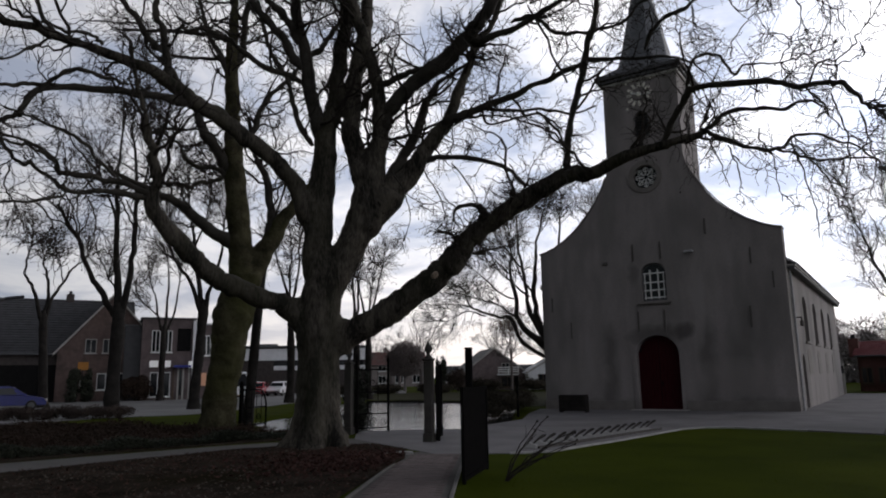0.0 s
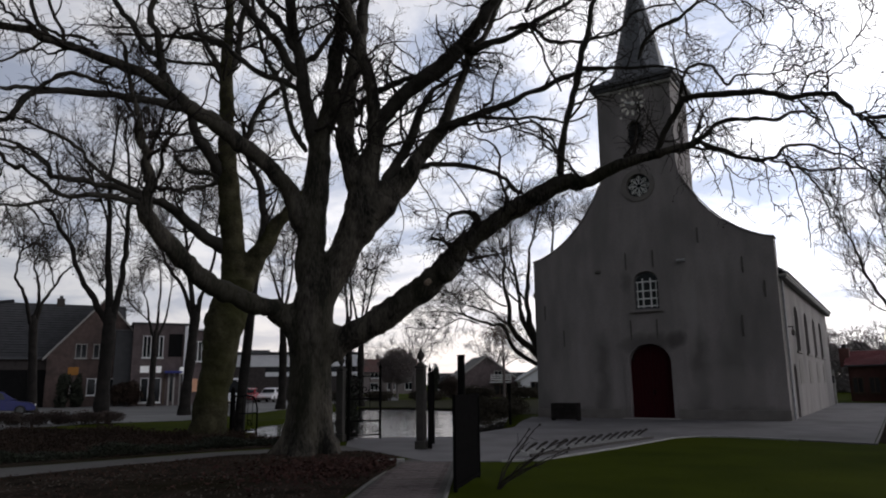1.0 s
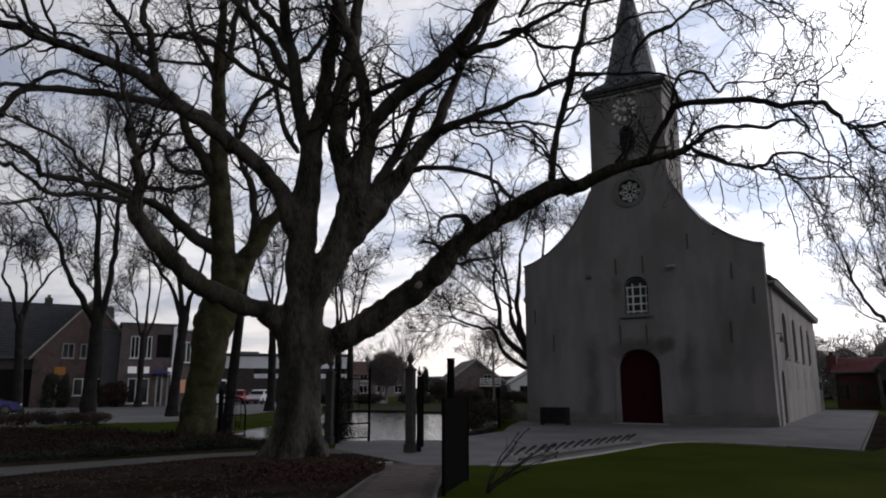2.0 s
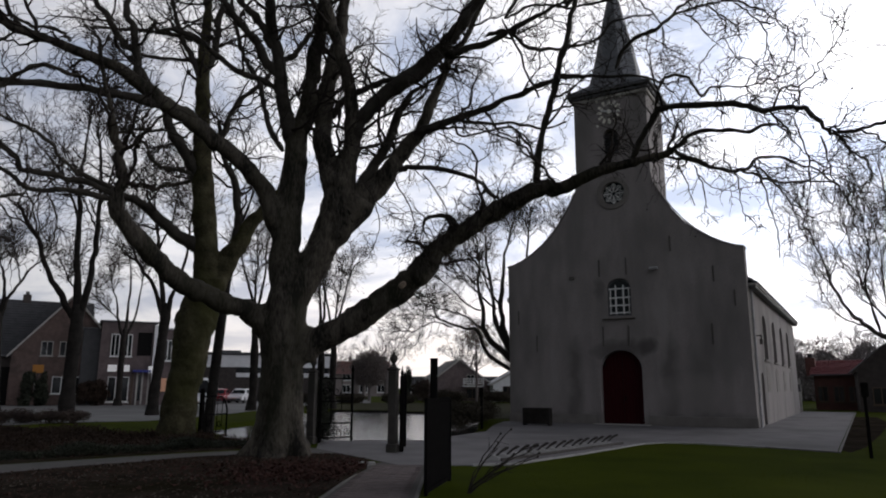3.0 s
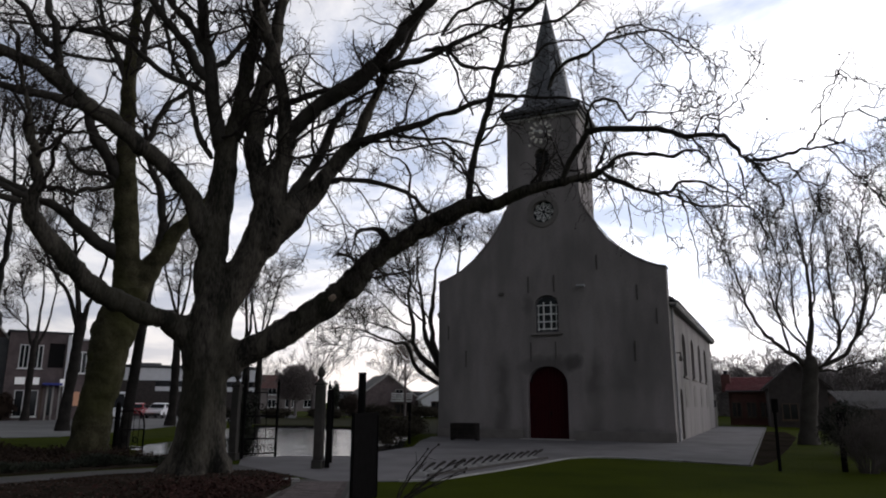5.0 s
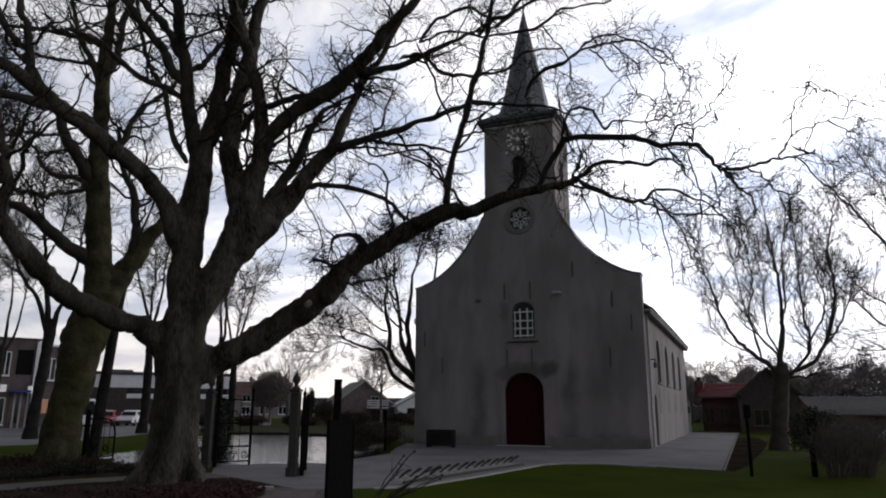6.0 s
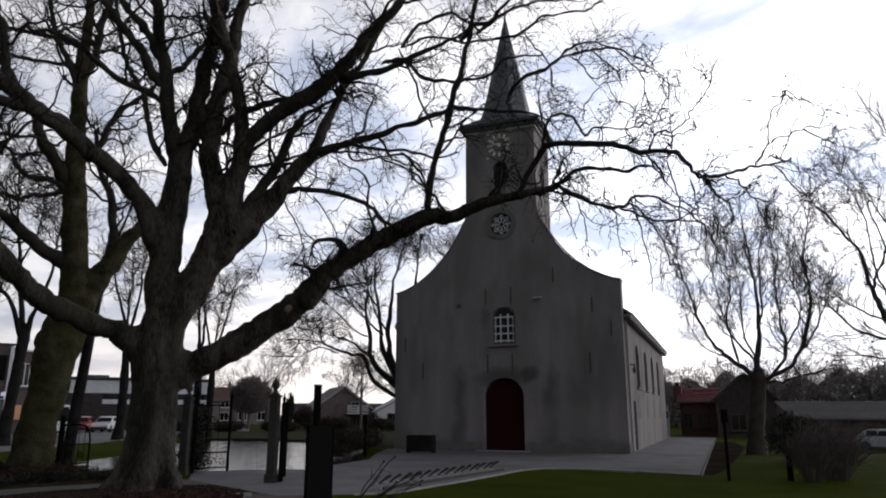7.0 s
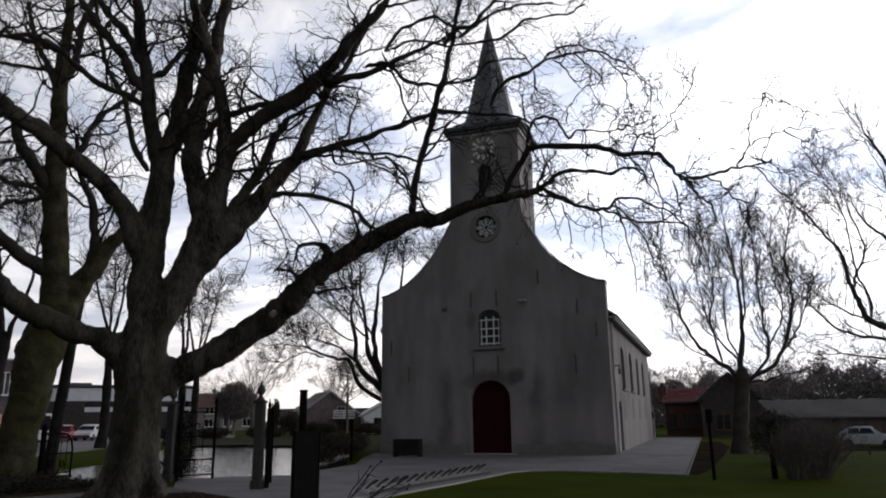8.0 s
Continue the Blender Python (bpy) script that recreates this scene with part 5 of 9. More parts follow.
PLANE.append(("spray", [(-2.0, 13.96, 9.27, 0.02), (-1.73, 14.11, 9.07, 0.016), (-1.55, 14.24, 8.83, 0.013), (-1.42, 14.37, 8.5, 0.01)]))
PLANE.append(("spray", [(-1.49, 13.92, 9.18, 0.02), (-1.17, 13.81, 8.74, 0.016), (-0.97, 13.7, 8.32, 0.013), (-0.89, 13.59, 7.92, 0.01)]))
PLANE.append(("spray", [(-2.46, 13.88, 9.22, 0.02), (-2.22, 14.01, 8.96, 0.016), (-2.03, 14.11, 8.7, 0.013), (-1.82, 14.18, 8.74, 0.01)]))
PLANE.append(("spray", [(-1.07, 13.86, 8.84, 0.016), (-0.8, 13.88, 8.6, 0.012), (-0.68, 13.88, 8.42, 0.009)]))
PLANE.append(("spray", [(-1.01, 13.56, 6.61, 0.02), (-0.8, 13.65, 6.34, 0.016), (-0.69, 13.72, 6.07, 0.013), (-0.55, 13.79, 5.78, 0.01)]))
PLANE.append(("spray", [(-1.39, 13.63, 5.72, 0.02), (-1.02, 13.49, 5.24, 0.016), (-0.77, 13.36, 4.75, 0.013), (-0.67, 13.21, 4.25, 0.01)]))
PLANE.append(("spray", [(-0.28, 13.6, 5.36, 0.02), (-0.04, 13.48, 4.99, 0.016), (0.13, 13.34, 4.53, 0.013), (0.17, 13.21, 4.11, 0.01)]))
PLANE.append(("limb", [(-2.41, 13.69, 5.9, 0.018), (-2.31, 13.85, 5.46, 0.013), (-2.29, 14.0, 5.04, 0.01)]))
PLANE.append(("limb", [(-4.57, 13.87, 10.22, 0.05), (-4.02, 14.04, 10.64, 0.038), (-3.29, 14.22, 10.94, 0.028), (-2.47, 14.39, 10.9, 0.02)]))
PLANE.append(("spray", [(-3.54, 14.06, 10.09, 0.02), (-3.21, 14.14, 9.63, 0.016), (-3.01, 14.19, 9.19, 0.013), (-2.92, 14.2, 8.72, 0.01)]))
PLANE.append(("spray", [(-9.88, 12.84, 6.53, 0.02), (-9.69, 13.14, 6.01, 0.015), (-9.66, 13.32, 5.41, 0.012), (-9.85, 13.34, 4.81, 0.009)]))
PLANE.append(("spray", [(-9.17, 13.11, 6.64, 0.02), (-8.81, 13.18, 5.94, 0.015), (-8.52, 13.19, 5.22, 0.012), (-8.52, 13.05, 4.6, 0.009)]))
PLANE.append(("spray", [(-8.44, 13.36, 6.6, 0.02), (-8.19, 13.68, 6.02, 0.015), (-8.04, 13.92, 5.46, 0.012), (-8.14, 13.95, 5.1, 0.009)]))
PLANE.append(("limb", [(-10.66, 12.72, 6.21, 0.02), (-10.6, 12.97, 5.54, 0.015), (-10.74, 13.03, 4.87, 0.012), (-10.7, 13.21, 4.33, 0.009)]))
PLANE.append(("spray", [(-14.05, 6.77, 5.2, 0.02), (-14.0, 7.11, 4.82, 0.015), (-14.1, 7.13, 4.38, 0.012), (-14.11, 7.29, 3.94, 0.009)]))
PLANE.append(("spray", [(-13.47, 7.46, 5.37, 0.02), (-13.2, 7.58, 4.8, 0.014), (-13.08, 7.44, 4.19, 0.009)]))
PLANE.append(("spray", [(-13.69, 6.13, 5.69, 0.02), (-13.83, 6.14, 5.28, 0.014), (-13.87, 6.39, 4.9, 0.009)]))
PLANE.append(("spray", [(-13.42, 8.34, 5.43, 0.02), (-13.18, 8.49, 4.83, 0.014), (-13.09, 8.41, 4.21, 0.009)]))
PLANE.append(("spray", [(-9.52, 12.61, 9.83, 0.02), (-9.16, 13.05, 9.43, 0.015), (-8.9, 13.39, 8.93, 0.012), (-8.91, 13.51, 8.46, 0.009)]))
PLANE.append(("spray", [(-8.51, 12.95, 9.89, 0.02), (-7.93, 13.15, 9.44, 0.015), (-7.53, 13.22, 8.76, 0.012), (-7.36, 13.15, 8.02, 0.009)]))
PLANE.append(("limb", [(-1.3, 13.34, 5.72, 0.018), (-1.17, 13.22, 5.04, 0.014), (-1.05, 13.1, 4.39, 0.011), (-1.01, 12.98, 3.79, 0.008)]))
PLANE.append(("limb", [(-1.85, 13.47, 6.01, 0.016), (-1.72, 13.59, 5.56, 0.013), (-1.61, 13.71, 5.08, 0.01), (-1.6, 13.8, 4.62, 0.008)]))
PLANE.append(("limb", [(-0.61, 13.19, 6.29, 0.018), (-0.49, 13.07, 5.67, 0.014), (-0.43, 12.95, 5.04, 0.011), (-0.52, 12.83, 4.45, 0.008)]))
PLANE.append(("limb", [(-0.21, 12.6, 5.75, 0.018), (-0.12, 12.72, 5.2, 0.012), (-0.12, 12.83, 4.66, 0.008)]))
PLANE.append(("limb", [(-2.78, 13.62, 6.11, 0.015), (-2.58, 13.66, 5.52, 0.011), (-2.47, 13.68, 5.06, 0.008)]))

# ---------------------------------------------------------------- ground and paving
def land(x, y):
    """Height of the ground: level round the church, falling a little beyond the lawn to the east."""
    s = min(1.0, max(0.0, (y - 30) / 25)) * min(1.0, max(0.0, (x - 1.0) / 5))
    return -0.7 * s * s * (3 - 2 * s)


POND = [(-15.2, 16.7), (-14.3, 17.6), (-12.6, 18.5), (-12.2, 22.0), (-13.6, 26.0), (-17.0, 33.0), (-23.5, 39.6), (-29.5, 41.4), (-33.0, 40.0), (-32.5, 36.0), (-27.5, 31.0), (-24.5, 25.0), (-22.6, 20.2), (-20.6, 18.3), (-19.0, 17.6), (-18.1, 16.4)]


def in_pond(x, y):
    inside = False
    for (ax, ay), (bx, by) in zip(POND, POND[1:] + POND[:1]):
        if (ay > y) != (by > y) and x < (bx - ax) * (y - ay) / (by - ay) + ax:
            inside = not inside
    return inside


def ground_sheet():
    near = list(np.arange(-70, 30.1, 1.0))
    xs = [-1500, -700, -300, -150, -100] + near + [45, 70, 120, 300, 700, 1500]
    ys = [-800, -300, -100, -40, -15] + list(np.arange(-5, 75.1, 1.0)) + [90, 120, 200, 400, 900, 2200]
    bm = bmesh.new()
    grid = [[bm.verts.new((x, y, (land(x, y) + (-0.45 if in_pond(x, y) else 0.0)))) for x in xs] for y in ys]
    for r0, r1 in zip(grid, grid[1:]):
        for i in range(len(xs) - 1):
            bm.faces.new((r0[i], r0[i + 1], r1[i + 1], r1[i]))
    ob = setting("ground", bm, M["lawn"], "mown dark green winter lawn round the church", "lawn")
    ob.data.shade_smooth()


ground_sheet()
setting("water", slab(POND, -0.5, -0.10), M["water"], "still grey pond reflecting the evening sky", "water")

BANK = [(-35.5, 41.0), (-32.0, 42.2), (-29.0, 42.4), (-23.0, 40.6), (-17.0, 34.2), (-16.0, 34.6), (-18.0, 48.0), (-24.0, 62.0), (-34.0, 68.0), (-50.0, 62.0), (-43.0, 50.0)]
setting("ground_bank", slab(BANK, -0.04, 0.012), M["dull_grass"], "dull olive winter grass on the far bank", "grass")
LANE = [(-60.5, 76.0), (-49.3, 60.5), (-46.5, 60.2), (-44.2, 60.0), (-46.0, 62.5), (-57.0, 77.5)]
setting("pavement_lane", slab(LANE, -0.05, 0.02), M["asphalt"], "pale lane beyond the pond", "road")
SHORE = [(-17.0, 33.0), (-20.2, 36.3), (-23.5, 39.6), (-29.5, 41.4), (-33.0, 40.0)]
edging = thing("pond_edging", "dark weathered timber boards edging the far bank of the pond", "edging")
for (ax, ay), (bx, by) in zip(SHORE, SHORE[1:]):
    run = math.hypot(bx - ax, by - ay)
    for k in range(3):
        part("board", a_box(run * k / 3 + 0.01, run * (k + 1) / 3 - 0.01, -0.04, 0.04, -0.4, 0.03, bevel=0.01), M["dark_bark"], edging, m=pose(ax, ay, 0, 0, 0, math.degrees(math.atan2(by - ay, bx - ax))))
SOIL_STRIP = [(-0.68, 48.0), (-0.68, 22.0), (-0.45, 21.2), (-0.1, 23.4), (0.36, 30.2), (0.9, 40.0), (0.5, 48.0)]
setting("ground_soil_strip", slab(SOIL_STRIP, -0.5, 0.006), M["soil"], "strip of dark bare soil beside the forecourt", "flower bed")
COURT = [(-8.6, 12.7), (-7.2, 13.45), (-6.62, 14.0), (-6.15, 17.2), (-5.75, 21.1), (-5.3, 21.9), (-4.4, 22.15), (-2.5, 21.7), (-0.75, 21.1), (-0.7, 57.0), (-3.95, 57.0),
         (-3.95, 31.6), (-15.2, 31.6), (-14.0, 28.0), (-12.3, 24.0), (-11.9, 19.0), (-13.6, 17.9), (-14.4, 17.0), (-12.7, 14.9)]
forecourt = setting("pavement_forecourt", slab(COURT, -0.06, 0.012), M["paver"], "grey paved forecourt before the church door", "pavement")
WALKWAY = [(0.6, -4.85), (2.35, -4.1), (-5.42, 8.3), (-6.66, 10.5), (-8.0, 12.9), (-9.0, 13.2), (-9.30, 12.75), (-8.62, 11.5), (-6.56, 7.6)]
footpath = setting("pavement_footpath", slab(WALKWAY, -0.06, 0.006), M["joint_sand"], "narrow brick footpath leading to the forecourt", "path")
GRAVEL = [(-14.0, -2.0), (-15.6, -2.0), (-16.4, 4.0), (-15.9, 7.4), (-14.6, 12.0), (-13.4, 14.4), (-12.8, 15.0), (-10.6, 14.5), (-9.6, 13.6), (-11.2, 13.9), (-12.6, 13.2), (-13.5, 11.2), (-14.1, 6.6), (-14.4, 2.0)]
setting("pavement_gravel", slab(GRAVEL, -0.05, 0.008), M["gravel"], "pale gravel path curving past the old tree", "path")
STREET = [(-30.0, 6.0), (-31.5, 19.6), (-29.8, 22.6), (-33.0, 30.0), (-41.0, 44.0), (-46.0, 56.0), (-60.0, 80.0), (-75.0, 72.0), (-56.5, 45.5), (-61.0, 38.5), (-66.0, 30.0), (-78.0, 6.0)]
setting("road", slab(STREET, -0.05, 0.02), M["asphalt"], "pale asphalt street before the houses", "road")


def bed(name, pts, height, material, label, seed):
    """A planting bed: soil that swells a little towards its middle."""
    rng = np.random.default_rng(seed)
    bm = slab(pts, -0.05, 0.02)
    bmesh.ops.subdivide_edges(bm, edges=[e for e in bm.edges], cuts=3, use_grid_fill=True)
    for v in bm.verts:
        if v.co.z > 0.0 and not v.is_boundary:
            v.co.z += height * rng.uniform(0.3, 1.0)
    return setting(name, bm, material, label, "flower bed")


BED = [(0.35, -4.9), (-6.78, 7.66), (-8.7, 11.75), (-9.5, 12.9), (-11.1, 13.75), (-12.5, 13.0), (-13.4, 11.1), (-13.95, 6.6), (-14.2, 1.0), (-13.9, -4.9)]
bed("ground_leaf_bed", BED, 0.04, M["soil"], "dark soil bed strewn with red-brown fallen leaves", 3)
COVER = [(-16.1, 7.2), (-14.9, 12.0), (-13.9, 14.6), (-15.3, 15.6), (-18.2, 15.6), (-22.0, 15.2), (-26.5, 14.4), (-28.5, 9.0), (-27.0, 2.0), (-17.0, 2.0)]
bed("ground_cover_bed", COVER, 0.05, M["soil"], "dark bed of low ground cover", 4)


def inside(pts, x, y):
    r = np.zeros(len(x), bool)
    for (ax, ay), (bx, by) in zip(pts, pts[1:] + pts[:1]):
        cross = ((ay > y) != (by > y)) & (x < (bx - ax) * (y - ay) / ((by - ay) or 1e-9) + ax)
        r ^= cross
    return r


def scatter(pts, count, rng):
    p = np.array(pts)
    x, y = rng.uniform(p[:, 0].min(), p[:, 0].max(), count), rng.uniform(p[:, 1].min(), p[:, 1].max(), count)
    keep = inside(pts, x, y)
    return x[keep], y[keep]


def leaf_litter():
    rng = np.random.default_rng(11)
    x, y = scatter(BED, 80000, rng)
    keep = rng.uniform(size=len(x)) < np.clip(0.17 + 0.8 * np.exp(-((x + 10.6) ** 2 + (y - 11.6) ** 2) / 7) + 0.3 * np.sin(x * 0.9 + 1.0) * np.cos(y * 0.7), 0.12, 1.0)
    x, y = x[keep], y[keep]
    c = np.stack([x, y, 0.042 + rng.uniform(0, 0.022, len(x))], 1)
    nrm = unit(rng.standard_normal((len(x), 3)) * 0.35 + [0, 0, 1])
    tagged(new("fallen_leaves", flecks(c, nrm, 0.027, "fallen_leaves", M["dead_leaf"], rng, 1.2)), "scattered red-brown fallen leaves on the soil bed", "leaves", kind="stuff")
    x, y = scatter(BED, 16000, rng)
    keep = rng.uniform(size=len(x)) < np.clip(0.35 + 0.5 * np.sin(x * 1.7) * np.cos(y * 1.3 + 0.6), 0.05, 1.0)
    x, y = x[keep], y[keep]
    c = np.stack([x, y, 0.05 + rng.uniform(0, 0.02, len(x))], 1)
    nrm = unit(rng.standard_normal((len(x), 3)) * 0.3 + [0, 0, 1])
    tagged(new("pale_leaves", flecks(c, nrm, 0.024, "pale_leaves", M["pale_leaf"], rng, 1.4)), "bleached old leaves and bits of twig on the soil bed", "leaves", kind="stuff")


def red_leaves():
    """A drift of fresh red-brown leaves caught against the foot of the old tree."""
    rng = np.random.default_rng(17)
    k = 2600
    x, y = -9.07 + 0.95 * rng.standard_normal(k), 10.61 + 1.1 * rng.standard_normal(k)
    keep = inside(BED, x, y) & (np.hypot(x + 11.98, y - 12.68) > 0.95)
    x, y = x[keep], y[keep]
    c = np.stack([x, y, 0.058 + rng.uniform(0, 0.03, len(x))], 1)
    nrm = unit(rng.standard_normal((len(x), 3)) * 0.45 + [0, 0, 1])
    tagged(new("leaf_drift", flecks(c, nrm, 0.045, "leaf_drift", M["red_leaf"], rng, 1.2)), "drift of red-brown leaves beside the tree foot", "leaves", kind="stuff")


def low_cover():
    rng = np.random.default_rng(12)
    x, y = scatter(COVER, 90000, rng)
    h = 0.20 + 0.11 * np.sin(x * 1.3) * np.cos(y * 1.7) + 0.05 * rng.standard_normal(len(x))
    deep = np.interp(y, [2, 7.2, 12, 14.6], [-17, -16.1, -14.9, -13.9]) - x          # distance from the path's edge
    keep = rng.uniform(size=len(x)) < np.clip((deep + 0.3) / 3.5, 0.06, 1)
    x, y, h = x[keep], y[keep], (h * np.clip(deep / 4.0, 0.25, 1.0))[keep]
    c = np.stack([x, y, np.clip(h, 0.05, 0.6) * rng.uniform(0.3, 1.0, len(x)) + 0.04], 1)
    nrm = unit(rng.standard_normal((len(x), 3)) + [0, 0, 0.7])
    tagged(new("ground_cover", flecks(c, nrm, 0.034, "ground_cover", M["ground_cover"], rng, 1.3)), "low dark evergreen ground cover filling the bed", "shrubs", kind="stuff")
    # darker, closer evergreen growth along the path
    k = 15000
    y = rng.uniform(5.5, 14.5, k)
    x = np.interp(y, [2, 7.2, 12, 14.6], [-17, -16.1, -14.9, -13.9]) - 0.08 - np.abs(rng.standard_normal(k)) * 0.42
    h = 0.20 + 0.07 * np.sin(y * 2.3 + x) + 0.05 * np.sin(y * 5.1)
    c = np.stack([x, y, h * rng.uniform(0.15, 1.0, k) + 0.03], 1)
    nrm = unit(rng.standard_normal((k, 3)) + [0, 0, 0.6])
    tagged(new("path_edging", flecks(c, nrm, 0.030, "path_edging", M["evergreen"], rng, 1.4)), "close dark evergreen edging along the path", "shrubs", kind="stuff")
    x, y = scatter(COVER, 16000, rng)
    c = np.stack([x, y, 0.06 + rng.uniform(0, 0.03, len(x))], 1)
    nrm = unit(rng.standard_normal((len(x), 3)) * 0.35 + [0, 0, 1])
    tagged(new("fallen_leaves", flecks(c, nrm, 0.035, "fallen_leaves", M["dead_leaf"], rng, 1.2)), "brown fallen leaves between the low shrubs", "leaves", kind="stuff")


def grass_blades():
    rng = np.random.default_rng(13)
    zone = [(-6.3, 11.5), (-6.5, 13.8), (-6.0, 17.2), (-5.6, 21.0), (-4.4, 22.0), (-0.8, 21.0), (-0.6, 40.0), (8.0, 33.0), (9.0, 8.0), (-1.6, 3.0), (-5.1, 8.2)]
    x, y = scatter(zone, 36000, rng)
    keep = rng.uniform(size=len(x)) < np.clip(1.3 - y / 24, 0.12, 1)
    x, y = x[keep], y[keep]
    k = len(x)
    z = np.array([land(a, b) for a, b in zip(x, y)])
    base = np.stack([x, y, z - 0.005], 1)
    a = rng.uniform(0, 2 * np.pi, k)
    w = np.stack([np.cos(a), np.sin(a), 0 * a], 1) * 0.005
    tip = base + np.stack([0.03 * rng.standard_normal(k), 0.03 * rng.standard_normal(k), rng.uniform(0.012, 0.035, k)], 1)
    v = np.stack([base - w, base + w, tip], 1).reshape(-1, 3)
    me = bpy.data.meshes.new("grass")
    me.from_pydata(v.tolist(), [], np.arange(3 * k).reshape(-1, 3).tolist())
    me.materials.append(M["grass_blade"])
    tagged(new("grass", me), "short dark green blades of the lawn", "grass", kind="stuff")


leaf_litter()
red_leaves()
low_cover()
grass_blades()

# ---------------------------------------------------------------- the church
CX, CY, HALF, LONG = -9.39, 31.78, 5.54, 22.4
church = thing("church", "grey plastered village church with clock tower, slate spire, red door", "church", pose(CX, CY, 0))


def sweep_curve():
    """The concave shoulder of the gable, from the corner up to the tower."""
    return [(HALF, 7.55), (5.2, 7.62), (4.75, 7.80), (4.2, 8.10), (3.6, 8.55), (3.05, 9.10), (2.55, 9.75), (2.15, 10.4), (1.9, 10.95), (1.80, 11.6)]


def build_church():
    right = sweep_curve()
    outline = [(-HALF, 0), (HALF, 0)] + right + [(1.78, 15.55), (-1.78, 15.55)] + [(-x, z) for x, z in reversed(right)]
    door = arch(0, 0.03, 1.90, 2.45, 0.84, 14)
    window = arch(0.05, 4.86, 1.12, 6.16, 0.46, 12)
    belfry = arch(0, 12.70, 0.74, 13.6, 0.38, 10)
    rose = [(0.56 * math.cos(2 * math.pi * i / 20), 10.72 + 0.56 * math.sin(2 * math.pi * i / 20)) for i in range(20)]
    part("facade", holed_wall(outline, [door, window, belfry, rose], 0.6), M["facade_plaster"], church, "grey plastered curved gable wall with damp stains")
    part("plinth", a_box(-HALF - 0.03, -1.16, -0.035, 0.0, 0, 0.42, bevel=0.012), M["plinth"], church)
    part("plinth", a_box(1.16, HALF + 0.03, -0.035, 0.0, 0, 0.42, bevel=0.012), M["plinth"], church)
    # stone capping along the swept gable
    for s in (1, -1):
        bm = bmesh.new()
        rows = []
        for i, (x, z) in enumerate(right[:-1]):
            rows.append([bm.verts.new((s * (x + 0.03), y, z + dz)) for y, dz in ((-0.05, 0.0), (-0.05, 0.07), (0.66, 0.07), (0.66, 0.0))])
        for a, b in zip(rows, rows[1:]):
            for i in range(4):
                bm.faces.new((a[i], a[(i + 1) % 4], b[(i + 1) % 4], b[i]))
        bm.faces.new(rows[0])
        bm.faces.new(rows[-1][::-1])
        part("coping", bm, M["plinth"], church)
    # long walls with tall round-headed windows, walled-up lights below and a side door
    ys = (5.2, 9.3, 13.3, 17.2)
    for s, nm in ((1, "side_wall"), (-1, "side_wall")):
        holes = [arch(y, 2.95, 1.5, 4.45, 0.62, 12) for y in ys]
        if s > 0:
            holes.append(arch(2.9, 0.03, 0.95, 1.9, 0.42, 8))
        bm = holed_wall([(0.6, 0), (LONG, 0), (LONG, 5.95), (0.6, 5.95)], holes, 0.5)
        turn = Matrix.Translation((s * HALF, 0, 0)) @ Matrix(((0, -s, 0, 0), (1, 0, 0, 0), (0, 0, 1, 0), (0, 0, 0, 1)))
        wall = part(nm, bm, M["plaster"], church, "long plastered side wall", m=turn)
        for y in ys:
            leaf = part("window", holed_wall(arch(y, 2.95, 1.5, 4.45, 0.62, 12), [arch(y, 3.03, 1.36, 4.45, 0.54, 12)], 0.07), M["stone"], wall, m=Matrix.Translation((0, 0.14, 0)))
            part("pane", prism(arch(y, 3.03, 1.36, 4.45, 0.54, 12), 0.02, 0.04), M["grey_sheen_glass"], leaf)
            bm = bmesh.new()
            for k in range(1, 4):
                box(bm, y - 0.68 + 0.34 * k - 0.012, y - 0.68 + 0.34 * k + 0.012, 0.0, 0.02, 3.03, 4.6)
            for k in range(1, 5):
                box(bm, y - 0.66, y + 0.66, 0.003, 0.018, 3.03 + 0.36 * k - 0.012, 3.03 + 0.36 * k + 0.012)
            part("glazing_bars", bm, M["lead"], leaf)
            part("sill", a_box(y - 0.95, y + 0.95, -0.08, 0.2, 2.84, 2.95, bevel=0.015), M["plinth"], wall)
            part("blind_panel", prism(arch(y, 1.45, 1.3, 2.3, 0.34, 8), -0.012, 0.0), M["plinth"], wall, "shallow walled-up light below the window")
        if s > 0:
            sd = part("side_door", prism(arch(2.9, 0.03, 0.95, 1.9, 0.42, 8), 0.2, 0.26), M["wood"], wall, "dark arched plank side door")
            part("handle", a_box(3.2, 3.24, 0.15, 0.2, 1.0, 1.14, bevel=0.008), M["black_iron"], sd)
            lamp = part("wall_lamp", a_box(1.44, 1.56, -0.30, -0.16, 3.48, 3.72, bevel=0.03), M["anchor_iron"], wall, "small dark lantern on a bracket")
            bm = bmesh.new()
            rod(bm, (1.5, 0.0, 3.86), (1.5, -0.25, 3.86), 0.02)
            rod(bm, (1.5, -0.23, 3.7), (1.5, -0.23, 3.88), 0.02)
            part("bracket", bm, M["black_iron"], lamp)
            bm = bmesh.new()
            rod(bm, (0.75, -0.07, 0.0), (0.75, -0.07, 5.8), 0.05, sides=10)
            part("downpipe", bm, M["zinc"], wall)
        part("gutter", a_box(0.45, LONG + 0.2, -0.30, -0.02, 5.84, 5.95, bevel=0.03), M["lead"], wall)
        part("fascia", a_box(0.45, LONG + 0.2, -0.33, -0.0, 5.955, 6.03, bevel=0.01), M["stone"], wall, "pale painted eaves board")
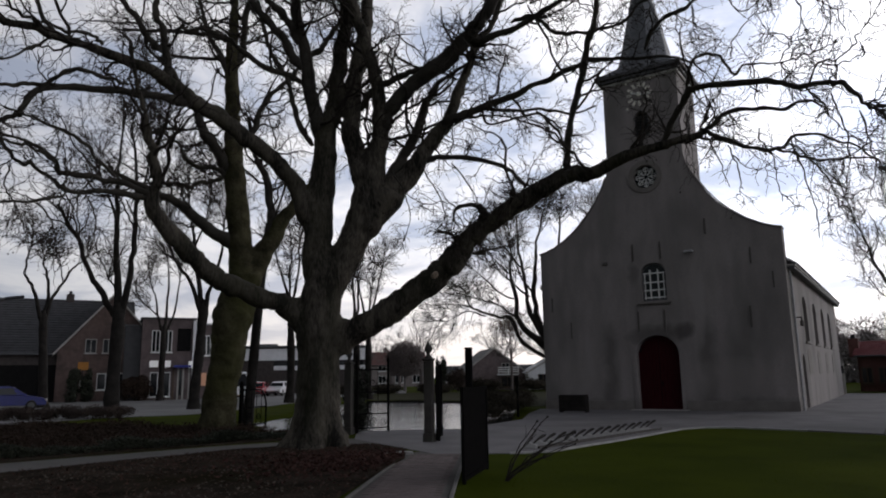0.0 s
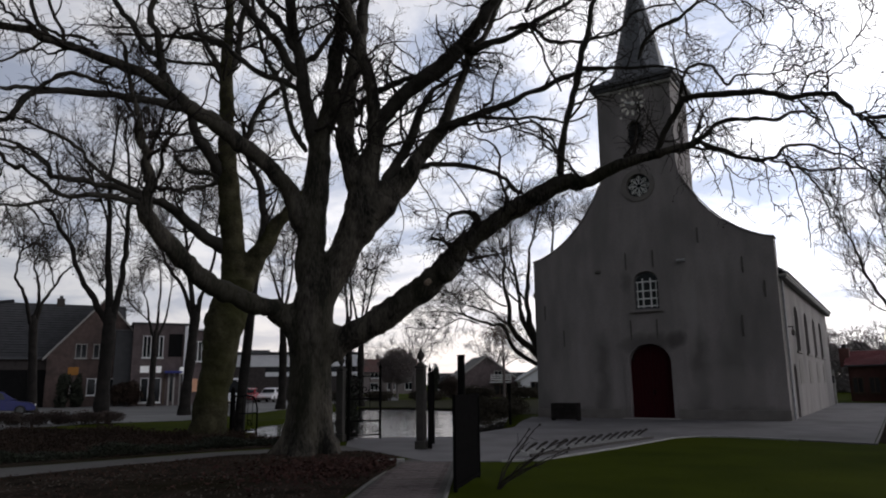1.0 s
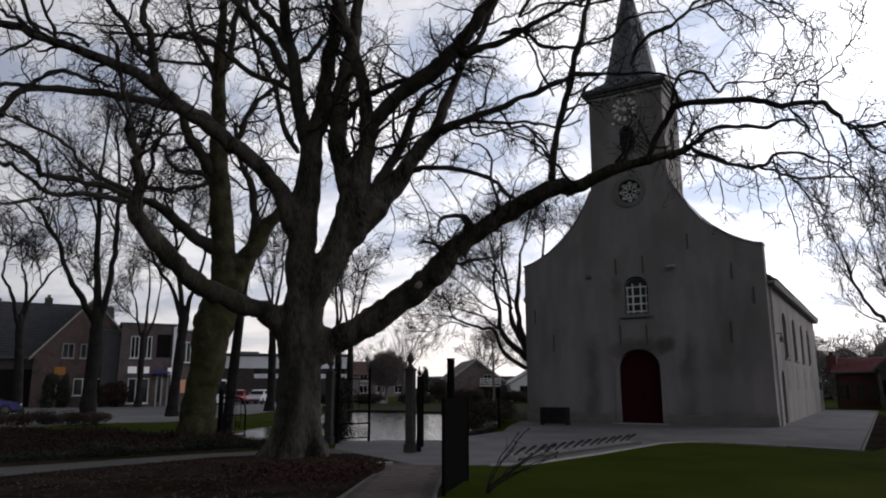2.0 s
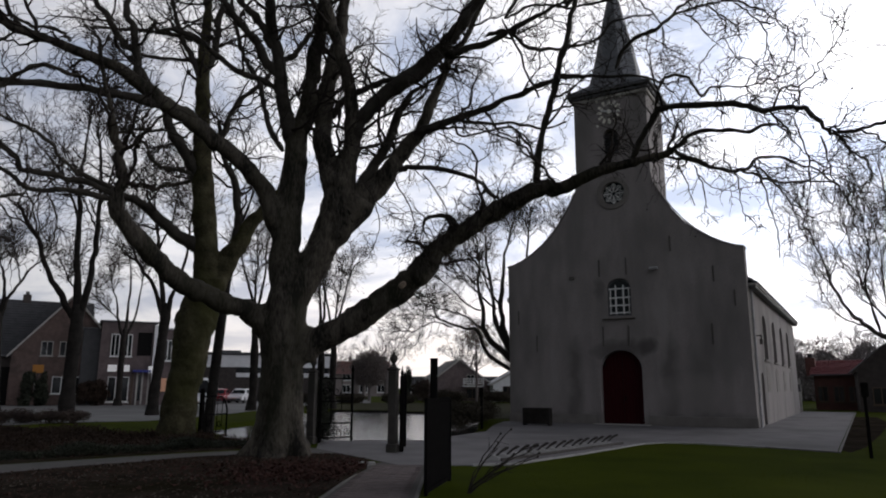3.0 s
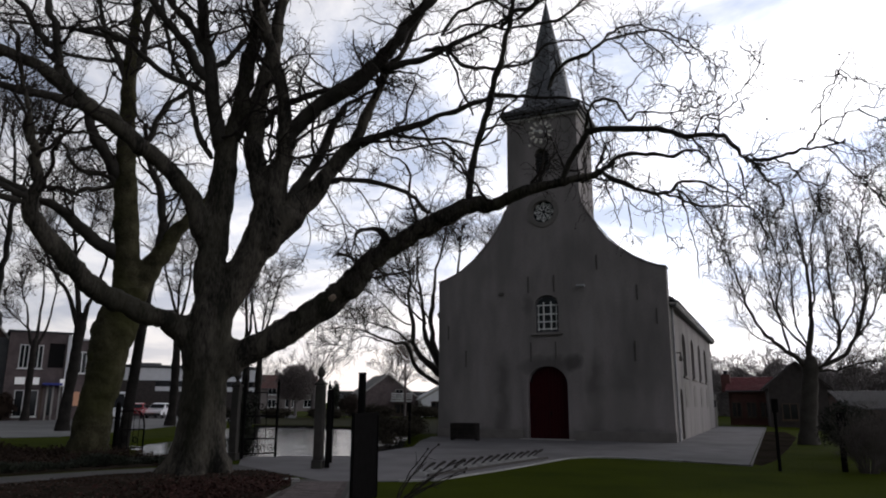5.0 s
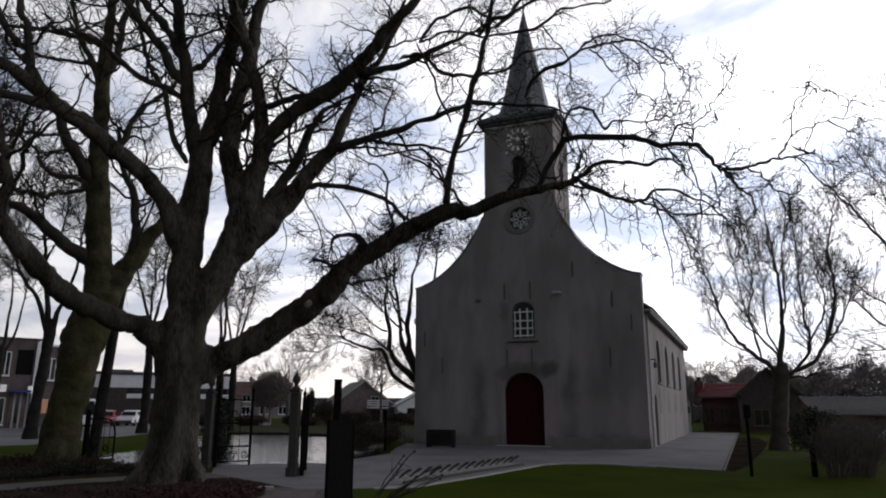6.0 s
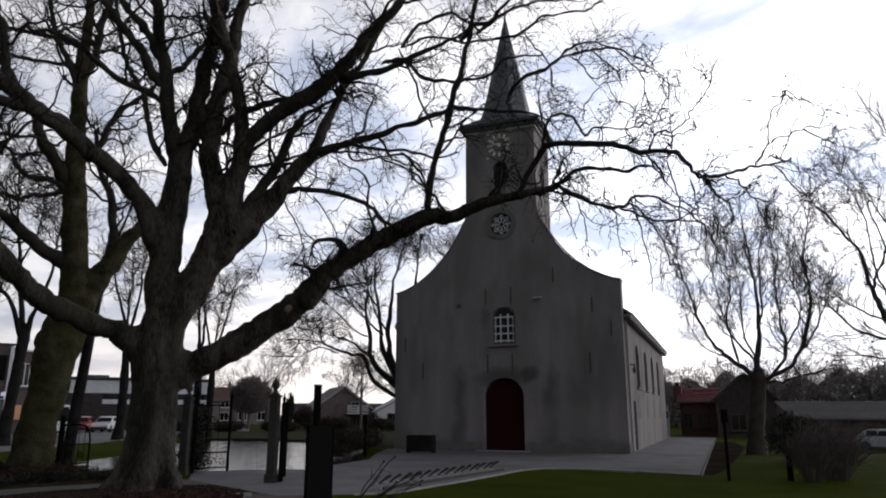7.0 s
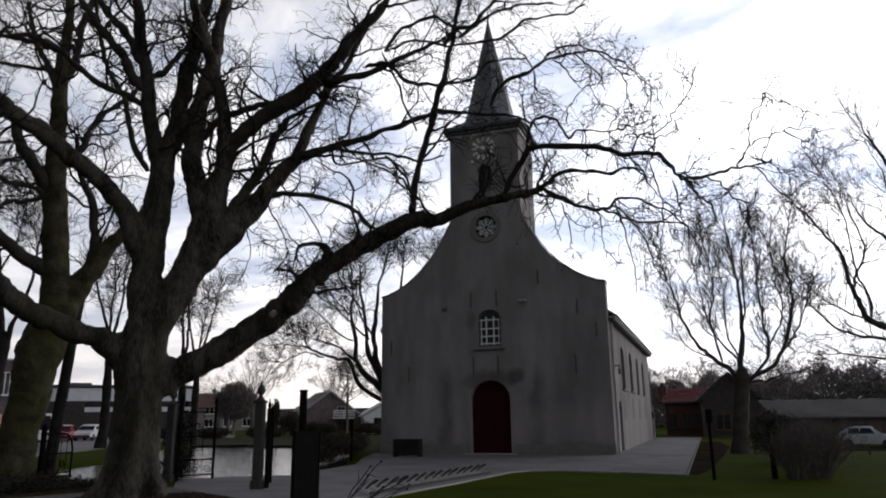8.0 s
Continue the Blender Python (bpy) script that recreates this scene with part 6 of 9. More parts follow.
    part("back_wall", holed_wall([(-HALF, 0), (HALF, 0), (HALF, 5.95), (0, 10.2), (-HALF, 5.95)], [], 0.5), M["plaster"], church, m=Matrix.Translation((0, LONG - 0.5, 0)))
    for s in (1, -1):
        ridge, eave = Vector((0, 0, 10.25)), Vector((s * (HALF + 0.35), 0, 6.07))
        n = Vector((s * 4.18, 0, HALF + 0.35)).normalized()
        bm = stepped_slope((ridge.x, 0.62, ridge.z), (eave.x, 0.62, eave.z), (0, LONG - 0.37, 0), n, 30, 0.03)
        part("roof", bm, M["slate"], church, "steep slate roof slope")
    # tower
    D = 3.1
    tower = part("tower_wall", holed_wall([(0.6, 8.0), (D, 8.0), (D, 15.55), (0.6, 15.55)], [arch(1.6, 12.70, 0.74, 13.6, 0.38, 8)], 0.4), M["plaster"], church, "plastered tower side",
                 m=Matrix.Translation((1.78, 0, 0)) @ Matrix(((0, -1, 0, 0), (1, 0, 0, 0), (0, 0, 1, 0), (0, 0, 0, 1))))
    part("tower_wall", a_box(-1.78, -1.38, 0.6, D, 8.0, 15.55), M["plaster"], church)
    part("tower_wall", a_box(-1.38, 1.38, D - 0.4, D, 8.0, 15.55), M["plaster"], church)

    def louvre(parent, cx, m=None):
        bm = bmesh.new()
        for k in range(7):
            z = 12.78 + 0.16 * k
            w = 0.36 if z < 13.6 else 0.36 * math.sqrt(max(0.0, 1 - ((z - 13.6) / 0.34) ** 2))
            if w > 0.04:
                box(bm, cx - w, cx + w, 0.16, 0.30, z, z + 0.03, m=Matrix.Translation((0, 0.2, z)) @ Matrix.Rotation(radians(-28), 4, "X") @ Matrix.Translation((0, -0.2, -z)))
        lv = part("louvre", bm, M["lead"], parent, "dark slatted sound opening", m=m)
        part("backing", prism(arch(cx, 12.70, 0.74, 13.6, 0.38, 10), 0.36, 0.38), M["hollow"], lv)

    louvre(church, 0)
    louvre(tower, 1.6)
    # cornice: stepped mouldings below a flared slate skirt
    cy = D / 2
    for h0, h1, o, mt in ((15.5, 15.66, 0.10, "stone"), (15.66, 15.82, 0.20, "lead"), (15.82, 16.0, 0.32, "lead")):
        part("cornice", a_box(-1.78 - o, 1.78 + o, -o, D + o, h0, h1, bevel=0.03), M[mt], church, "dark moulded cornice under the spire")
    bm = bmesh.new()
    prof = [(2.06, 16.0), (1.75, 16.16), (1.45, 16.42), (1.24, 16.8), (1.13, 17.3)]
    N = 40
    prof += [(1.13 * (1 - i / N) + 0.02, 17.3 + 5.6 * i / N) for i in range(1, N + 1)]
    rings = []
    for k, (r, z) in enumerate(prof):
        sq = max(0.0, 1 - k / 4)          # square at the foot, eight-sided above
        for dr in ((0.0, -0.02) if 0 < k < len(prof) - 1 else (0.0,)):
            ring = []
            for i in range(8):
                a = math.pi / 8 + math.pi / 4 * i
                o8 = Vector((math.cos(a), math.sin(a))) * (r + dr) / math.cos(math.pi / 8)
                big = max(abs(math.cos(a)), abs(math.sin(a)))
                c = math.pi / 4 + math.pi / 2 * (i // 2 if i % 2 == 0 else i // 2)
                o4 = Vector((math.copysign(1, math.cos(a)), math.copysign(1, math.sin(a)))) * r
                p = o8 * (1 - sq) + o4 * sq
                ring.append(bm.verts.new((p.x, cy + p.y * (D + 0.64) / (3.56 + 0.64) if k == 0 else cy + p.y, z + (0.02 if dr else 0.0))))
            rings.append(ring)
    for a, b in zip(rings, rings[1:]):
        for i in range(8):
            j = (i + 1) % 8
            bm.faces.new((a[i], a[j], b[j], b[i]))
    bm.faces.new(rings[-1])
    bmesh.ops.remove_doubles(bm, verts=bm.verts, dist=0.0005)
    spire = part("spire", bm, M["slate"], church, "slender eight-sided slate spire with a flared foot")
    bm = bmesh.new()
    lathe(bm, [(0.03, 22.85), (0.05, 22.95), (0.11, 23.05), (0.11, 23.12), (0.03, 23.22), (0.02, 23.9)], 10, Matrix.Translation((0, cy, 0)))
    part("finial", bm, M["lead"], spire)
    # clock: hour marks and pointers fixed straight to the wall
    clock = part("clock", prism([(0.10 * math.cos(2 * math.pi * i / 12), 14.82 + 0.10 * math.sin(2 * math.pi * i / 12)) for i in range(12)], -0.09, 0.0), M["gilt"], church, "pale clock numerals and pointers fixed on the wall")
    for k in range(12):
        a = radians(30 * k)
        bm = a_box(-0.062, 0.062, -0.06, 0.0, 0.36, 0.61, bevel=0.01)
        part("hour_mark", bm, M["gilt"], clock, m=Matrix.Translation((0, 0, 14.82)) @ Matrix.Rotation(a, 4, "Y"))
    part("pointer", a_box(-0.04, 0.04, -0.08, -0.065, -0.12, 0.42, bevel=0.006), M["white_paint"], clock, m=Matrix.Translation((0, 0, 14.82)) @ Matrix.Rotation(radians(-74), 4, "Y"))
    part("pointer", a_box(-0.03, 0.03, -0.10, -0.085, -0.15, 0.58, bevel=0.006), M["white_paint"], clock, m=Matrix.Translation((0, 0, 14.82)) @ Matrix.Rotation(radians(101), 4, "Y"))
    for sx in (-1, 1):
        for sz in (-1, 1):
            part("corner_mark", a_box(sx * 0.60 - 0.05, sx * 0.60 + 0.05, -0.05, 0.0, 14.82 + sz * 0.64 - 0.05, 14.82 + sz * 0.64 + 0.05, bevel=0.02), M["gilt"], clock)
    # rose window
    ring_out = [(0.78 * math.cos(2 * math.pi * i / 28), 10.72 + 0.78 * math.sin(2 * math.pi * i / 28)) for i in range(28)]
    rosew = part("rose_window", holed_wall(ring_out, [rose], 0.14), M["plinth"], church, "small round window in a moulded ring", m=Matrix.Translation((0, -0.07, 0)))
    part("pane", prism(rose, 0.30, 0.33), M["glass"], rosew)
    bm = bmesh.new()
    for k in range(8):
        a = 2 * math.pi * k / 8
        tip, root = (0.50 * math.cos(a), 0.2, 10.72 + 0.50 * math.sin(a)), (0.1 * math.cos(a), 0.2, 10.72 + 0.1 * math.sin(a))
        rod(bm, root, tip, 0.035, 0.03, 6)
        for i in range(8):
            b0, b1 = 2 * math.pi * i / 8, 2 * math.pi * (i + 1) / 8
            c = (0.36 * math.cos(a), 10.72 + 0.36 * math.sin(a))
            rod(bm, (c[0] + 0.11 * math.cos(b0), 0.2, c[1] + 0.11 * math.sin(b0)), (c[0] + 0.11 * math.cos(b1), 0.2, c[1] + 0.11 * math.sin(b1)), 0.02, sides=5)
    part("tracery", bm, M["white_paint"], rosew, "pale eight-petalled tracery")
    # window over the door
    win = part("window", holed_wall(arch(0.05, 4.86, 1.12, 6.16, 0.46, 12), [arch(0.05, 4.94, 0.98, 6.16, 0.38, 12)], 0.08), M["lead"], church, "small-paned arched window with white bars", m=Matrix.Translation((0, 0.14, 0)))
    part("pane", prism(arch(0.05, 4.94, 0.98, 6.16, 0.38, 12), 0.03, 0.05), M["glass"], win)
    for x in (-0.38, -0.13, 0.23, 0.48):
        slim = abs(x - 0.05) > 0.3
        part("glazing_bar", a_box(x - (0.018 if slim else 0.03), x + (0.018 if slim else 0.03), -0.03, 0.02, 4.94, 6.15 if slim else 6.3), M["white_paint"], win)
    for z in (5.02, 5.36, 5.72, 6.14):
        part("glazing_bar", a_box(-0.44, 0.54, -0.04, -0.005, z - 0.03, z + 0.03), M["white_paint"], win)
    part("sill", a_box(-0.70, 0.80, -0.16, 0.1, 4.72, 4.79, bevel=0.015), M["plinth"], church)
    # door
    dd = part("door", prism(arch(0, 0.03, 1.90, 2.45, 0.84, 14), 0.30, 0.34), M["hollow"], church, "closed dark red arched double door")
    for s in (-1, 1):
        for k in range(6):
            x0 = s * (0.012 + 0.155 * k)
            x1 = s * (0.012 + 0.155 * k + 0.148)
            xm = max(abs(x0), abs(x1))
            top = 2.45 + 0.84 * math.sqrt(max(0.0, 1 - (xm / 0.95) ** 2)) - 0.01
            part("board", a_box(min(x0, x1), max(x0, x1), 0.24, 0.296, 0.05, top, bevel=0.008), M["red_door"], dd)
        for z in (0.55, 1.9):
            part("hinge", a_box(min(s * 0.25, s * 0.92), max(s * 0.25, s * 0.92), 0.222, 0.238, z, z + 0.06), M["red_door"], dd)
    part("door_ring", a_box(0.06, 0.11, 0.2, 0.238, 1.05, 1.25, bevel=0.01), M["black_iron"], dd)
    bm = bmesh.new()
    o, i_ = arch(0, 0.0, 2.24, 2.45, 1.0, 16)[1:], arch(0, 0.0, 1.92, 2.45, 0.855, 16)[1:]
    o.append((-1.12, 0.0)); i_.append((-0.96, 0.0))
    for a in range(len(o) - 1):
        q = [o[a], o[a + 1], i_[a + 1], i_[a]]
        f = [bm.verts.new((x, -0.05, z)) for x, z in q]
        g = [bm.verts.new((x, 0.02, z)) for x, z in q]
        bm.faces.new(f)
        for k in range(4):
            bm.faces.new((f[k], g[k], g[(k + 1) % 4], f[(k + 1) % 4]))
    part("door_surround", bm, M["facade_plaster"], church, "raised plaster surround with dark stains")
    part("doorstep", a_box(-1.25, 1.25, -0.5, 0.24, 0.0, 0.035, bevel=0.01), M["stone"], church)
    # wall anchors, a flood lamp and a small notice
    for x, z, h in ((-0.82, 7.15, 0.8), (0.45, 7.15, 0.8), (-0.75, 3.95, 0.9), (0.45, 3.95, 0.9), (-4.05, 3.7, 0.8), (4.05, 3.9, 0.9), (4.25, 6.5, 0.7), (5.05, 5.4, 0.7), (-5.0, 5.0, 0.7), (2.5, 8.0, 0.7), (-0.3, 12.1, 0.4)):
        part("wall_anchor", a_box(x - 0.035, x + 0.035, -0.05, 0.0, z - h / 2, z + h / 2, bevel=0.012), M["anchor_iron"], church)
    fl = part("flood_lamp", a_box(1.55, 1.95, -0.30, -0.12, 6.86, 6.98, bevel=0.03), M["zinc"], church, "small flood lamp on the gable")
    part("bracket", a_box(1.72, 1.78, -0.14, 0.0, 6.9, 6.94), M["black_iron"], fl)
    part("cable_box", a_box(-2.3, -2.05, -0.08, 0.0, 6.7, 6.85, bevel=0.02), M["anchor_iron"], church)


build_church()

# ---------------------------------------------------------------- the two old plane trees
def above(batch, z):
    """Only those shoots of a batch that stay above z: the lower ones have been pruned."""
    ok = batch[0][:, :, 2].min(1) > z
    return batch[0][ok], batch[1][ok]


def old_tree(name, label, rows, bark, base, seed, per_metre, reach, flare):
    rng = np.random.default_rng(seed)
    tree = thing(name, label, "tree", pose(*base))
    back = Matrix.Translation(base).inverted()
    lines, core = [], []
    for kind, ctrl in rows:
        n = 8 * len(ctrl)
        p = smooth_line(ctrl, n)
        pts, rad = p[:, :3].copy(), p[:, 3].copy()
        # knotty, crooked growth at two scales
        t = np.linspace(0, 1, n)
        for many, amount in ((2, 0.16), (4, 0.13)):
            wob = np.stack([np.interp(t, np.linspace(0, 1, len(ctrl) * many), rng.standard_normal(len(ctrl) * many)) for _ in range(3)], 1)
            pts += wob * (np.maximum(np.minimum(rad, 0.16) * amount, 0.11 * amount) if kind in ("limb", "spray") else 0.05 * np.minimum(rad, 0.16))[:, None]
        rad *= 1 + (0.02 if kind in ("trunk", "stem") else np.where(rad > 0.12, 0.045, 0.10)) * np.interp(t, np.linspace(0, 1, len(ctrl) * 4), rng.standard_normal(len(ctrl) * 4))
        if kind in ("trunk", "stem"):
            core.append((pts, rad))
            continue
        thick = int((rad > 0.2).sum())
        if thick > 12:                       # the root of a thick limb grows out of the stem
            q = min(thick, 32)
            core.append((pts[:q], rad[:q] * (0.82 + (0.72 if pts[0, 2] < 4.2 else 0.16) * np.exp(-(np.arange(q) / 20) ** 2))))
        rad[:4] *= np.linspace(0.55, 1.0, 4)
        part("limb", tubes([(pts[None], rad[None])], 10, "limb", M[bark if rad.max() > 0.25 else "limb_bark"], 0.05, rng), None, tree, m=back)
        thin = int(np.argmax(rad < 0.15)) if (rad < 0.15).any() else n - 6      # the thick part stays bare
        i = max(4, min(thin, n - 6))
        lines.append((kind, pts[i:], rad[i:]))
    # trunk and forked stems as one fused body, with root flare at the foot
    closed = []
    for pts, rad in core:
        ends = np.concatenate([pts[:1], pts, pts[-1:]]), np.concatenate([[0.004], rad, [0.004]])
        ends[0][0] -= 0.02 * unit(pts[1] - pts[0])
        ends[0][-1] += 0.02 * unit(pts[-1] - pts[-2])
        closed.append((ends[0][None], ends[1][None]))
    me = tubes(closed, 20, "trunk", M[bark])
    co = np.zeros(len(me.vertices) * 3)
    me.vertices.foreach_get("co", co)
    co = co.reshape(-1, 3)
    cx, cy = core[0][0][0, 0], core[0][0][0, 1]
    a = np.arctan2(co[:, 1] - cy, co[:, 0] - cx)
    z = np.maximum(co[:, 2], 0)
    s = flare * np.exp(-z / 0.38) * (0.22 + 0.24 * np.cos(5 * a + seed) + 0.20 * np.cos(9 * a)) + 0.04 * np.cos(5 * a + seed) * np.exp(-z / 1.6)
    s *= z < 3.0
    co[:, :2] += (co[:, :2] - [cx, cy]) * s[:, None]
    me.vertices.foreach_set("co", co.ravel())
    me.update()
    body = part("trunk", me, None, tree, m=back)
    fuse = body.modifiers.new("fuse", "REMESH")
    fuse.mode, fuse.voxel_size, fuse.use_smooth_shade = "VOXEL", 0.045, True
    soft = body.modifiers.new("soften", "SMOOTH")
    soft.factor, soft.iterations = 0.5, 16
    lumps = bpy.data.textures.new("lumps", "CLOUDS")
    lumps.noise_scale, lumps.noise_depth = 0.3, 3
    knots = body.modifiers.new("knots", "DISPLACE")
    knots.texture, knots.strength, knots.mid_level = lumps, 0.11, 0.5
    g1, g2, g3 = [], [], []
    for kind, pts, rad in lines:
        length = np.linalg.norm(np.diff(pts, axis=0), axis=1).sum()
        full = min(1.0, max(0.22, (rad.mean() - 0.03) / 0.06))      # thin outer limbs carry fewer and shorter shoots
        k = max(1, int((0.9 if kind == "spray" else per_metre * (0.42 + 0.62 * full)) * length))
        slim = rad.max() < 0.06 and kind != "spray"            # outermost twigs stay sparse
        reach_l = reach * (0.5 + 0.6 * full)
        a = shoots(pts[None], rad[None], k, rng, 12, 0.0, 1.0, (0.5 * reach_l, 1.5 * reach_l) if slim or kind == "spray" else (0.8 * reach_l, 2.9 * reach_l), (40, 80), 0.45, 0.13, 0.022, 0.015, 0.046, taper=0.25, zig=0.22)
        a = above(a, 4.3)
        ok = a[0][:, :, 2].min(1) > a[0][:, 0, 2] - 0.45           # stout side branches do not hang
        a = a[0][ok], a[1][ok]
        if len(a[0]) == 0:
            continue
        g1.append(a)
        g2.append(shoots(*a, 5 if slim else 7, rng, 8, 0.15, 1.0, (0.4 * reach_l, 1.5 * reach_l), (30, 75), 0.55, 0.17, -0.02, 0.0105, 0.023, zig=0.22))
        # the tip of a limb goes on as fine shoots
        tip = shoots(pts[None, -6:], rad[None, -6:], 1 if slim else (2 if kind == "spray" else 4), rng, 10, 0.3, 1.0, (0.5 * reach_l, 1.5 * reach_l), (10, 50), 0.7, 0.18, 0.0, 0.011, 0.026, zig=0.2)
        g1.append(tip)
        g2.append(shoots(*tip, 3 if slim else 5, rng, 7, 0.15, 1.0, (0.3 * reach_l, 0.9 * reach_l), (30, 75), 0.6, 0.2, -0.04, 0.009, 0.017, zig=0.22))
        # fine growth straight on the limb, and dense drooping sprays at its outer ends
        many = 2.0 if kind == "spray" else (1.4 if slim else 2.8)
        g2.append(shoots(pts[None], rad[None], max(1, int(many * length)), rng, 8, 0.0, 1.0, (0.3, 1.15), (40, 90), 0.3, 0.18, -0.02, 0.010, 0.018, zig=0.22))
    g2 = [above(b, 3.8) for b in g2]
    for b in g2:
        g3.append(shoots(*b, 4, rng, 5, 0.2, 1.0, (0.14 * reach, 0.55 * reach), (25, 75), 0.7, 0.2, -0.09, 0.0056, 0.0085, taper=0.7, zig=0.2))
    tagged(part("side_growth", tubes(g1, 5, "side_growth", M["twig"]), None, tree, m=back), kind="stuff")
    tagged(part("twig_growth", tubes(g2 + g3, 3, "twig_growth", M["twig"]), None, tree, "fine bare hanging twigs", m=back), kind="stuff")
    # hanging seed balls
    ends = np.concatenate([p[:, -1] for p, _ in g3])
    ends = ends[rng.permutation(len(ends))[: len(ends) // 12]]
    oct_v = np.array([(1, 0, 0), (-1, 0, 0), (0, 1, 0), (0, -1, 0), (0, 0, 1), (0, 0, -1)], float) * 0.021
    oct_f = np.array([(0, 2, 4), (2, 1, 4), (1, 3, 4), (3, 0, 4), (2, 0, 5), (1, 2, 5), (3, 1, 5), (0, 3, 5)])
    drop = ends - [0, 0, 0.05]
    v = (drop[:, None] + oct_v[None]).reshape(-1, 3)
    f = (6 * np.arange(len(drop))[:, None, None] + oct_f[None]).reshape(-1, 3)
    me = bpy.data.meshes.new("seed_growth")
    me.from_pydata(v.tolist(), [], f.tolist())
    me.materials.append(M["twig"])
    tagged(part("seed_growth", me, None, tree, "small dry round seed heads", m=back), kind="stuff")
    return tree


plane = old_tree("plane_tree", "huge bare old plane tree with spreading forked limbs", PLANE, "bark", (-11.98, 12.68, 0), 5, 2.1, 1.0, 1.4)
mossy = old_tree("plane_tree", "bare old plane tree with a mossy swollen trunk", SECOND, "moss_bark", (-18.3, 14.5, 0), 6, 2.5, 1.15, 0.3)


def bare_tree(name, label, m, height, trunk, fork, limbs, spread, seed, bark="limb_bark", twig="twig", fine=1.0, group="", upright=0.06, rtw=0.007):
    """A bare deciduous tree: trunk, rising limbs and a crown of many fine shoots."""
    rng = np.random.default_rng(seed)
    tree = thing(name, label, "tree", m, group)
    p = smooth_line([(0, 0, -0.15, trunk * 1.5), (0, 0, 0.25, trunk * 1.15), (0.02, 0.02, fork * 0.5, trunk), (0.05, -0.03, fork, trunk * 0.95), (0.07, 0, fork * 1.12, trunk * 0.6)], 16)
    part("trunk", tubes([(p[None, :, :3], p[None, :, 3])], 12, "trunk", M[bark], 0.03, rng), None, tree)
    k = limbs
    a = 2 * np.pi * (np.arange(k) + rng.uniform(-0.3, 0.3, k)) / k * 1.618
    tilt = np.radians(np.linspace(0.3, 1.0, k) * spread)
    tilt[0] = np.radians(5)              # a leader goes straight up
    way = np.stack([np.cos(a) * np.sin(tilt), np.sin(a) * np.sin(tilt), np.cos(tilt)], 1)
    at = np.concatenate([[1.0], rng.uniform(0.8, 1.0, k - 1)])
    start = np.stack([0.05 * at, 0 * a, fork * at], 1)
    length = (height - fork) * np.concatenate([[1.0], rng.uniform(0.7, 1.0, k - 1)])
    l0 = grow(start, way, length, trunk * np.concatenate([[0.42], rng.uniform(0.2, 0.36, k - 1)]), 16, rng, 0.085, upright, 0.10)
    for i in range(k):
        part("limb", tubes([(l0[0][i:i + 1], l0[1][i:i + 1])], 7, "limb", M[bark]), None, tree)
    per = int(8 * fine)
    s = (height - fork) / 8
    l1 = shoots(*l0, per, rng, 8, 0.15, 0.98, (1.3 * s, 3.0 * s), (28, 58), 0.42, 0.12, upright, 0.012, trunk * 0.2)
    l2 = shoots(*l1, 7, rng, 6, 0.15, 1.0, (0.6 * s, 1.5 * s), (22, 55), 0.6, 0.16, upright * 0.7, rtw * 1.2, 0.03)
    l3 = shoots(*l2, 5, rng, 4, 0.2, 1.0, (0.3 * s, 0.8 * s), (20, 55), 0.7, 0.2, 0.02, rtw, 0.012, taper=0.6)
    tagged(part("side_growth", tubes([l1], 5, "side_growth", M[twig]), None, tree), kind="stuff")
    tagged(part("twig_growth", tubes([l2, l3], 3, "twig_growth", M[twig]), None, tree), kind="stuff")
    return tree


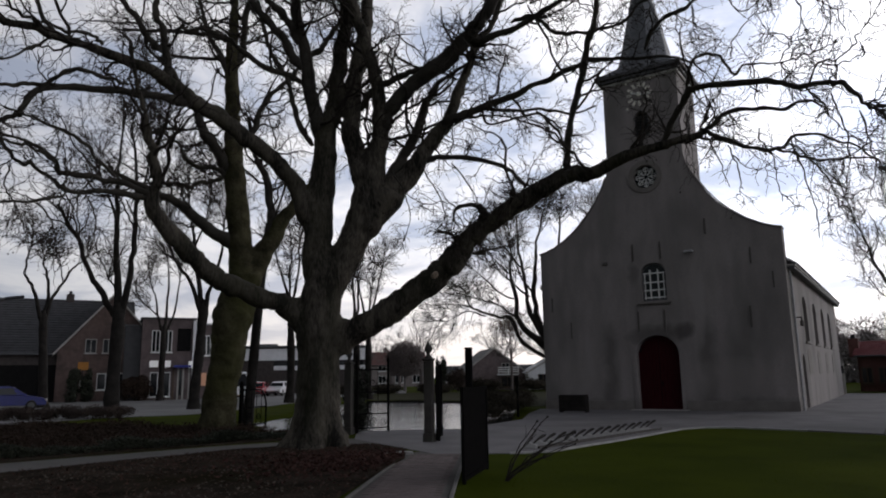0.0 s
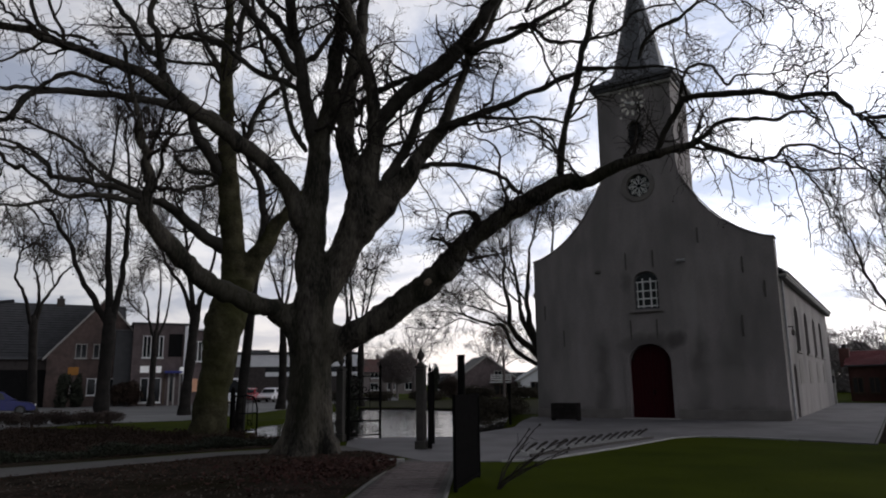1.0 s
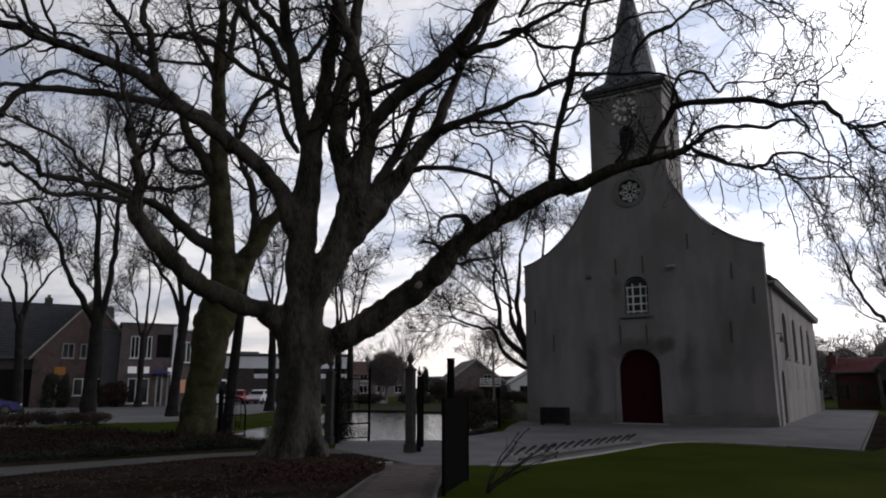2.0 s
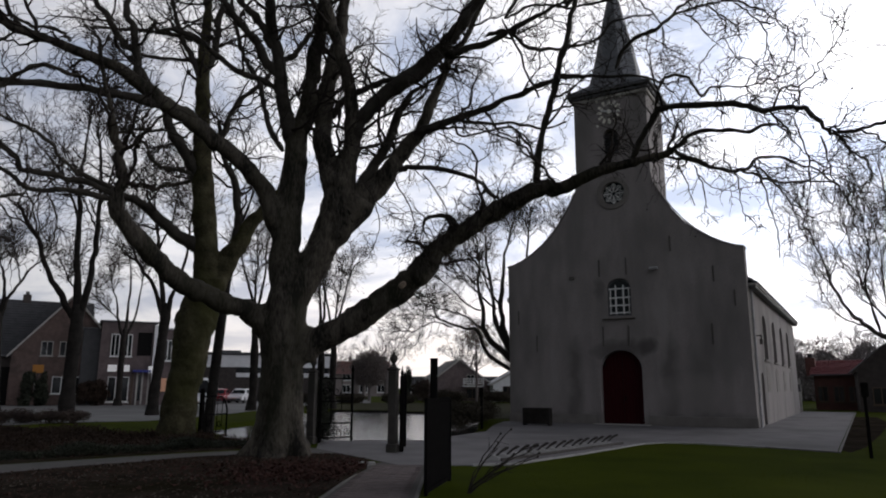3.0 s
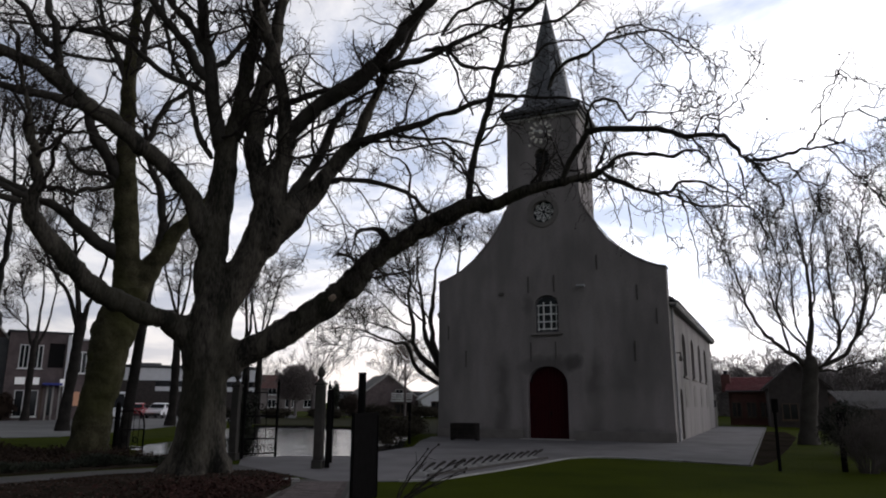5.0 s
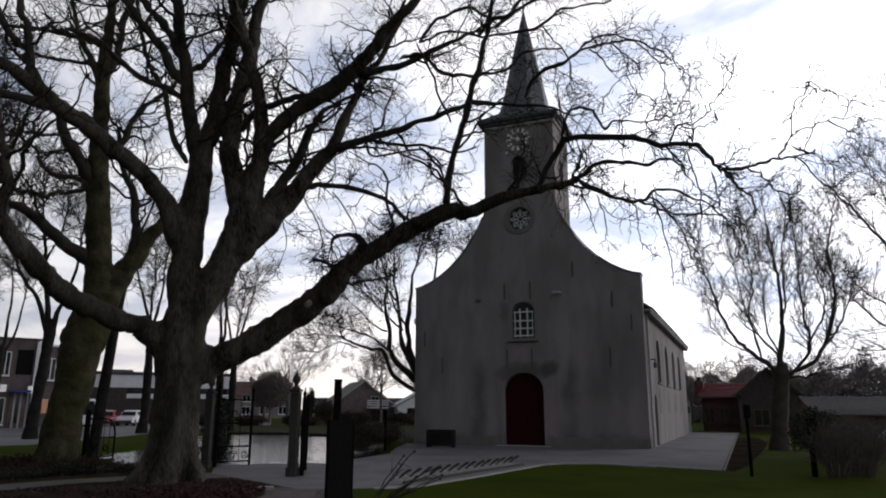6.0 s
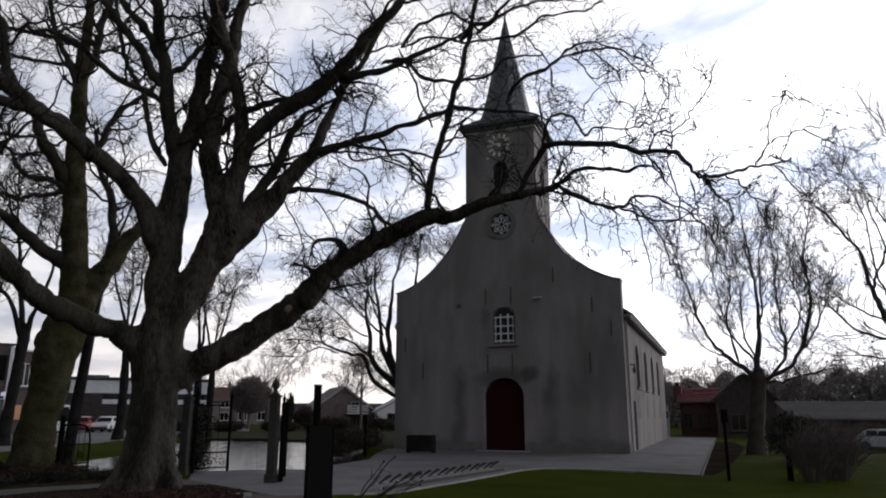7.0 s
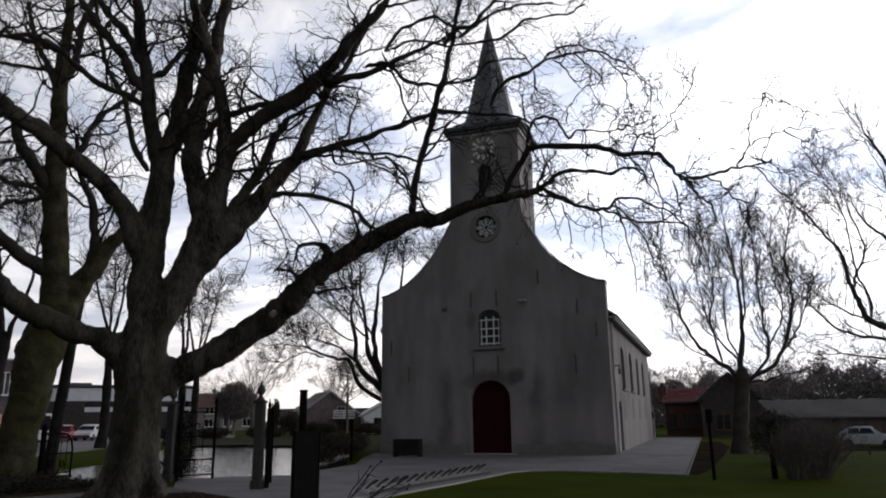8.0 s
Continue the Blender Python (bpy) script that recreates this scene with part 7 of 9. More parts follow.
def limbed_tree(label, rows, seed, bark, twig, dense, fine, rise, rtw, zig=0.12, group="", angle=(25, 60), slim=1.0):
    """A bare tree with its own main limbs (rows as for the old trees) and a crown of finer growth on them."""
    rng = np.random.default_rng(seed)
    x0, y0 = rows[0][1][0][:2]
    tree = thing("street_tree" if group else "tree", label, "tree", pose(x0, y0, 0), group)
    crown = []
    tall = max(r[2] for _, ctrl in rows for r in ctrl)
    for kind, ctrl in rows:
        n = 6 * len(ctrl)
        p = smooth_line(ctrl, n)
        pts, rad = p[:, :3] - [x0, y0, 0], p[:, 3].copy()
        t = np.linspace(0, 1, n)
        if kind == "limb":
            for many, amount in ((1, 0.05), (3, 0.03)):
                pts += np.stack([np.interp(t, np.linspace(0, 1, len(ctrl) * many), rng.standard_normal(len(ctrl) * many)) for _ in range(3)], 1) * amount
            rad[:3] *= np.linspace(0.7, 1.0, 3)
        rad *= 1 + 0.06 * np.interp(t, np.linspace(0, 1, len(ctrl) * 3), rng.standard_normal(len(ctrl) * 3))
        part(kind, tubes([(pts[None], rad[None])], 12 if kind == "trunk" else 7, kind, M[bark], 0.03, rng), None, tree)
        if kind == "limb":
            i = min(int(np.argmax(rad < 0.075)), n - 6) if (rad < 0.075).any() else n // 2      # the stout part stays bare
            full = dense * (slim if rad.max() < 0.1 else 1.0)             # how closely this limb is twigged
            crown.append((pts[i:], rad[i:], full * np.linalg.norm(np.diff(pts[i:], axis=0), axis=1).sum()))
    l1, l2, l3 = [], [], []
    s = tall / 14
    for pts, rad, many in crown:
        a = shoots(pts[None], rad[None], max(3, int(1.25 * many)), rng, 9, 0.18, 1.0, (0.9 * s, 2.6 * s), angle, 0.5, 0.10, rise, 2.2 * rtw, 0.06, zig=zig)
        l1.append(a)
        l2.append(shoots(*a, 7, rng, 6, 0.15, 1.0, (0.5 * s, 1.4 * s), (20, 58), 0.6, 0.14, rise * 0.7, 1.4 * rtw, 0.03, zig=zig))
        l2.append(shoots(pts[None], rad[None], max(2, int(many)), rng, 6, 0.3, 1.0, (0.4 * s, 1.2 * s), angle, 0.3, 0.14, rise, 1.3 * rtw, 0.02, zig=zig))
    for b in l2:
        l3.append(shoots(*b, fine, rng, 4, 0.2, 1.0, (0.25 * s, 0.75 * s), (20, 55), 0.7, 0.18, rise * 0.4, rtw, 0.015, taper=0.6, zig=zig))
    tagged(part("side_growth", tubes(l1, 5, "side_growth", M[twig]), None, tree), kind="stuff")
    tagged(part("twig_growth", tubes(l2 + l3, 3, "twig_growth", M[twig]), None, tree), kind="stuff")
    return tree


# trees along the street
STREET_TREES = "street trees"
limbed_tree("tall bare street tree with a cut side limb", VERGE_TREE, 21, "dark_bark", "twig", 2.6, 4, 0.06, 0.011, group=STREET_TREES)
limbed_tree("bare street tree with splayed upright limbs", SPLAY_TREE, 22, "dark_bark", "twig", 3.4, 4, 0.06, 0.011, group=STREET_TREES)
limbed_tree("slim bare street tree before the shops", SLIM_TREE, 23, "dark_bark", "twig", 3.4, 4, 0.06, 0.014, group=STREET_TREES)
limbed_tree("forked bare street tree before the brick house", FORK_TREE, 24, "dark_bark", "twig", 3.4, 4, 0.06, 0.013, group=STREET_TREES)
far_verge = limbed_tree("bare street tree on the verge beyond the pond", FAR_VERGE_TREE, 25, "dark_bark", "twig", 2.8, 4, 0.04, 0.013, group=STREET_TREES)
for x, y, k, r in ((-32.4, 38.1, 0.85, 40), (-35.5, 43.3, 0.9, 250)):
    copy_thing(far_verge, pose(x, y, 0, 0, 0, r)).scale = (k, k, k)
bare_tree("tree", "slender dark bare tree beside the pond", pose(-19.45, 17.11, 0, 0, 3.2, 33), 11, 0.17, 5.6, 4, 26, 25, bark="dark_bark", fine=0.7)
limbed_tree("bare spreading tree standing on the lawn", LAWN_TREE, 31, "lawn_bark", "lawn_twig", 2.9, 4, 0.10, 0.0065, 0.08, angle=(18, 48))
limbed_tree("bare tree with long leaning limbs at the lawn edge", EDGE_TREE, 33, "lawn_bark", "lawn_twig", 2.0, 4, 0.05, 0.0065, 0.12)
limbed_tree("bare many-limbed tree behind the church corner", CORNER_TREE, 41, "limb_bark", "twig", 5.4, 4, 0.05, 0.009, 0.18, angle=(25, 70), slim=0.5)
far_tree = bare_tree("far_tree", "bare tree beyond the houses, paled for haze", pose(-52, 74, 0), 12, 0.3, 3, 7, 30, 51, "far_hazed_twig", "far_hazed_twig", 0.65, "far trees", 0.07, 0.015)
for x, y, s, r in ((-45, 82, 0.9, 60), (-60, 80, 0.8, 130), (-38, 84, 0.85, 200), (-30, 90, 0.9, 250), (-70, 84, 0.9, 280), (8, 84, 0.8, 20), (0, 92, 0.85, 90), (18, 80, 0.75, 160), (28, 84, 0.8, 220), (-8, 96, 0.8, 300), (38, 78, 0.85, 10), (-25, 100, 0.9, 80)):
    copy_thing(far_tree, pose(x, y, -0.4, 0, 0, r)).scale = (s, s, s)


def burl(tree, at, r, seed):
    """A swollen knot on the trunk."""
    bm = bmesh.new()
    bmesh.ops.create_icosphere(bm, subdivisions=3, radius=r)
    for v in bm.verts:
        v.co *= 1 + 0.22 * noise.noise(v.co * (2.2 / r) + Vector((seed, 0, 0)))
        v.co.z *= 1.25
    part("burl", bm, M["moss_bark"], tree, "swollen mossy knot", smooth=True, m=Matrix.Translation(Vector(at) - Vector((-18.3, 14.5, 0))))


burl(mossy, (-17.98, 14.78, 3.60), 0.40, 398)
burl(mossy, (-18.02, 14.72, 2.91), 0.34, 388)

dome_tree = bare_tree("far_tree", "dense round-crowned bare tree beyond the pond", pose(-51.1, 69.2, 0), 5.9, 0.16, 1.6, 14, 62, 61, "far_hazed_twig", "far_hazed_twig", 0.6, "far trees", 0.05, 0.018)
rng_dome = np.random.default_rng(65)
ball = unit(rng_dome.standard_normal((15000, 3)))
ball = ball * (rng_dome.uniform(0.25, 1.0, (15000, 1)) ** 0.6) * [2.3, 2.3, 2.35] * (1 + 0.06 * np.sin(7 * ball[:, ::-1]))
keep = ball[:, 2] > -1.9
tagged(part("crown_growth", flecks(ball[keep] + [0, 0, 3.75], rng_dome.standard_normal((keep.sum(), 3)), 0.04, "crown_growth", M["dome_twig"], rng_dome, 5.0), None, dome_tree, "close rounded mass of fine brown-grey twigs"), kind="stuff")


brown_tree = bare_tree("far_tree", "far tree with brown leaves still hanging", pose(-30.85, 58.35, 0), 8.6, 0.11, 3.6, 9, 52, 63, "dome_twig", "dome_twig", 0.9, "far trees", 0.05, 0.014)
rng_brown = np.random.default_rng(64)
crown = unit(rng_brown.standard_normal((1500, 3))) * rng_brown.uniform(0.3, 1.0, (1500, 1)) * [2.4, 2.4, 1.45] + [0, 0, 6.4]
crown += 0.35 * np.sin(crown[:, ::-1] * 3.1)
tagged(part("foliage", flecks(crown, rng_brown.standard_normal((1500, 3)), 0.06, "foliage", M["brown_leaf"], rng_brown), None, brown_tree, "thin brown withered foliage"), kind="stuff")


def torn_wood(tree, base, at, r):
    """A pale scar where a branch has broken off, with a raised rim of bark."""
    bm = bmesh.new()
    bmesh.ops.create_icosphere(bm, subdivisions=3, radius=r)
    for v in bm.verts:
        v.co.x *= 1.5
        v.co *= 1 + 0.35 * noise.noise(v.co * (2.5 / r))
    part("branch_scar", bm, M["torn_wood"], tree, "pale torn wood where a branch broke off", smooth=True, m=Matrix.Translation(Vector(at) - Vector(base)) @ Matrix.Rotation(radians(-40), 4, "Y"))


torn_wood(plane, (-11.98, 12.68, 0), (-9.06, 13.47, 3.96), 0.07)

# ---------------------------------------------------------------- houses
def far_window(parent, x, z, w, h, y=0.0, bars=1, frame="white_paint", name="window", label=""):
    """A window set in a front wall that lies in the x-z plane at y, facing -y."""
    win = part(name, holed_wall([(x - w / 2, z), (x + w / 2, z), (x + w / 2, z + h), (x - w / 2, z + h)], [[(x - w / 2 + 0.07, z + 0.07), (x + w / 2 - 0.07, z + 0.07), (x + w / 2 - 0.07, z + h - 0.07), (x - w / 2 + 0.07, z + h - 0.07)]], 0.1),
               M[frame], parent, label, m=Matrix.Translation((0, y - 0.06, 0)))
    part("pane", a_box(x - w / 2 + 0.07, x + w / 2 - 0.07, 0.05, 0.058, z + 0.07, z + h - 0.07), M["glass"], win)
    for k in range(bars):
        bx = x - w / 2 + w * (k + 1) / (bars + 1)
        part("mullion", a_box(bx - 0.035, bx + 0.035, 0.0, 0.048, z + 0.07, z + h - 0.07), M[frame], win)
    part("sill", a_box(x - w / 2 - 0.08, x + w / 2 + 0.08, -0.1, 0.0, z - 0.08, z), M[frame], win)
    return win


def house(name, label, m, w, d, eave, ridge, wall, roof, gable_front=True, chimney=None, courses=16, trim="stone"):
    """A gabled house: front wall in the x-z plane facing -y, x from -w/2 to w/2."""
    h = thing(name, label, "house", m)
    t = 0.25
    o = 0.35
    if gable_front:
        pent = [(-w / 2, -0.3), (w / 2, -0.3), (w / 2, eave), (0, ridge), (-w / 2, eave)]
        front = part("front_wall", holed_wall(pent, [], t), M[wall], h)
        part("back_wall", holed_wall(pent, [], t), M[wall], h, m=Matrix.Translation((0, d - t, 0)))
        for s in (-1, 1):
            part("side_wall", a_box(min(s * w / 2, s * (w / 2 - t)), max(s * w / 2, s * (w / 2 - t)), t, d - t, -0.3, eave), M[wall], h)
            k = (ridge - eave) / (w / 2)
            part("roof", stepped_slope((0, -0.2, ridge + 0.05), (s * (w / 2 + o), -0.2, eave - k * o + 0.05), (0, d + 0.4, 0), (s * (ridge - eave), 0, w / 2), courses), M[roof], h)
            sec = [(0, ridge + 0.10), (s * (w / 2 + o), eave - k * o + 0.10), (s * (w / 2 + o), eave - k * o - 0.14), (0, ridge - 0.14)]
            part("bargeboard", prism(sec, -0.26, -0.205), M[trim], h)
    else:
        front = part("front_wall", a_box(-w / 2, w / 2, 0, t, -0.3, eave), M[wall], h)
        part("back_wall", a_box(-w / 2, w / 2, d - t, d, -0.3, eave), M[wall], h)
        pent = [(0, -0.3), (d, -0.3), (d, eave), (d / 2, ridge), (0, eave)]
        for x in (-w / 2, w / 2 - t):
            bm = prism(pent, 0, t)
            part("gable_wall", bm, M[wall], h, m=Matrix.Translation((x + t, 0.0, 0)) @ Matrix.Rotation(math.pi / 2, 4, "Z"))
        k = (ridge - eave) / (d / 2)
        for s in (-1, 1):
            e = d / 2 + s * (d / 2 + o)
            part("roof", stepped_slope((-w / 2 - 0.25, d / 2, ridge + 0.05), (-w / 2 - 0.25, e, eave - k * o + 0.05), (w + 0.5, 0, 0), (0, s * (ridge - eave), d / 2), courses), M[roof], h)
        part("gutter", a_box(-w / 2 - 0.2, w / 2 + 0.2, -o - 0.12, -o + 0.02, eave - k * o - 0.05, eave - k * o + 0.08, bevel=0.02), M["lead"], h)
    if chimney:
        cx, cy, cz = chimney
        ch = part("chimney", a_box(cx - 0.35, cx + 0.35, cy - 0.3, cy + 0.3, ridge - 1.2, cz, bevel=0.02), M[wall], h)
        part("chimney_pot", a_box(cx - 0.15, cx + 0.15, cy - 0.12, cy + 0.12, cz, cz + 0.3), M["dark_panel"], ch)
    return h, front


# brick house with a dark roof, its gable turned to the square
TURN = 58.5
h, f = house("house", "brown brick house with a dark tiled roof and white windows", pose(-61.3, 37.6, 0, 0, 0, 60), 8.8, 11, 4.6, 9.8, "brick", "grey_tile", courses=22)
for x in (-1.75, -0.3):
    far_window(f, x, 4.3, 0.95, 1.3, frame="stone")
far_window(f, 0.0, 1.0, 2.2, 1.5, bars=2)
part("door", a_box(2.4, 3.4, -0.03, 0.0, 0, 2.2), M["dark_panel"], f)
h, f = house("house", "brown brick wing with a long dark tiled roof", pose(-64.5, 34.1, 0, 0, 0, 61.5), 13.0, 10, 4.6, 9.7, "dark_brick", "grey_tile", gable_front=False, chimney=(0.9, 5, 10.3), courses=22)
part("shop_front", a_box(-5.6, 4.2, -0.06, 0.0, 0, 3.3), M["shop_black"], f, "dark panelled shop front")
h, f = house("house", "brown brick house with pale stone window frames", pose(-67.4, 26.0, 0, 0, 0, 66), 6.5, 9, 5.4, 7.6, "brick", "grey_tile")
for x, z in ((2.3, 3.6), (2.3, 1.0), (0.2, 3.6), (0.2, 1.0)):
    far_window(f, x, z, 1.1, 1.6)


def flat_block():
    """Two-storey flat-roofed shops with flats above."""
    b = thing("shop_building", "two-storey brown brick shops with a flat roof and white windows", "building", pose(-57.52, 39.64, 0, 0, 0, TURN))
    w1 = part("front_wall", a_box(-1.3, 3.1, 0, 0.3, -0.3, 7.35, bevel=0.01), M["block_brick"], b)
    w2 = part("front_wall", a_box(3.4, 7.2, 0.5, 0.8, -0.3, 6.9), M["block_brick"], b)
    part("side_wall", a_box(6.9, 7.2, 0.8, 9, -0.3, 6.9), M["block_brick"], b)
    part("front_wall", a_box(-2.7, -1.3, 0.6, 0.9, -0.3, 6.7), M["panel_dim"], b, "recessed grey wall")
    part("side_wall", a_box(-2.7, -2.4, 0.9, 9, -0.3, 6.7), M["panel_dim"], b)
    part("side_wall", a_box(-1.3, -1.0, 0.3, 9, -0.3, 7.0), M["block_brick"], b)
    part("side_wall", a_box(3.1, 3.4, -0.25, 9, -0.3, 7.2), M["panel_grey"], b, "pale upright pier")
    part("back_wall", a_box(-2.7, 7.2, 9, 9.3, -0.3, 6.4), M["block_brick"], b)
    part("roof", a_box(-1.45, 3.45, -0.15, 9.2, 7.35, 7.5, bevel=0.02), M["lead"], b)
    part("roof", a_box(3.46, 7.4, 0.3, 9.2, 6.9, 7.06, bevel=0.02), M["panel_grey"], b)
    part("roof", a_box(-2.85, -1.46, 0.45, 9.2, 6.7, 6.84, bevel=0.02), M["lead"], b)
    for x in (-0.1, 0.95):
        far_window(w1, x, 4.3, 0.72, 2.0)
        part("shop_sign", a_box(x - 0.45, x + 0.3, -0.12, 0.0, 2.95, 3.55, bevel=0.02), M["lit_sign"], w1, "plain lit white sign board")
        far_window(w1, x, 0.3, 0.7, 2.2, bars=0)
    # no real opening: the balcony's shade is a black sheet on the wall
    part("recess_shade", a_box(1.75, 2.95, -0.04, 0.0, 4.4, 6.5), M["shop_black"], w1, "flat black panel standing for the shade in a balcony recess")
    part("awning", a_box(1.5, 3.0, -0.9, 0.0, 2.9, 3.1, bevel=0.03), M["blue_sign"], w1, "dark blue shop awning")
    for x in (1.55, 1.95, 2.4, 2.9):
        part("shop_pillar", a_box(x - 0.07, x + 0.07, -0.08, 0.0, 0, 2.9), M["stone" if x > 1.6 else "wood"], w1)
    part("shop_window", a_box(2.05, 2.3, -0.02, 0.0, 0.4, 2.7), M["glass"], w1)
    far_window(w2, 4.4, 4.0, 0.8, 1.9, y=0.5)
    far_window(w2, 5.9, 4.0, 0.8, 1.9, y=0.5)
    part("shop_window", a_box(3.85, 4.5, 0.35, 0.5, 1.2, 2.4, bevel=0.02), M["lit_window"], w2, "shop window with warm lamplight")
    part("round_sign", a_box(2.75, 3.3, -0.75, -0.65, 2.85, 3.45, bevel=0.12), M["lit_sign"], w2, "round lit white projecting sign")


flat_block()


def low_block():
    b = thing("low_building", "low flat-roofed building with pale horizontal cladding bands", "building", pose(-61.5, 60.5, 0, 0, 0, 46))
    w = part("front_wall", a_box(-9, 9, 0, 0.3, -0.3, 5.4), M["dark_brick"], b)
    part("cladding_band", a_box(-9.1, 9.1, -0.08, 0.0, 3.9, 5.3, bevel=0.02), M["panel_grey"], w)
    part("cladding_band", a_box(-2, 9.1, -0.09, 0.0, 2.75, 3.25, bevel=0.02), M["panel_grey"], w)
    part("window_band", a_box(-2, 8.6, -0.05, 0.0, 3.28, 3.86), M["glass"], w)
    part("panel", a_box(1.2, 7.2, -0.11, -0.081, 4.45, 5.1, bevel=0.01), M["white_paint"], w, "white cladding panel")
    part("window_band", a_box(-7.5, -6.0, -0.11, -0.081, 4.2, 5.0), M["glass"], w)
    part("roof", a_box(-9.4, 9.4, -0.4, 12, 5.4, 5.62, bevel=0.03), M["lead"], b)
    part("roof_box", a_box(-4, -1.6, 3, 5, 5.62, 6.0, bevel=0.03), M["lead"], b)
    for x in (-9, 8.7):
        part("side_wall", a_box(x, x + 0.3, 0.3, 11.6, -0.3, 5.4), M["dark_brick"], b)


low_block()
# houses beyond the pond
h, f = house("house", "dark gabled house with a white balcony", pose(-42.3, 75.6, 0, 0, 0, 40), 7.6, 10, 2.2, 5.0, "block_brick", "light_tile")
bal = part("balcony", a_box(0.3, 2.8, -1.0, -0.02, 1.75, 1.87), M["white_paint"], f)
for z in (2.1, 2.35, 2.6):
    part("rail", a_box(0.3, 2.8, -1.0, -0.94, z, z + 0.1), M["white_paint"], bal)
for x in (0.3, 1.5, 2.74):
    part("post", a_box(x, x + 0.06, -1.0, -0.94, 1.87, 2.75), M["white_paint"], bal)
far_window(f, 1.6, 0.3, 1.6, 1.2, frame="wood")
far_window(f, 1.4, 2.0, 1.0, 1.2, frame="stone")
h, f = house("house", "small pale house with a light roof", pose(-34.6, 76.5, 0, 0, 0, 32), 6.5, 8, 2.1, 3.9, "panel_grey", "panel_grey", gable_front=True)
for x in (-1.5, 1.5):
    far_window(f, x, 0.6, 1.2, 1.2, frame="wood")
for i in range(3):
    h, f = house("terraced_house", "terraced brick house with a dull red roof", pose(-90.0 + 6.5 * i * 0.8, 101 + 6.5 * i * 0.6, 0, 0, 0, 38), 6.5, 8, 4.2, 6.6, "pale_brick", "orange_tile", gable_front=False, chimney=(2.2, 4, 7.4))
    for x in (-1.7, 1.6):
        far_window(f, x, 2.9, 1.5, 1.1)
        far_window(f, x, 0.7, 1.5, 1.4)
for i in range(4):
    h, f = house("terraced_house", "terraced brick house with a grey roof", pose(-72 + 6.3 * i, 114 + 3.0 * i, 0, 0, 0, 28), 6.5, 8, 2.4, 3.7, "pale_brick", "grey_tile", gable_front=False)
    for x in (-1.7, 1.6):
        far_window(f, x, 0.7, 1.5, 1.2)
# red-roofed house and long barn beyond the lawn
h, f = house("house", "red brick house with a dull red tiled roof", pose(-1.65, 62.5, -0.1, 0, 0, -3), 3.3, 6, 2.85, 3.9, "red_brick", "red_tile", gable_front=False, chimney=(-1.95, 1.6, 4.15))
for x in (-1.1, 0.0, 1.0):
    far_window(f, x, 0.7, 0.75, 1.2, bars=1, frame="wood")
h, f = house("house", "brown brick house with a dark hipped gable", pose(1.65, 58.5, -0.3, 0, 0, 4), 3.9, 3.4, 3.3, 5.0, "dark_brick", "dark_tile", trim="dark_brick")
far_window(f, -0.6, 0.8, 1.1, 1.2, frame="wood")
h, f = house("barn", "long low barn with a grey roof", pose(15.2, 60.5, -0.75, 0, 0, 8), 21, 9, 2.15, 3.35, "brick", "pale_tile", gable_front=False)
for x in (-8, -5, -1.5, 2, 5.5):
    far_window(f, x, 0.7, 1.3, 0.9, frame="wood")


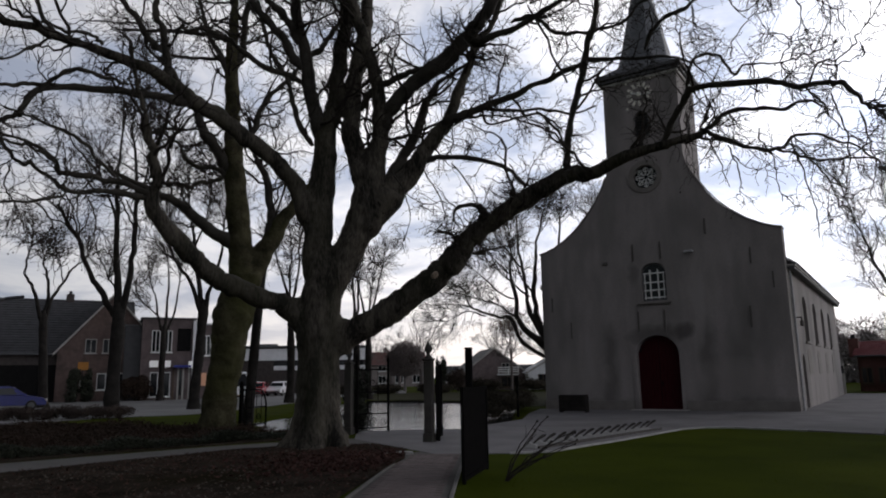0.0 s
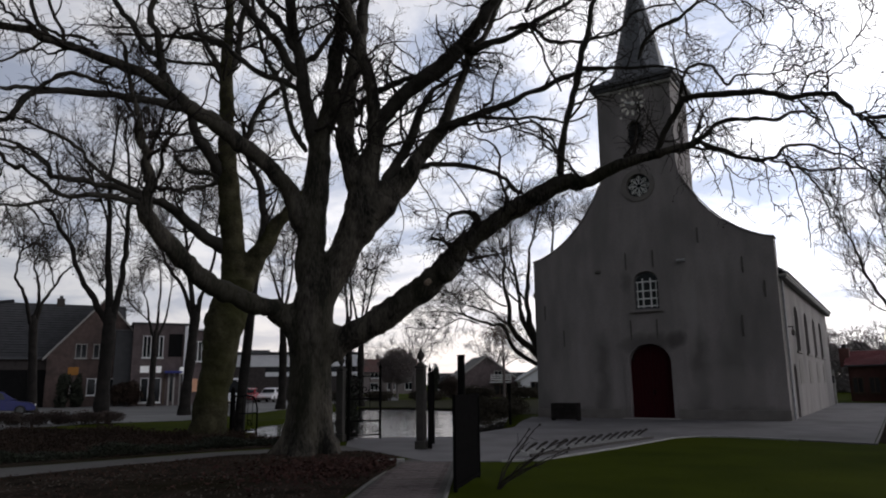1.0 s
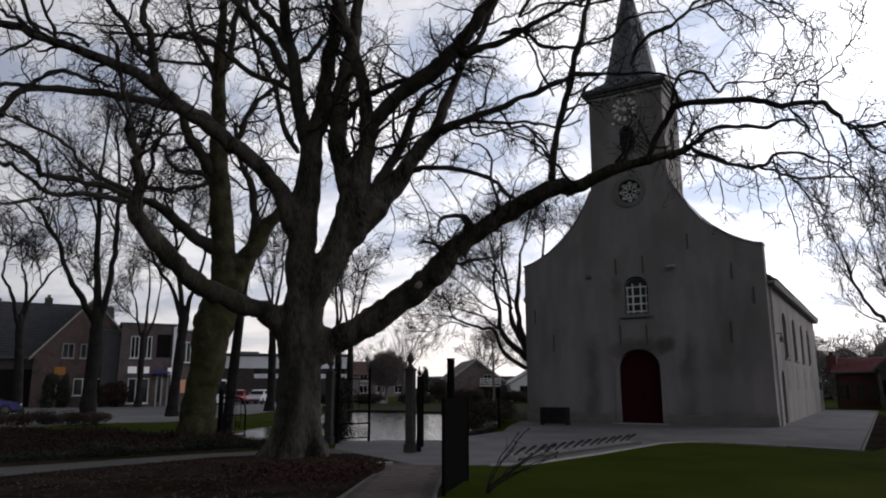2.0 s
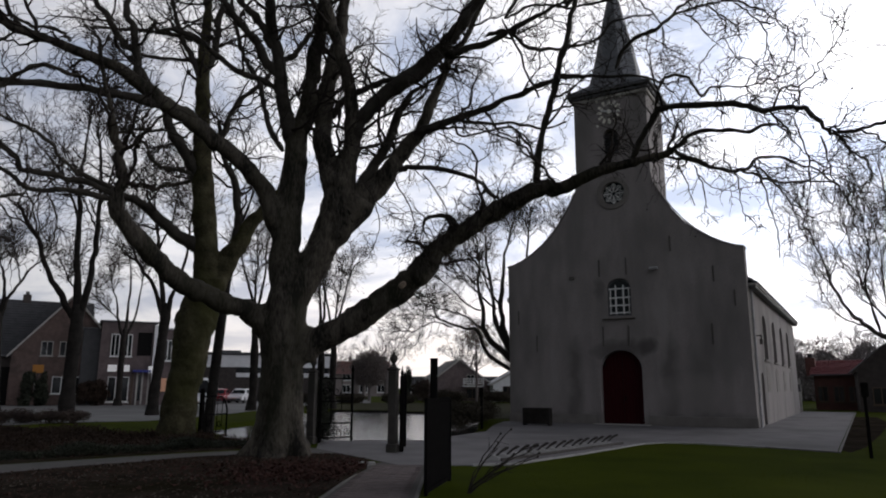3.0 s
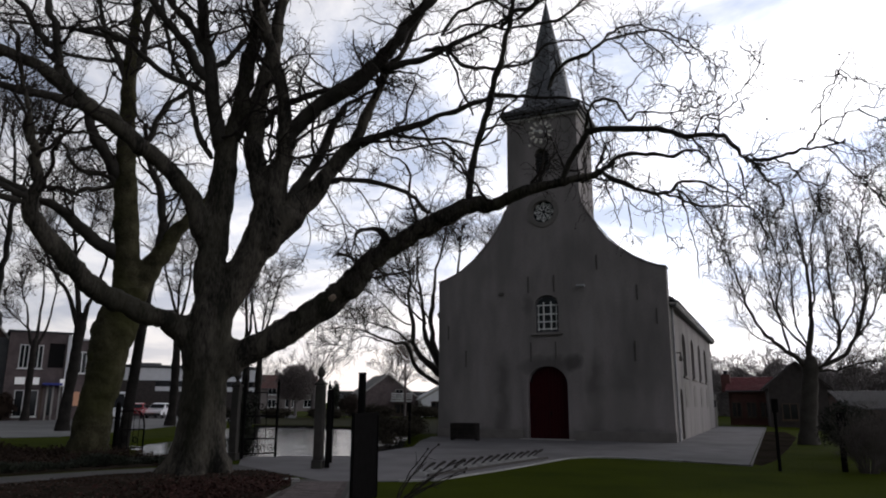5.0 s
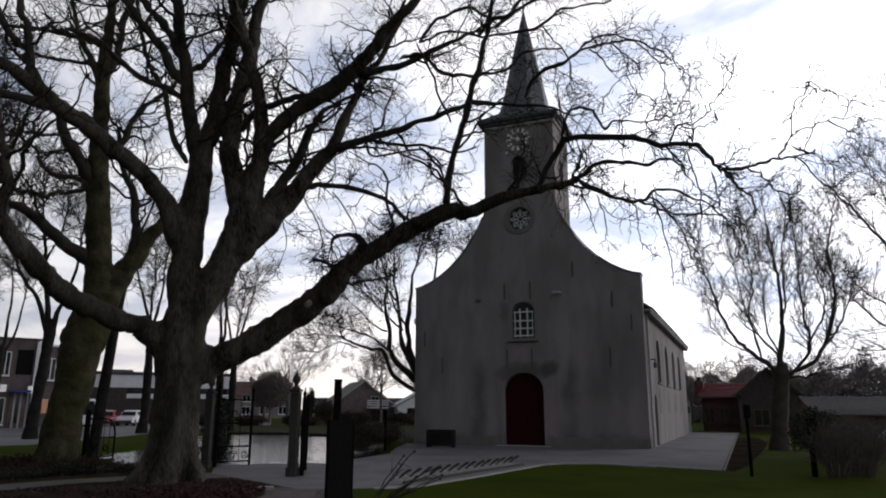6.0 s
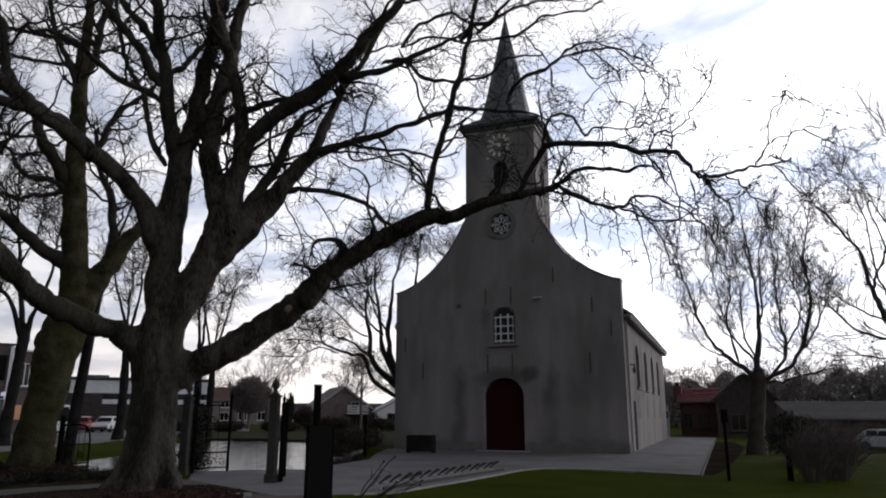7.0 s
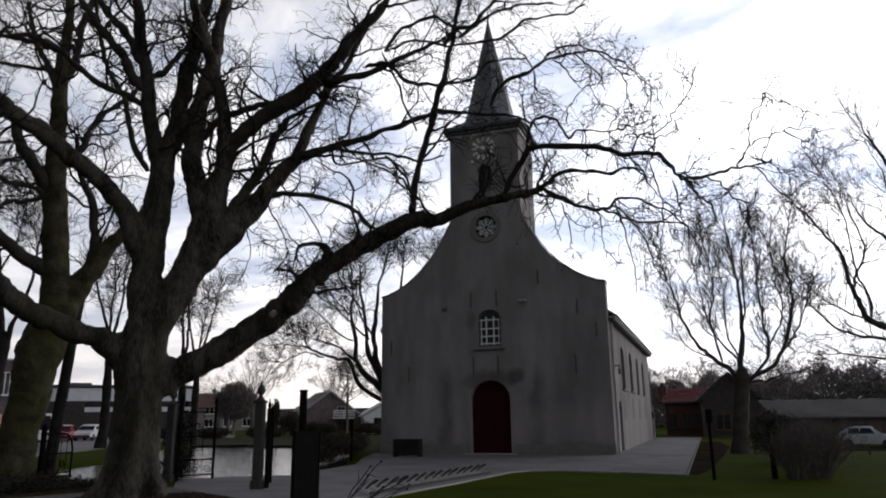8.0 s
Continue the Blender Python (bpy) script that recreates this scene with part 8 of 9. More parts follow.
# ---------------------------------------------------------------- cars
def car(name, label, m, paint, length=4.1, width=1.7, height=1.45, van=False):
    """A parked car along +x, standing on z = 0."""
    c = thing(name, label, "car", m, "parked cars")
    L, H = length, height
    if van:
        low = [(0.0, 0.30), (0.02, 0.75), (0.10, 0.92), (L - 1.05, 0.98), (L - 0.18, 0.86), (L, 0.66), (L, 0.30)]
        top = [(0.06, 0.92), (0.14, H - 0.06), (0.3, H), (L - 2.0, H), (L - 1.75, H - 0.05), (L - 1.0, 0.97)]
    else:
        low = [(0.0, 0.30), (0.0, 0.70), (0.12, 0.88), (L * 0.30, 0.92), (L * 0.70, 0.92), (L - 0.25, 0.76), (L, 0.60), (L, 0.30)]
        top = [(0.22, 0.9), (L * 0.20, H - 0.1), (L * 0.30, H), (L * 0.50, H), (L * 0.58, H - 0.08), (L * 0.76, 0.9)]

    def shell(profile, wl, wh):
        bm = prism(profile, -wl / 2, wl / 2)
        zs = [z for _, z in profile]
        for v in bm.verts:
            k = (v.co.z - min(zs)) / (max(zs) - min(zs))
            v.co.y *= 1 + (wh / wl - 1) * k
        bmesh.ops.bevel(bm, geom=list(bm.edges), offset=0.05, segments=2, affect="EDGES", clamp_overlap=True)
        return bm

    part("body", shell(low, width, width * 0.96), M[paint], c, smooth=False)
    cab = part("cabin", shell(top, width * 0.94, width * 0.74), M[paint], c)
    zt = H - 0.12
    x0, x1 = top[1][0] + 0.15, top[-2][0] - 0.05
    for s in (-1, 1):
        bm = bmesh.new()
        for a, b in ((x0, (x0 + x1) / 2 - 0.04), ((x0 + x1) / 2 + 0.04, x1)):
            vs = []
            for x, z in ((a - 0.1, 0.98), (b + (0.22 if b == x1 else 0), 0.98), (b, zt), (a, zt)):
                k = (z - top[0][1]) / (H - top[0][1])
                y = width * 0.47 * (1 + (0.74 / 0.94 - 1) * k)
                vs.append((x, y))
                vs[-1] = (x, s * (y + 0.006), z)
            f = [bm.verts.new(v) for v in vs]
            bk = [bm.verts.new((x, y - s * 0.02, z)) for x, y, z in vs]
            bm.faces.new(f)
            for i in range(4):
                bm.faces.new((f[i], bk[i], bk[(i + 1) % 4], f[(i + 1) % 4]))
        part("side_window", bm, M["glass"], cab)
    for (xa, za), (xb, zb), nm in ((top[-1], top[-2], "windscreen"), (top[0], top[1], "rear_window")):
        bm = bmesh.new()
        q = []
        for t in (0.12, 0.9):
            x, z = xa + (xb - xa) * t, za + (zb - za) * t
            k = (z - top[0][1]) / (H - top[0][1])
            y = width * 0.47 * (1 + (0.74 / 0.94 - 1) * k) - 0.08
            off = 0.012 if nm == "windscreen" else -0.012
            q += [(x + off, -y, z + 0.008), (x + off, y, z + 0.008)]
        f = [bm.verts.new(q[i]) for i in (0, 1, 3, 2)]
        bk = [bm.verts.new(Vector(q[i]) - Vector((0.02 if nm == "windscreen" else -0.02, 0, 0.01))) for i in (0, 1, 3, 2)]
        bm.faces.new(f)
        for i in range(4):
            bm.faces.new((f[i], bk[i], bk[(i + 1) % 4], f[(i + 1) % 4]))
        part(nm, bm, M["glass"], cab)
    for s in (-1, 1):
        y0, y1 = s * width * 0.30, s * width * 0.46
        part("headlight", a_box(L - 0.06, L + 0.012, min(y0, y1), max(y0, y1), 0.56, 0.68, bevel=0.02), M["lens"], c)
        part("tail_light", a_box(-0.012, 0.06, min(y0, y1), max(y0, y1), 0.6, 0.8, bevel=0.02), M["red_car"], c)
        for x in (0.78, L - 0.82):
            bm = bmesh.new()
            turn = Matrix.Translation((x, s * (width / 2 - 0.09), 0.31)) @ Matrix.Rotation(math.pi / 2, 4, "X")
            lathe(bm, [(0.2, -0.1), (0.3, -0.1), (0.315, -0.06), (0.315, 0.06), (0.3, 0.1), (0.2, 0.1)], 18, turn)
            wh = part("wheel", bm, M["tyre"], c)
            bm = bmesh.new()
            lathe(bm, [(0.05, -0.112), (0.19, -0.108), (0.2, -0.09), (0.2, 0.09), (0.19, 0.108), (0.05, 0.112)], 12, turn)
            part("rim", bm, M["rim"], wh)
    part("number_plate", a_box(L + 0.001, L + 0.02, -0.25, 0.25, 0.40, 0.50), M["yellow_sign"], c, "plain plate")
    part("bumper", a_box(L - 0.1, L + 0.03, -width * 0.44, width * 0.44, 0.32, 0.5, bevel=0.04), M["dark_panel"], c)
    return c


car("car", "dark blue hatchback parked on the street", pose(-48.15, 20.32, 0.02, 0, 0, 62), "blue_car", 4.3, 1.7, 1.5)
car("car", "white hatchback parked by the low building", pose(-56.3, 54.6, 0.02, 0, 0, -62), "white_car", 4.1, 1.7, 1.45)
car("car", "red hatchback parked beside a white car", pose(-56.9, 51.95, 0.02, 0, 0, -55), "red_car", 4.0, 1.7, 1.45)
car("van", "white delivery van parked on the street", pose(-47.06, 40.25, 0.02, 0, 0, -40.5), "white_car", 4.6, 1.8, 2.3, van=True)
car("car", "pale silver estate car parked beyond the lawn", pose(8.15, 56.6, -0.72, 0, 0, -14), "silver_car", 3.9, 1.65, 1.45)
car("car", "dark car parked behind the pale van", pose(12.0, 54.6, -0.7, 0, 0, -12), "dark_car", 4.2, 1.7, 1.4)


# ---------------------------------------------------------------- gate, fence and posts
def gate_pillar(x, y, rz):
    p = thing("gate_pillar", "weathered stone gate pillar with a round finial", "gate pillar", pose(x, y, 0, 0, 0, rz), "gate pillars")
    part("base", a_box(-0.14, 0.14, -0.14, 0.14, 0, 0.22, bevel=0.02), M["gate_stone"], p)
    part("shaft", a_box(-0.112, 0.112, -0.112, 0.112, 0.22, 2.02, bevel=0.02), M["gate_stone"], p)
    bm = bmesh.new()
    box(bm, -0.135, 0.135, -0.135, 0.135, 2.02, 2.09, bevel=0.015)
    part("cap", bm, M["gate_stone"], p)
    bm = bmesh.new()
    lathe(bm, [(0.12, 2.09), (0.08, 2.14), (0.045, 2.19), (0.04, 2.22), (0.08, 2.26), (0.105, 2.33), (0.08, 2.40), (0.04, 2.44), (0.015, 2.5)], 12)
    part("finial", bm, M["gate_stone"], p, smooth=True)


gate_pillar(-10.35, 15.05, 15)
gate_pillar(-13.9, 16.05, 15)


def scroll(parent, x, z, r, turn):
    """A wrought spiral in the x-z plane."""
    pts = [(x + r * (1 - i / 18) * math.cos(turn * i * 0.55), 0, z + r * (1 - i / 18) * math.sin(turn * i * 0.55)) for i in range(15)]
    part("scroll", bent_bar(pts, 0.016, "scroll", M["black_iron"], 5), None, parent, "wrought iron scroll")


def gate_leaf(x, y, rz, width, height, label, stile=0.03):
    g = thing("gate_leaf", label, "gate", pose(x, y, 0, 0, 0, rz), "gate leaves")
    for px, hh in ((0.0, height), (width, height * 0.96)):
        bm = bmesh.new()
        box(bm, px - stile, px + stile, -stile, stile, 0.03, hh, bevel=0.006)
        st = part("stile", bm, M["black_iron"], g)
        bm = bmesh.new()
        lathe(bm, [(0.02, hh), (0.045, hh + 0.04), (0.05, hh + 0.09), (0.02, hh + 0.15), (0.008, hh + 0.24)], 8, Matrix.Translation((px, 0, 0)))
        part("spear", bm, M["black_iron"], st)
    for z in (0.14, 0.55, height * 0.55, height * 0.86):
        part("rail", a_box(0.03, width - 0.03, -0.015, 0.015, z, z + 0.04), M["black_iron"], g)
    n = max(3, int(width / 0.27))
    for k in range(1, n):
        bm = bmesh.new()
        rod(bm, (width * k / n, 0, 0.16), (width * k / n, 0, height * 0.86), 0.009, sides=6)
        part("bar", bm, M["black_iron"], g)
    for k in range(3):
        cx = width * (k + 0.5) / 3
        scroll(g, cx, 0.34, 0.13, 1 if k % 2 else -1)
        scroll(g, cx, height * 0.55 + 0.3, 0.14, -1 if k % 2 else 1)


gate_leaf(-13.72, 16.2, 67, 1.05, 2.15, "open wrought iron gate leaf with scrolls")
gate_leaf(-10.12, 15.1, 121, 1.5, 1.9, "wrought iron gate leaf folded back edge-on", 0.055)


def dark_screen():
    s = thing("gate_screen", "tall black gate post with a solid black side panel", "gate", pose(-5.80, 9.36, 0, 0, 0, 108.5))
    post = part("post", a_box(0.87, 0.98, 0.055, 0.165, 0, 2.06, bevel=0.012), M["black_iron"], s)
    part("cap", a_box(0.86, 0.99, 0.045, 0.175, 2.06, 2.09, bevel=0.012), M["black_iron"], post)
    part("frame", holed_wall([(0, 0.04), (1.86, 0.04), (1.86, 1.44), (0, 1.44)], [[(0.06, 0.10), (1.80, 0.10), (1.80, 1.38), (0.06, 1.38)]], 0.05), M["black_iron"], s)
    for k in range(11):
        x = 0.065 + k * 0.158
        part("slat", a_box(x, x + 0.150, 0.016, 0.034, 0.10, 1.38, bevel=0.004), M["black_iron"], s)
    for x in (0.02, 1.78):
        part("foot", a_box(x, x + 0.06, 0.0, 0.05, -0.05, 0.04), M["black_iron"], s)


dark_screen()


def pond_railing(x, y, rz, w):
    """A short iron railing at the water's edge: a stout post and a hoop that curves down at its end."""
    f = thing("railing", "short black iron railing with a rounded end beside the pond", "railing", pose(x, y, 0, 0, 0, rz))
    post = part("post", a_box(-0.06, 0.06, -0.06, 0.06, 0, 1.48, bevel=0.012), M["black_iron"], f)
    bm = bmesh.new()
    lathe(bm, [(0.05, 1.48), (0.07, 1.51), (0.05, 1.56), (0.015, 1.6)], 8)
    part("knob", bm, M["black_iron"], post)
    hoop = [(0.05, 0, 1.30), (w * 0.5, 0, 1.32), (w * 0.78, 0, 1.28), (w * 0.93, 0, 1.12), (w, 0, 0.85), (w, 0, 0.0)]
    part("hoop", bent_bar(hoop, 0.028, "hoop", M["black_iron"], 8), None, f)
    for z in (0.16, 0.72):
        part("rail", a_box(0.06, w - 0.02, -0.012, 0.012, z, z + 0.04), M["black_iron"], f)
    for k in range(1, 5):
        bm = bmesh.new()
        rod(bm, (w * k / 5, 0, 0.18), (w * k / 5, 0, 1.27 if k < 4 else 1.22), 0.010, sides=6)
        part("bar", bm, M["black_iron"], f)
    scroll(f, w * 0.3, 0.45, 0.13, 1)
    scroll(f, w * 0.7, 0.45, 0.13, -1)


pond_railing(-18.07, 15.63, 101.1, 1.30)


def bicycle_rack():
    """A row of leaning dark iron wheel arms on a rail beside the lawn kerb, each with a low pale wedge added for the
    highlight next to it.
    """
    r = thing("bicycle_rack", "low bicycle rack of leaning dark iron arms along the kerb", "bicycle rack", pose(-7.03, 14.7, 0.012, 0, 0, 82))
    part("rail", a_box(-0.2, 6.1, -0.03, 0.03, 0.0, 0.06, bevel=0.01), M["rust_iron"], r)
    foot = bmesh.new()
    low = [foot.verts.new(v) for v in ((0.0, 0.06, 0.0), (0.20, 0.06, 0.0), (0.26, 0.50, 0.0), (0.06, 0.50, 0.0))]
    top = [foot.verts.new(v) for v in ((0.12, 0.10, 0.06), (0.24, 0.10, 0.06), (0.34, 0.44, 0.12), (0.22, 0.44, 0.12))]
    foot.faces.new(low[::-1])
    foot.faces.new(top)
    for i in range(4):
        foot.faces.new((low[i], low[(i + 1) % 4], top[(i + 1) % 4], top[i]))
    bmesh.ops.bevel(foot, geom=list(foot.edges), offset=0.012, segments=1, affect="EDGES", clamp_overlap=True)
    foot = mesh_of(foot, "foot", M["kerb"])
    p = np.array([(0.0, 0.32, 0.02), (0.05, 0.25, 0.10), (0.10, 0.16, 0.19), (0.15, 0.06, 0.26), (0.17, 0.01, 0.27)])
    arm = tubes([(p[None], np.array([[0.016, 0.02, 0.028, 0.036, 0.02]]))], 7, "wheel_arm", M["rust_iron"])
    for k in range(14):
        turn = pose(-0.05 + k * 0.44, 0, 0.0, 0, 0, 4 * math.sin(3.0 * k))
        part("foot", foot, None, r, m=turn @ pose(-0.2, 0, 0))
        part("wheel_arm", arm, None, r, m=turn)


bicycle_rack()


def post_with_board(x, y, h, r, board, label):
    p = thing("signpost", label, "signpost", pose(x, y, land(x, y), 0, 0, 12))
    bm = bmesh.new()
    rod(bm, (0, 0, 0), (0, 0, h), r, r * 0.9, 10)
    post = part("post", bm, M["black_iron"], p)
    part("board", a_box(-board / 2, board / 2, -0.05 - r, -r, h - 0.34, h, bevel=0.015), M["black_iron"], post)


post_with_board(0.0, 19.8, 1.75, 0.04, 0.16, "thin dark post with a small board on the lawn")
post_with_board(1.45, 20.4, 1.42, 0.07, 0.2, "stout dark post with a small board beside a bare shrub")
post_with_board(-13.3, 25.6, 1.6, 0.05, 0.16, "thin dark post beside the hedge")


def litter_box():
    p = thing("planter", "dark wooden planter box against the church front", "planter", pose(-12.38, 29.1, 0.012, 0, 0, 4))
    for k in range(4):
        part("plank", a_box(-0.6, 0.6, -0.26, -0.22, 0.06 + k * 0.17, 0.06 + k * 0.17 + 0.16, bevel=0.006), M["dark_bark"], p)
    for x in (-0.6, 0.54):
        part("side", a_box(x, x + 0.06, -0.22, 0.22, 0.0, 0.74, bevel=0.006), M["dark_bark"], p)
    part("back", a_box(-0.54, 0.54, 0.18, 0.22, 0.06, 0.74), M["dark_bark"], p)
    part("soil", a_box(-0.54, 0.54, -0.22, 0.18, 0.4, 0.66), M["soil"], p)


litter_box()


def street_lamp(x, y, rz):
    s = thing("street_lamp", "tall grey street lamp with a curved arm", "street lamp", pose(x, y, 0, 0, 0, rz))
    bm = bmesh.new()
    rod(bm, (0, 0, 0), (0, 0, 5.0), 0.07, 0.05, 10)
    pole = part("pole", bm, M["rust_iron"], s)
    part("arm", bent_bar([(0, 0, 4.9), (0.1, 0, 5.15), (0.4, 0, 5.42), (0.8, 0, 5.62), (1.25, 0, 5.78)], 0.035, "arm", M["rust_iron"], 8), None, pole)
    part("head", a_box(0.0, 0.85, -0.12, 0.12, -0.06, 0.08, bevel=0.05), M["dark_panel"], pole, m=pose(1.15, 0, 5.80, 0, -8, 0))


street_lamp(-37.6, 15.9, 60)


def road_sign():
    s = thing("road_sign", "yellow road sign on a post before dark shrubs", "road sign", pose(-60.6, 34.6, 0.0, 0, 0, TURN))
    bm = bmesh.new()
    rod(bm, (0, 0.05, 0), (0, 0.05, 3.5), 0.05, sides=8)
    part("post", bm, M["rust_iron"], s)
    part("panel", a_box(-0.42, 0.42, -0.03, 0.0, 2.75, 3.45, bevel=0.02), M["yellow_sign"], s, "plain yellow panel")
    part("panel", a_box(-0.2, 0.2, -0.03, 0.0, 1.2, 1.9, bevel=0.02), M["white_paint"], s, "small plain white panel")


road_sign()


# ---------------------------------------------------------------- shrubs
def leafy(name, label, m, size, count, leaf, material, seed, ball=True, category="shrub"):
    """A dense shrub: a short stem and many small leaves in uneven clumps."""
    rng = np.random.default_rng(seed)
    s = thing(name, label, category, m)
    c = unit(rng.standard_normal((26, 3))) * rng.uniform(0.2, 0.8, (26, 1)) * size * 0.5
    c[:, 2] = np.abs(c[:, 2] + size[2] * 0.5) if ball else rng.uniform(0.1, 1, 26) * size[2]
    i = rng.integers(0, 26, count)
    v = unit(rng.standard_normal((count, 3)))
    p = c[i] + v * (rng.uniform(0.35, 1.0, (count, 1)) ** 0.5) * np.array(size) * 0.26
    p[:, 2] = np.maximum(p[:, 2], 0.03)
    part("foliage", flecks(p, v + 0.4 * rng.standard_normal((count, 3)), leaf, "foliage", M[material], rng), None, s)
    bm = bmesh.new()
    for k in range(5):
        a = 2 * math.pi * k / 5
        rod(bm, (0.05 * math.cos(a), 0.05 * math.sin(a), 0), (0.2 * size[0] * math.cos(a), 0.2 * size[1] * math.sin(a), size[2] * 0.6), 0.03, 0.015, 6)
    tagged(part("stem_growth", bm, M["limb_bark"], s), kind="stuff")
    return s


leafy("conifer", "dark narrow evergreen beside the gate pillar", pose(-14.12, 16.64, 0), np.array([0.7, 0.75, 1.6]), 2600, 0.05, "evergreen", 61, False)
leafy("round_bush", "dark rounded evergreen bush on the lawn", pose(2.12, 27.5, -0.02), np.array([1.85, 1.7, 1.65]), 7000, 0.042, "evergreen", 62)
for k, (x, y) in enumerate(((-14.2, 24.9), (-14.9, 27.0), (-15.6, 29.2), (-16.4, 31.4))):
    leafy("hedge_shrub", "dark low shrub beside the forecourt", pose(x, y, 0, 0, 0, 70 * k), np.array([2.0, 2.2, 1.05]), 5200, 0.035, "far_hedge", 70 + k)
for k, (x, y) in enumerate(((-60.75, 33.9), (-60.3, 34.9))):
    leafy("conifer", "tall dark evergreen before the brick house", pose(x, y, 0), np.array([1.1, 1.1, 2.4]), 1300, 0.14, "evergreen", 80 + k, False)
leafy("hedge_shrub", "dense dark hedge before the shops", pose(-57.5, 37.7, 0, 0, 0, 58), np.array([2.6, 1.2, 2.3]), 1800, 0.12, "ground_cover", 85)
for k in range(9):
    leafy("hedge_shrub", "dark hedge beyond the pond", pose(-50 + 4.4 * k, 56 + 2.5 * k, 0), np.array([4.6, 3.0, 1.5 if k > 2 else 0.95]), 4200, 0.075, "far_hedge", 90 + k)


leafy("hedge_shrub", "brown rounded winter shrub beyond the pond", pose(-42.6, 67.8, 0), np.array([2.4, 2.2, 2.9]), 3600, 0.085, "brown_hedge", 110)
leafy("conifer", "narrow dark pointed evergreen beyond the pond", pose(-42.9, 65.2, 0), np.array([0.8, 0.8, 3.3]), 1500, 0.09, "evergreen", 111, False)
for k in range(7):
    leafy("low_hedge_shrub", "low clipped brown winter hedge beside the street", pose(-35.6 + 0.82 * k, 15.4 + 0.66 * k, 0, 0, 0, 40 * k), np.array([1.6, 1.3, 0.62]), 2600, 0.032, "brown_hedge", 130 + k)


def bare_shrub(name, label, m, stems, size, lean, seed, thick=0.011, twig="shrub_twig", spread=0.7, side=(5, 3)):
    rng = np.random.default_rng(seed)
    s = thing(name, label, "shrub", m)
    k = stems
    a = rng.uniform(0, 2 * np.pi, k)
    out = spread * rng.uniform(0.5, 1.0, k)
    way = np.stack([np.cos(a) * out + lean[0], np.sin(a) * out + lean[1], 0 * a + 1.0], 1)
    foot = rng.uniform(0.05, 0.5 * spread, k)
    st = np.stack([foot * np.cos(a), foot * np.sin(a), 0 * a - 0.05], 1)
    g0 = grow(st, way, rng.uniform(0.6, 1.0, k) * size, np.full(k, thick), 9, rng, 0.08, 0.0, 0.4)
    g1 = shoots(*g0, side[0], rng, 6, 0.25, 0.95, (0.2 * size, 0.5 * size), (25, 55), 0.6, 0.15, 0.02, 0.004, 0.01)
    g2 = shoots(*g1, side[1], rng, 4, 0.2, 1.0, (0.08 * size, 0.22 * size), (25, 60), 0.7, 0.2, 0.0, 0.0035, 0.006, taper=0.6)
    tagged(part("stem_growth", tubes([g0], 6, "stem_growth", M[twig]), None, s), kind="stuff")
    tagged(part("twig_growth", tubes([g1, g2], 3, "twig_growth", M[twig]), None, s), kind="stuff")


def cane_shrub(m):
    """A sparse shrub of long arching bare canes with swollen tips."""
    rng = np.random.default_rng(101)
    c = thing("bare_shrub", "sparse bare shrub of arching canes beside the black gate panel", "shrub", m)
    for k in range(9):
        reach, rise, off = rng.uniform(0.45, 1.15), rng.uniform(0.55, 1.0), rng.uniform(-0.35, 0.35)
        t = np.linspace(0, 1, 8)
        p = np.stack([reach * t ** 1.25, off * t + 0.1 * rng.standard_normal() * t, rise * t ** 0.85 - 0.03], 1) + 0.012 * rng.standard_normal((8, 3))
        p[0, 2] = -0.03
        cane = part("cane", tubes([(p[None], np.linspace(0.012, 0.007, 8)[None])], 6, "cane", M["twig"]), None, c)
        bud = bmesh.new()
        bmesh.ops.create_icosphere(bud, subdivisions=1, radius=0.022, matrix=Matrix.Translation(p[-1]))
        part("bud", bud, M["twig"], cane)
        side = shoots(p[None], np.full((1, 8), 0.009), 2, rng, 5, 0.35, 0.9, (0.12, 0.35), (25, 55), 0.7, 0.1, 0.02, 0.004, 0.008)
        tagged(part("twig_growth", tubes([side], 4, "twig_growth", M["twig"]), None, c), kind="stuff")


cane_shrub(pose(-5.42, 9.95, 0, 0, 0, 28))
bare_shrub("bare_shrub", "dense grey bare shrub beside a dark post", pose(1.95, 20.3, 0), 70, 1.55, (0.0, 0.0), 102, 0.010, spread=0.45)
bare_shrub("bare_shrub", "dense grey bare shrub on the lawn", pose(2.55, 20.9, 0), 70, 1.6, (0.0, 0.0), 103, 0.010, spread=0.5)
bare_shrub("bare_shrub", "brown bare shrub behind the lawn posts", pose(2.9, 23.0, 0), 60, 1.6, (0.0, 0.0), 104, 0.011, spread=0.4)


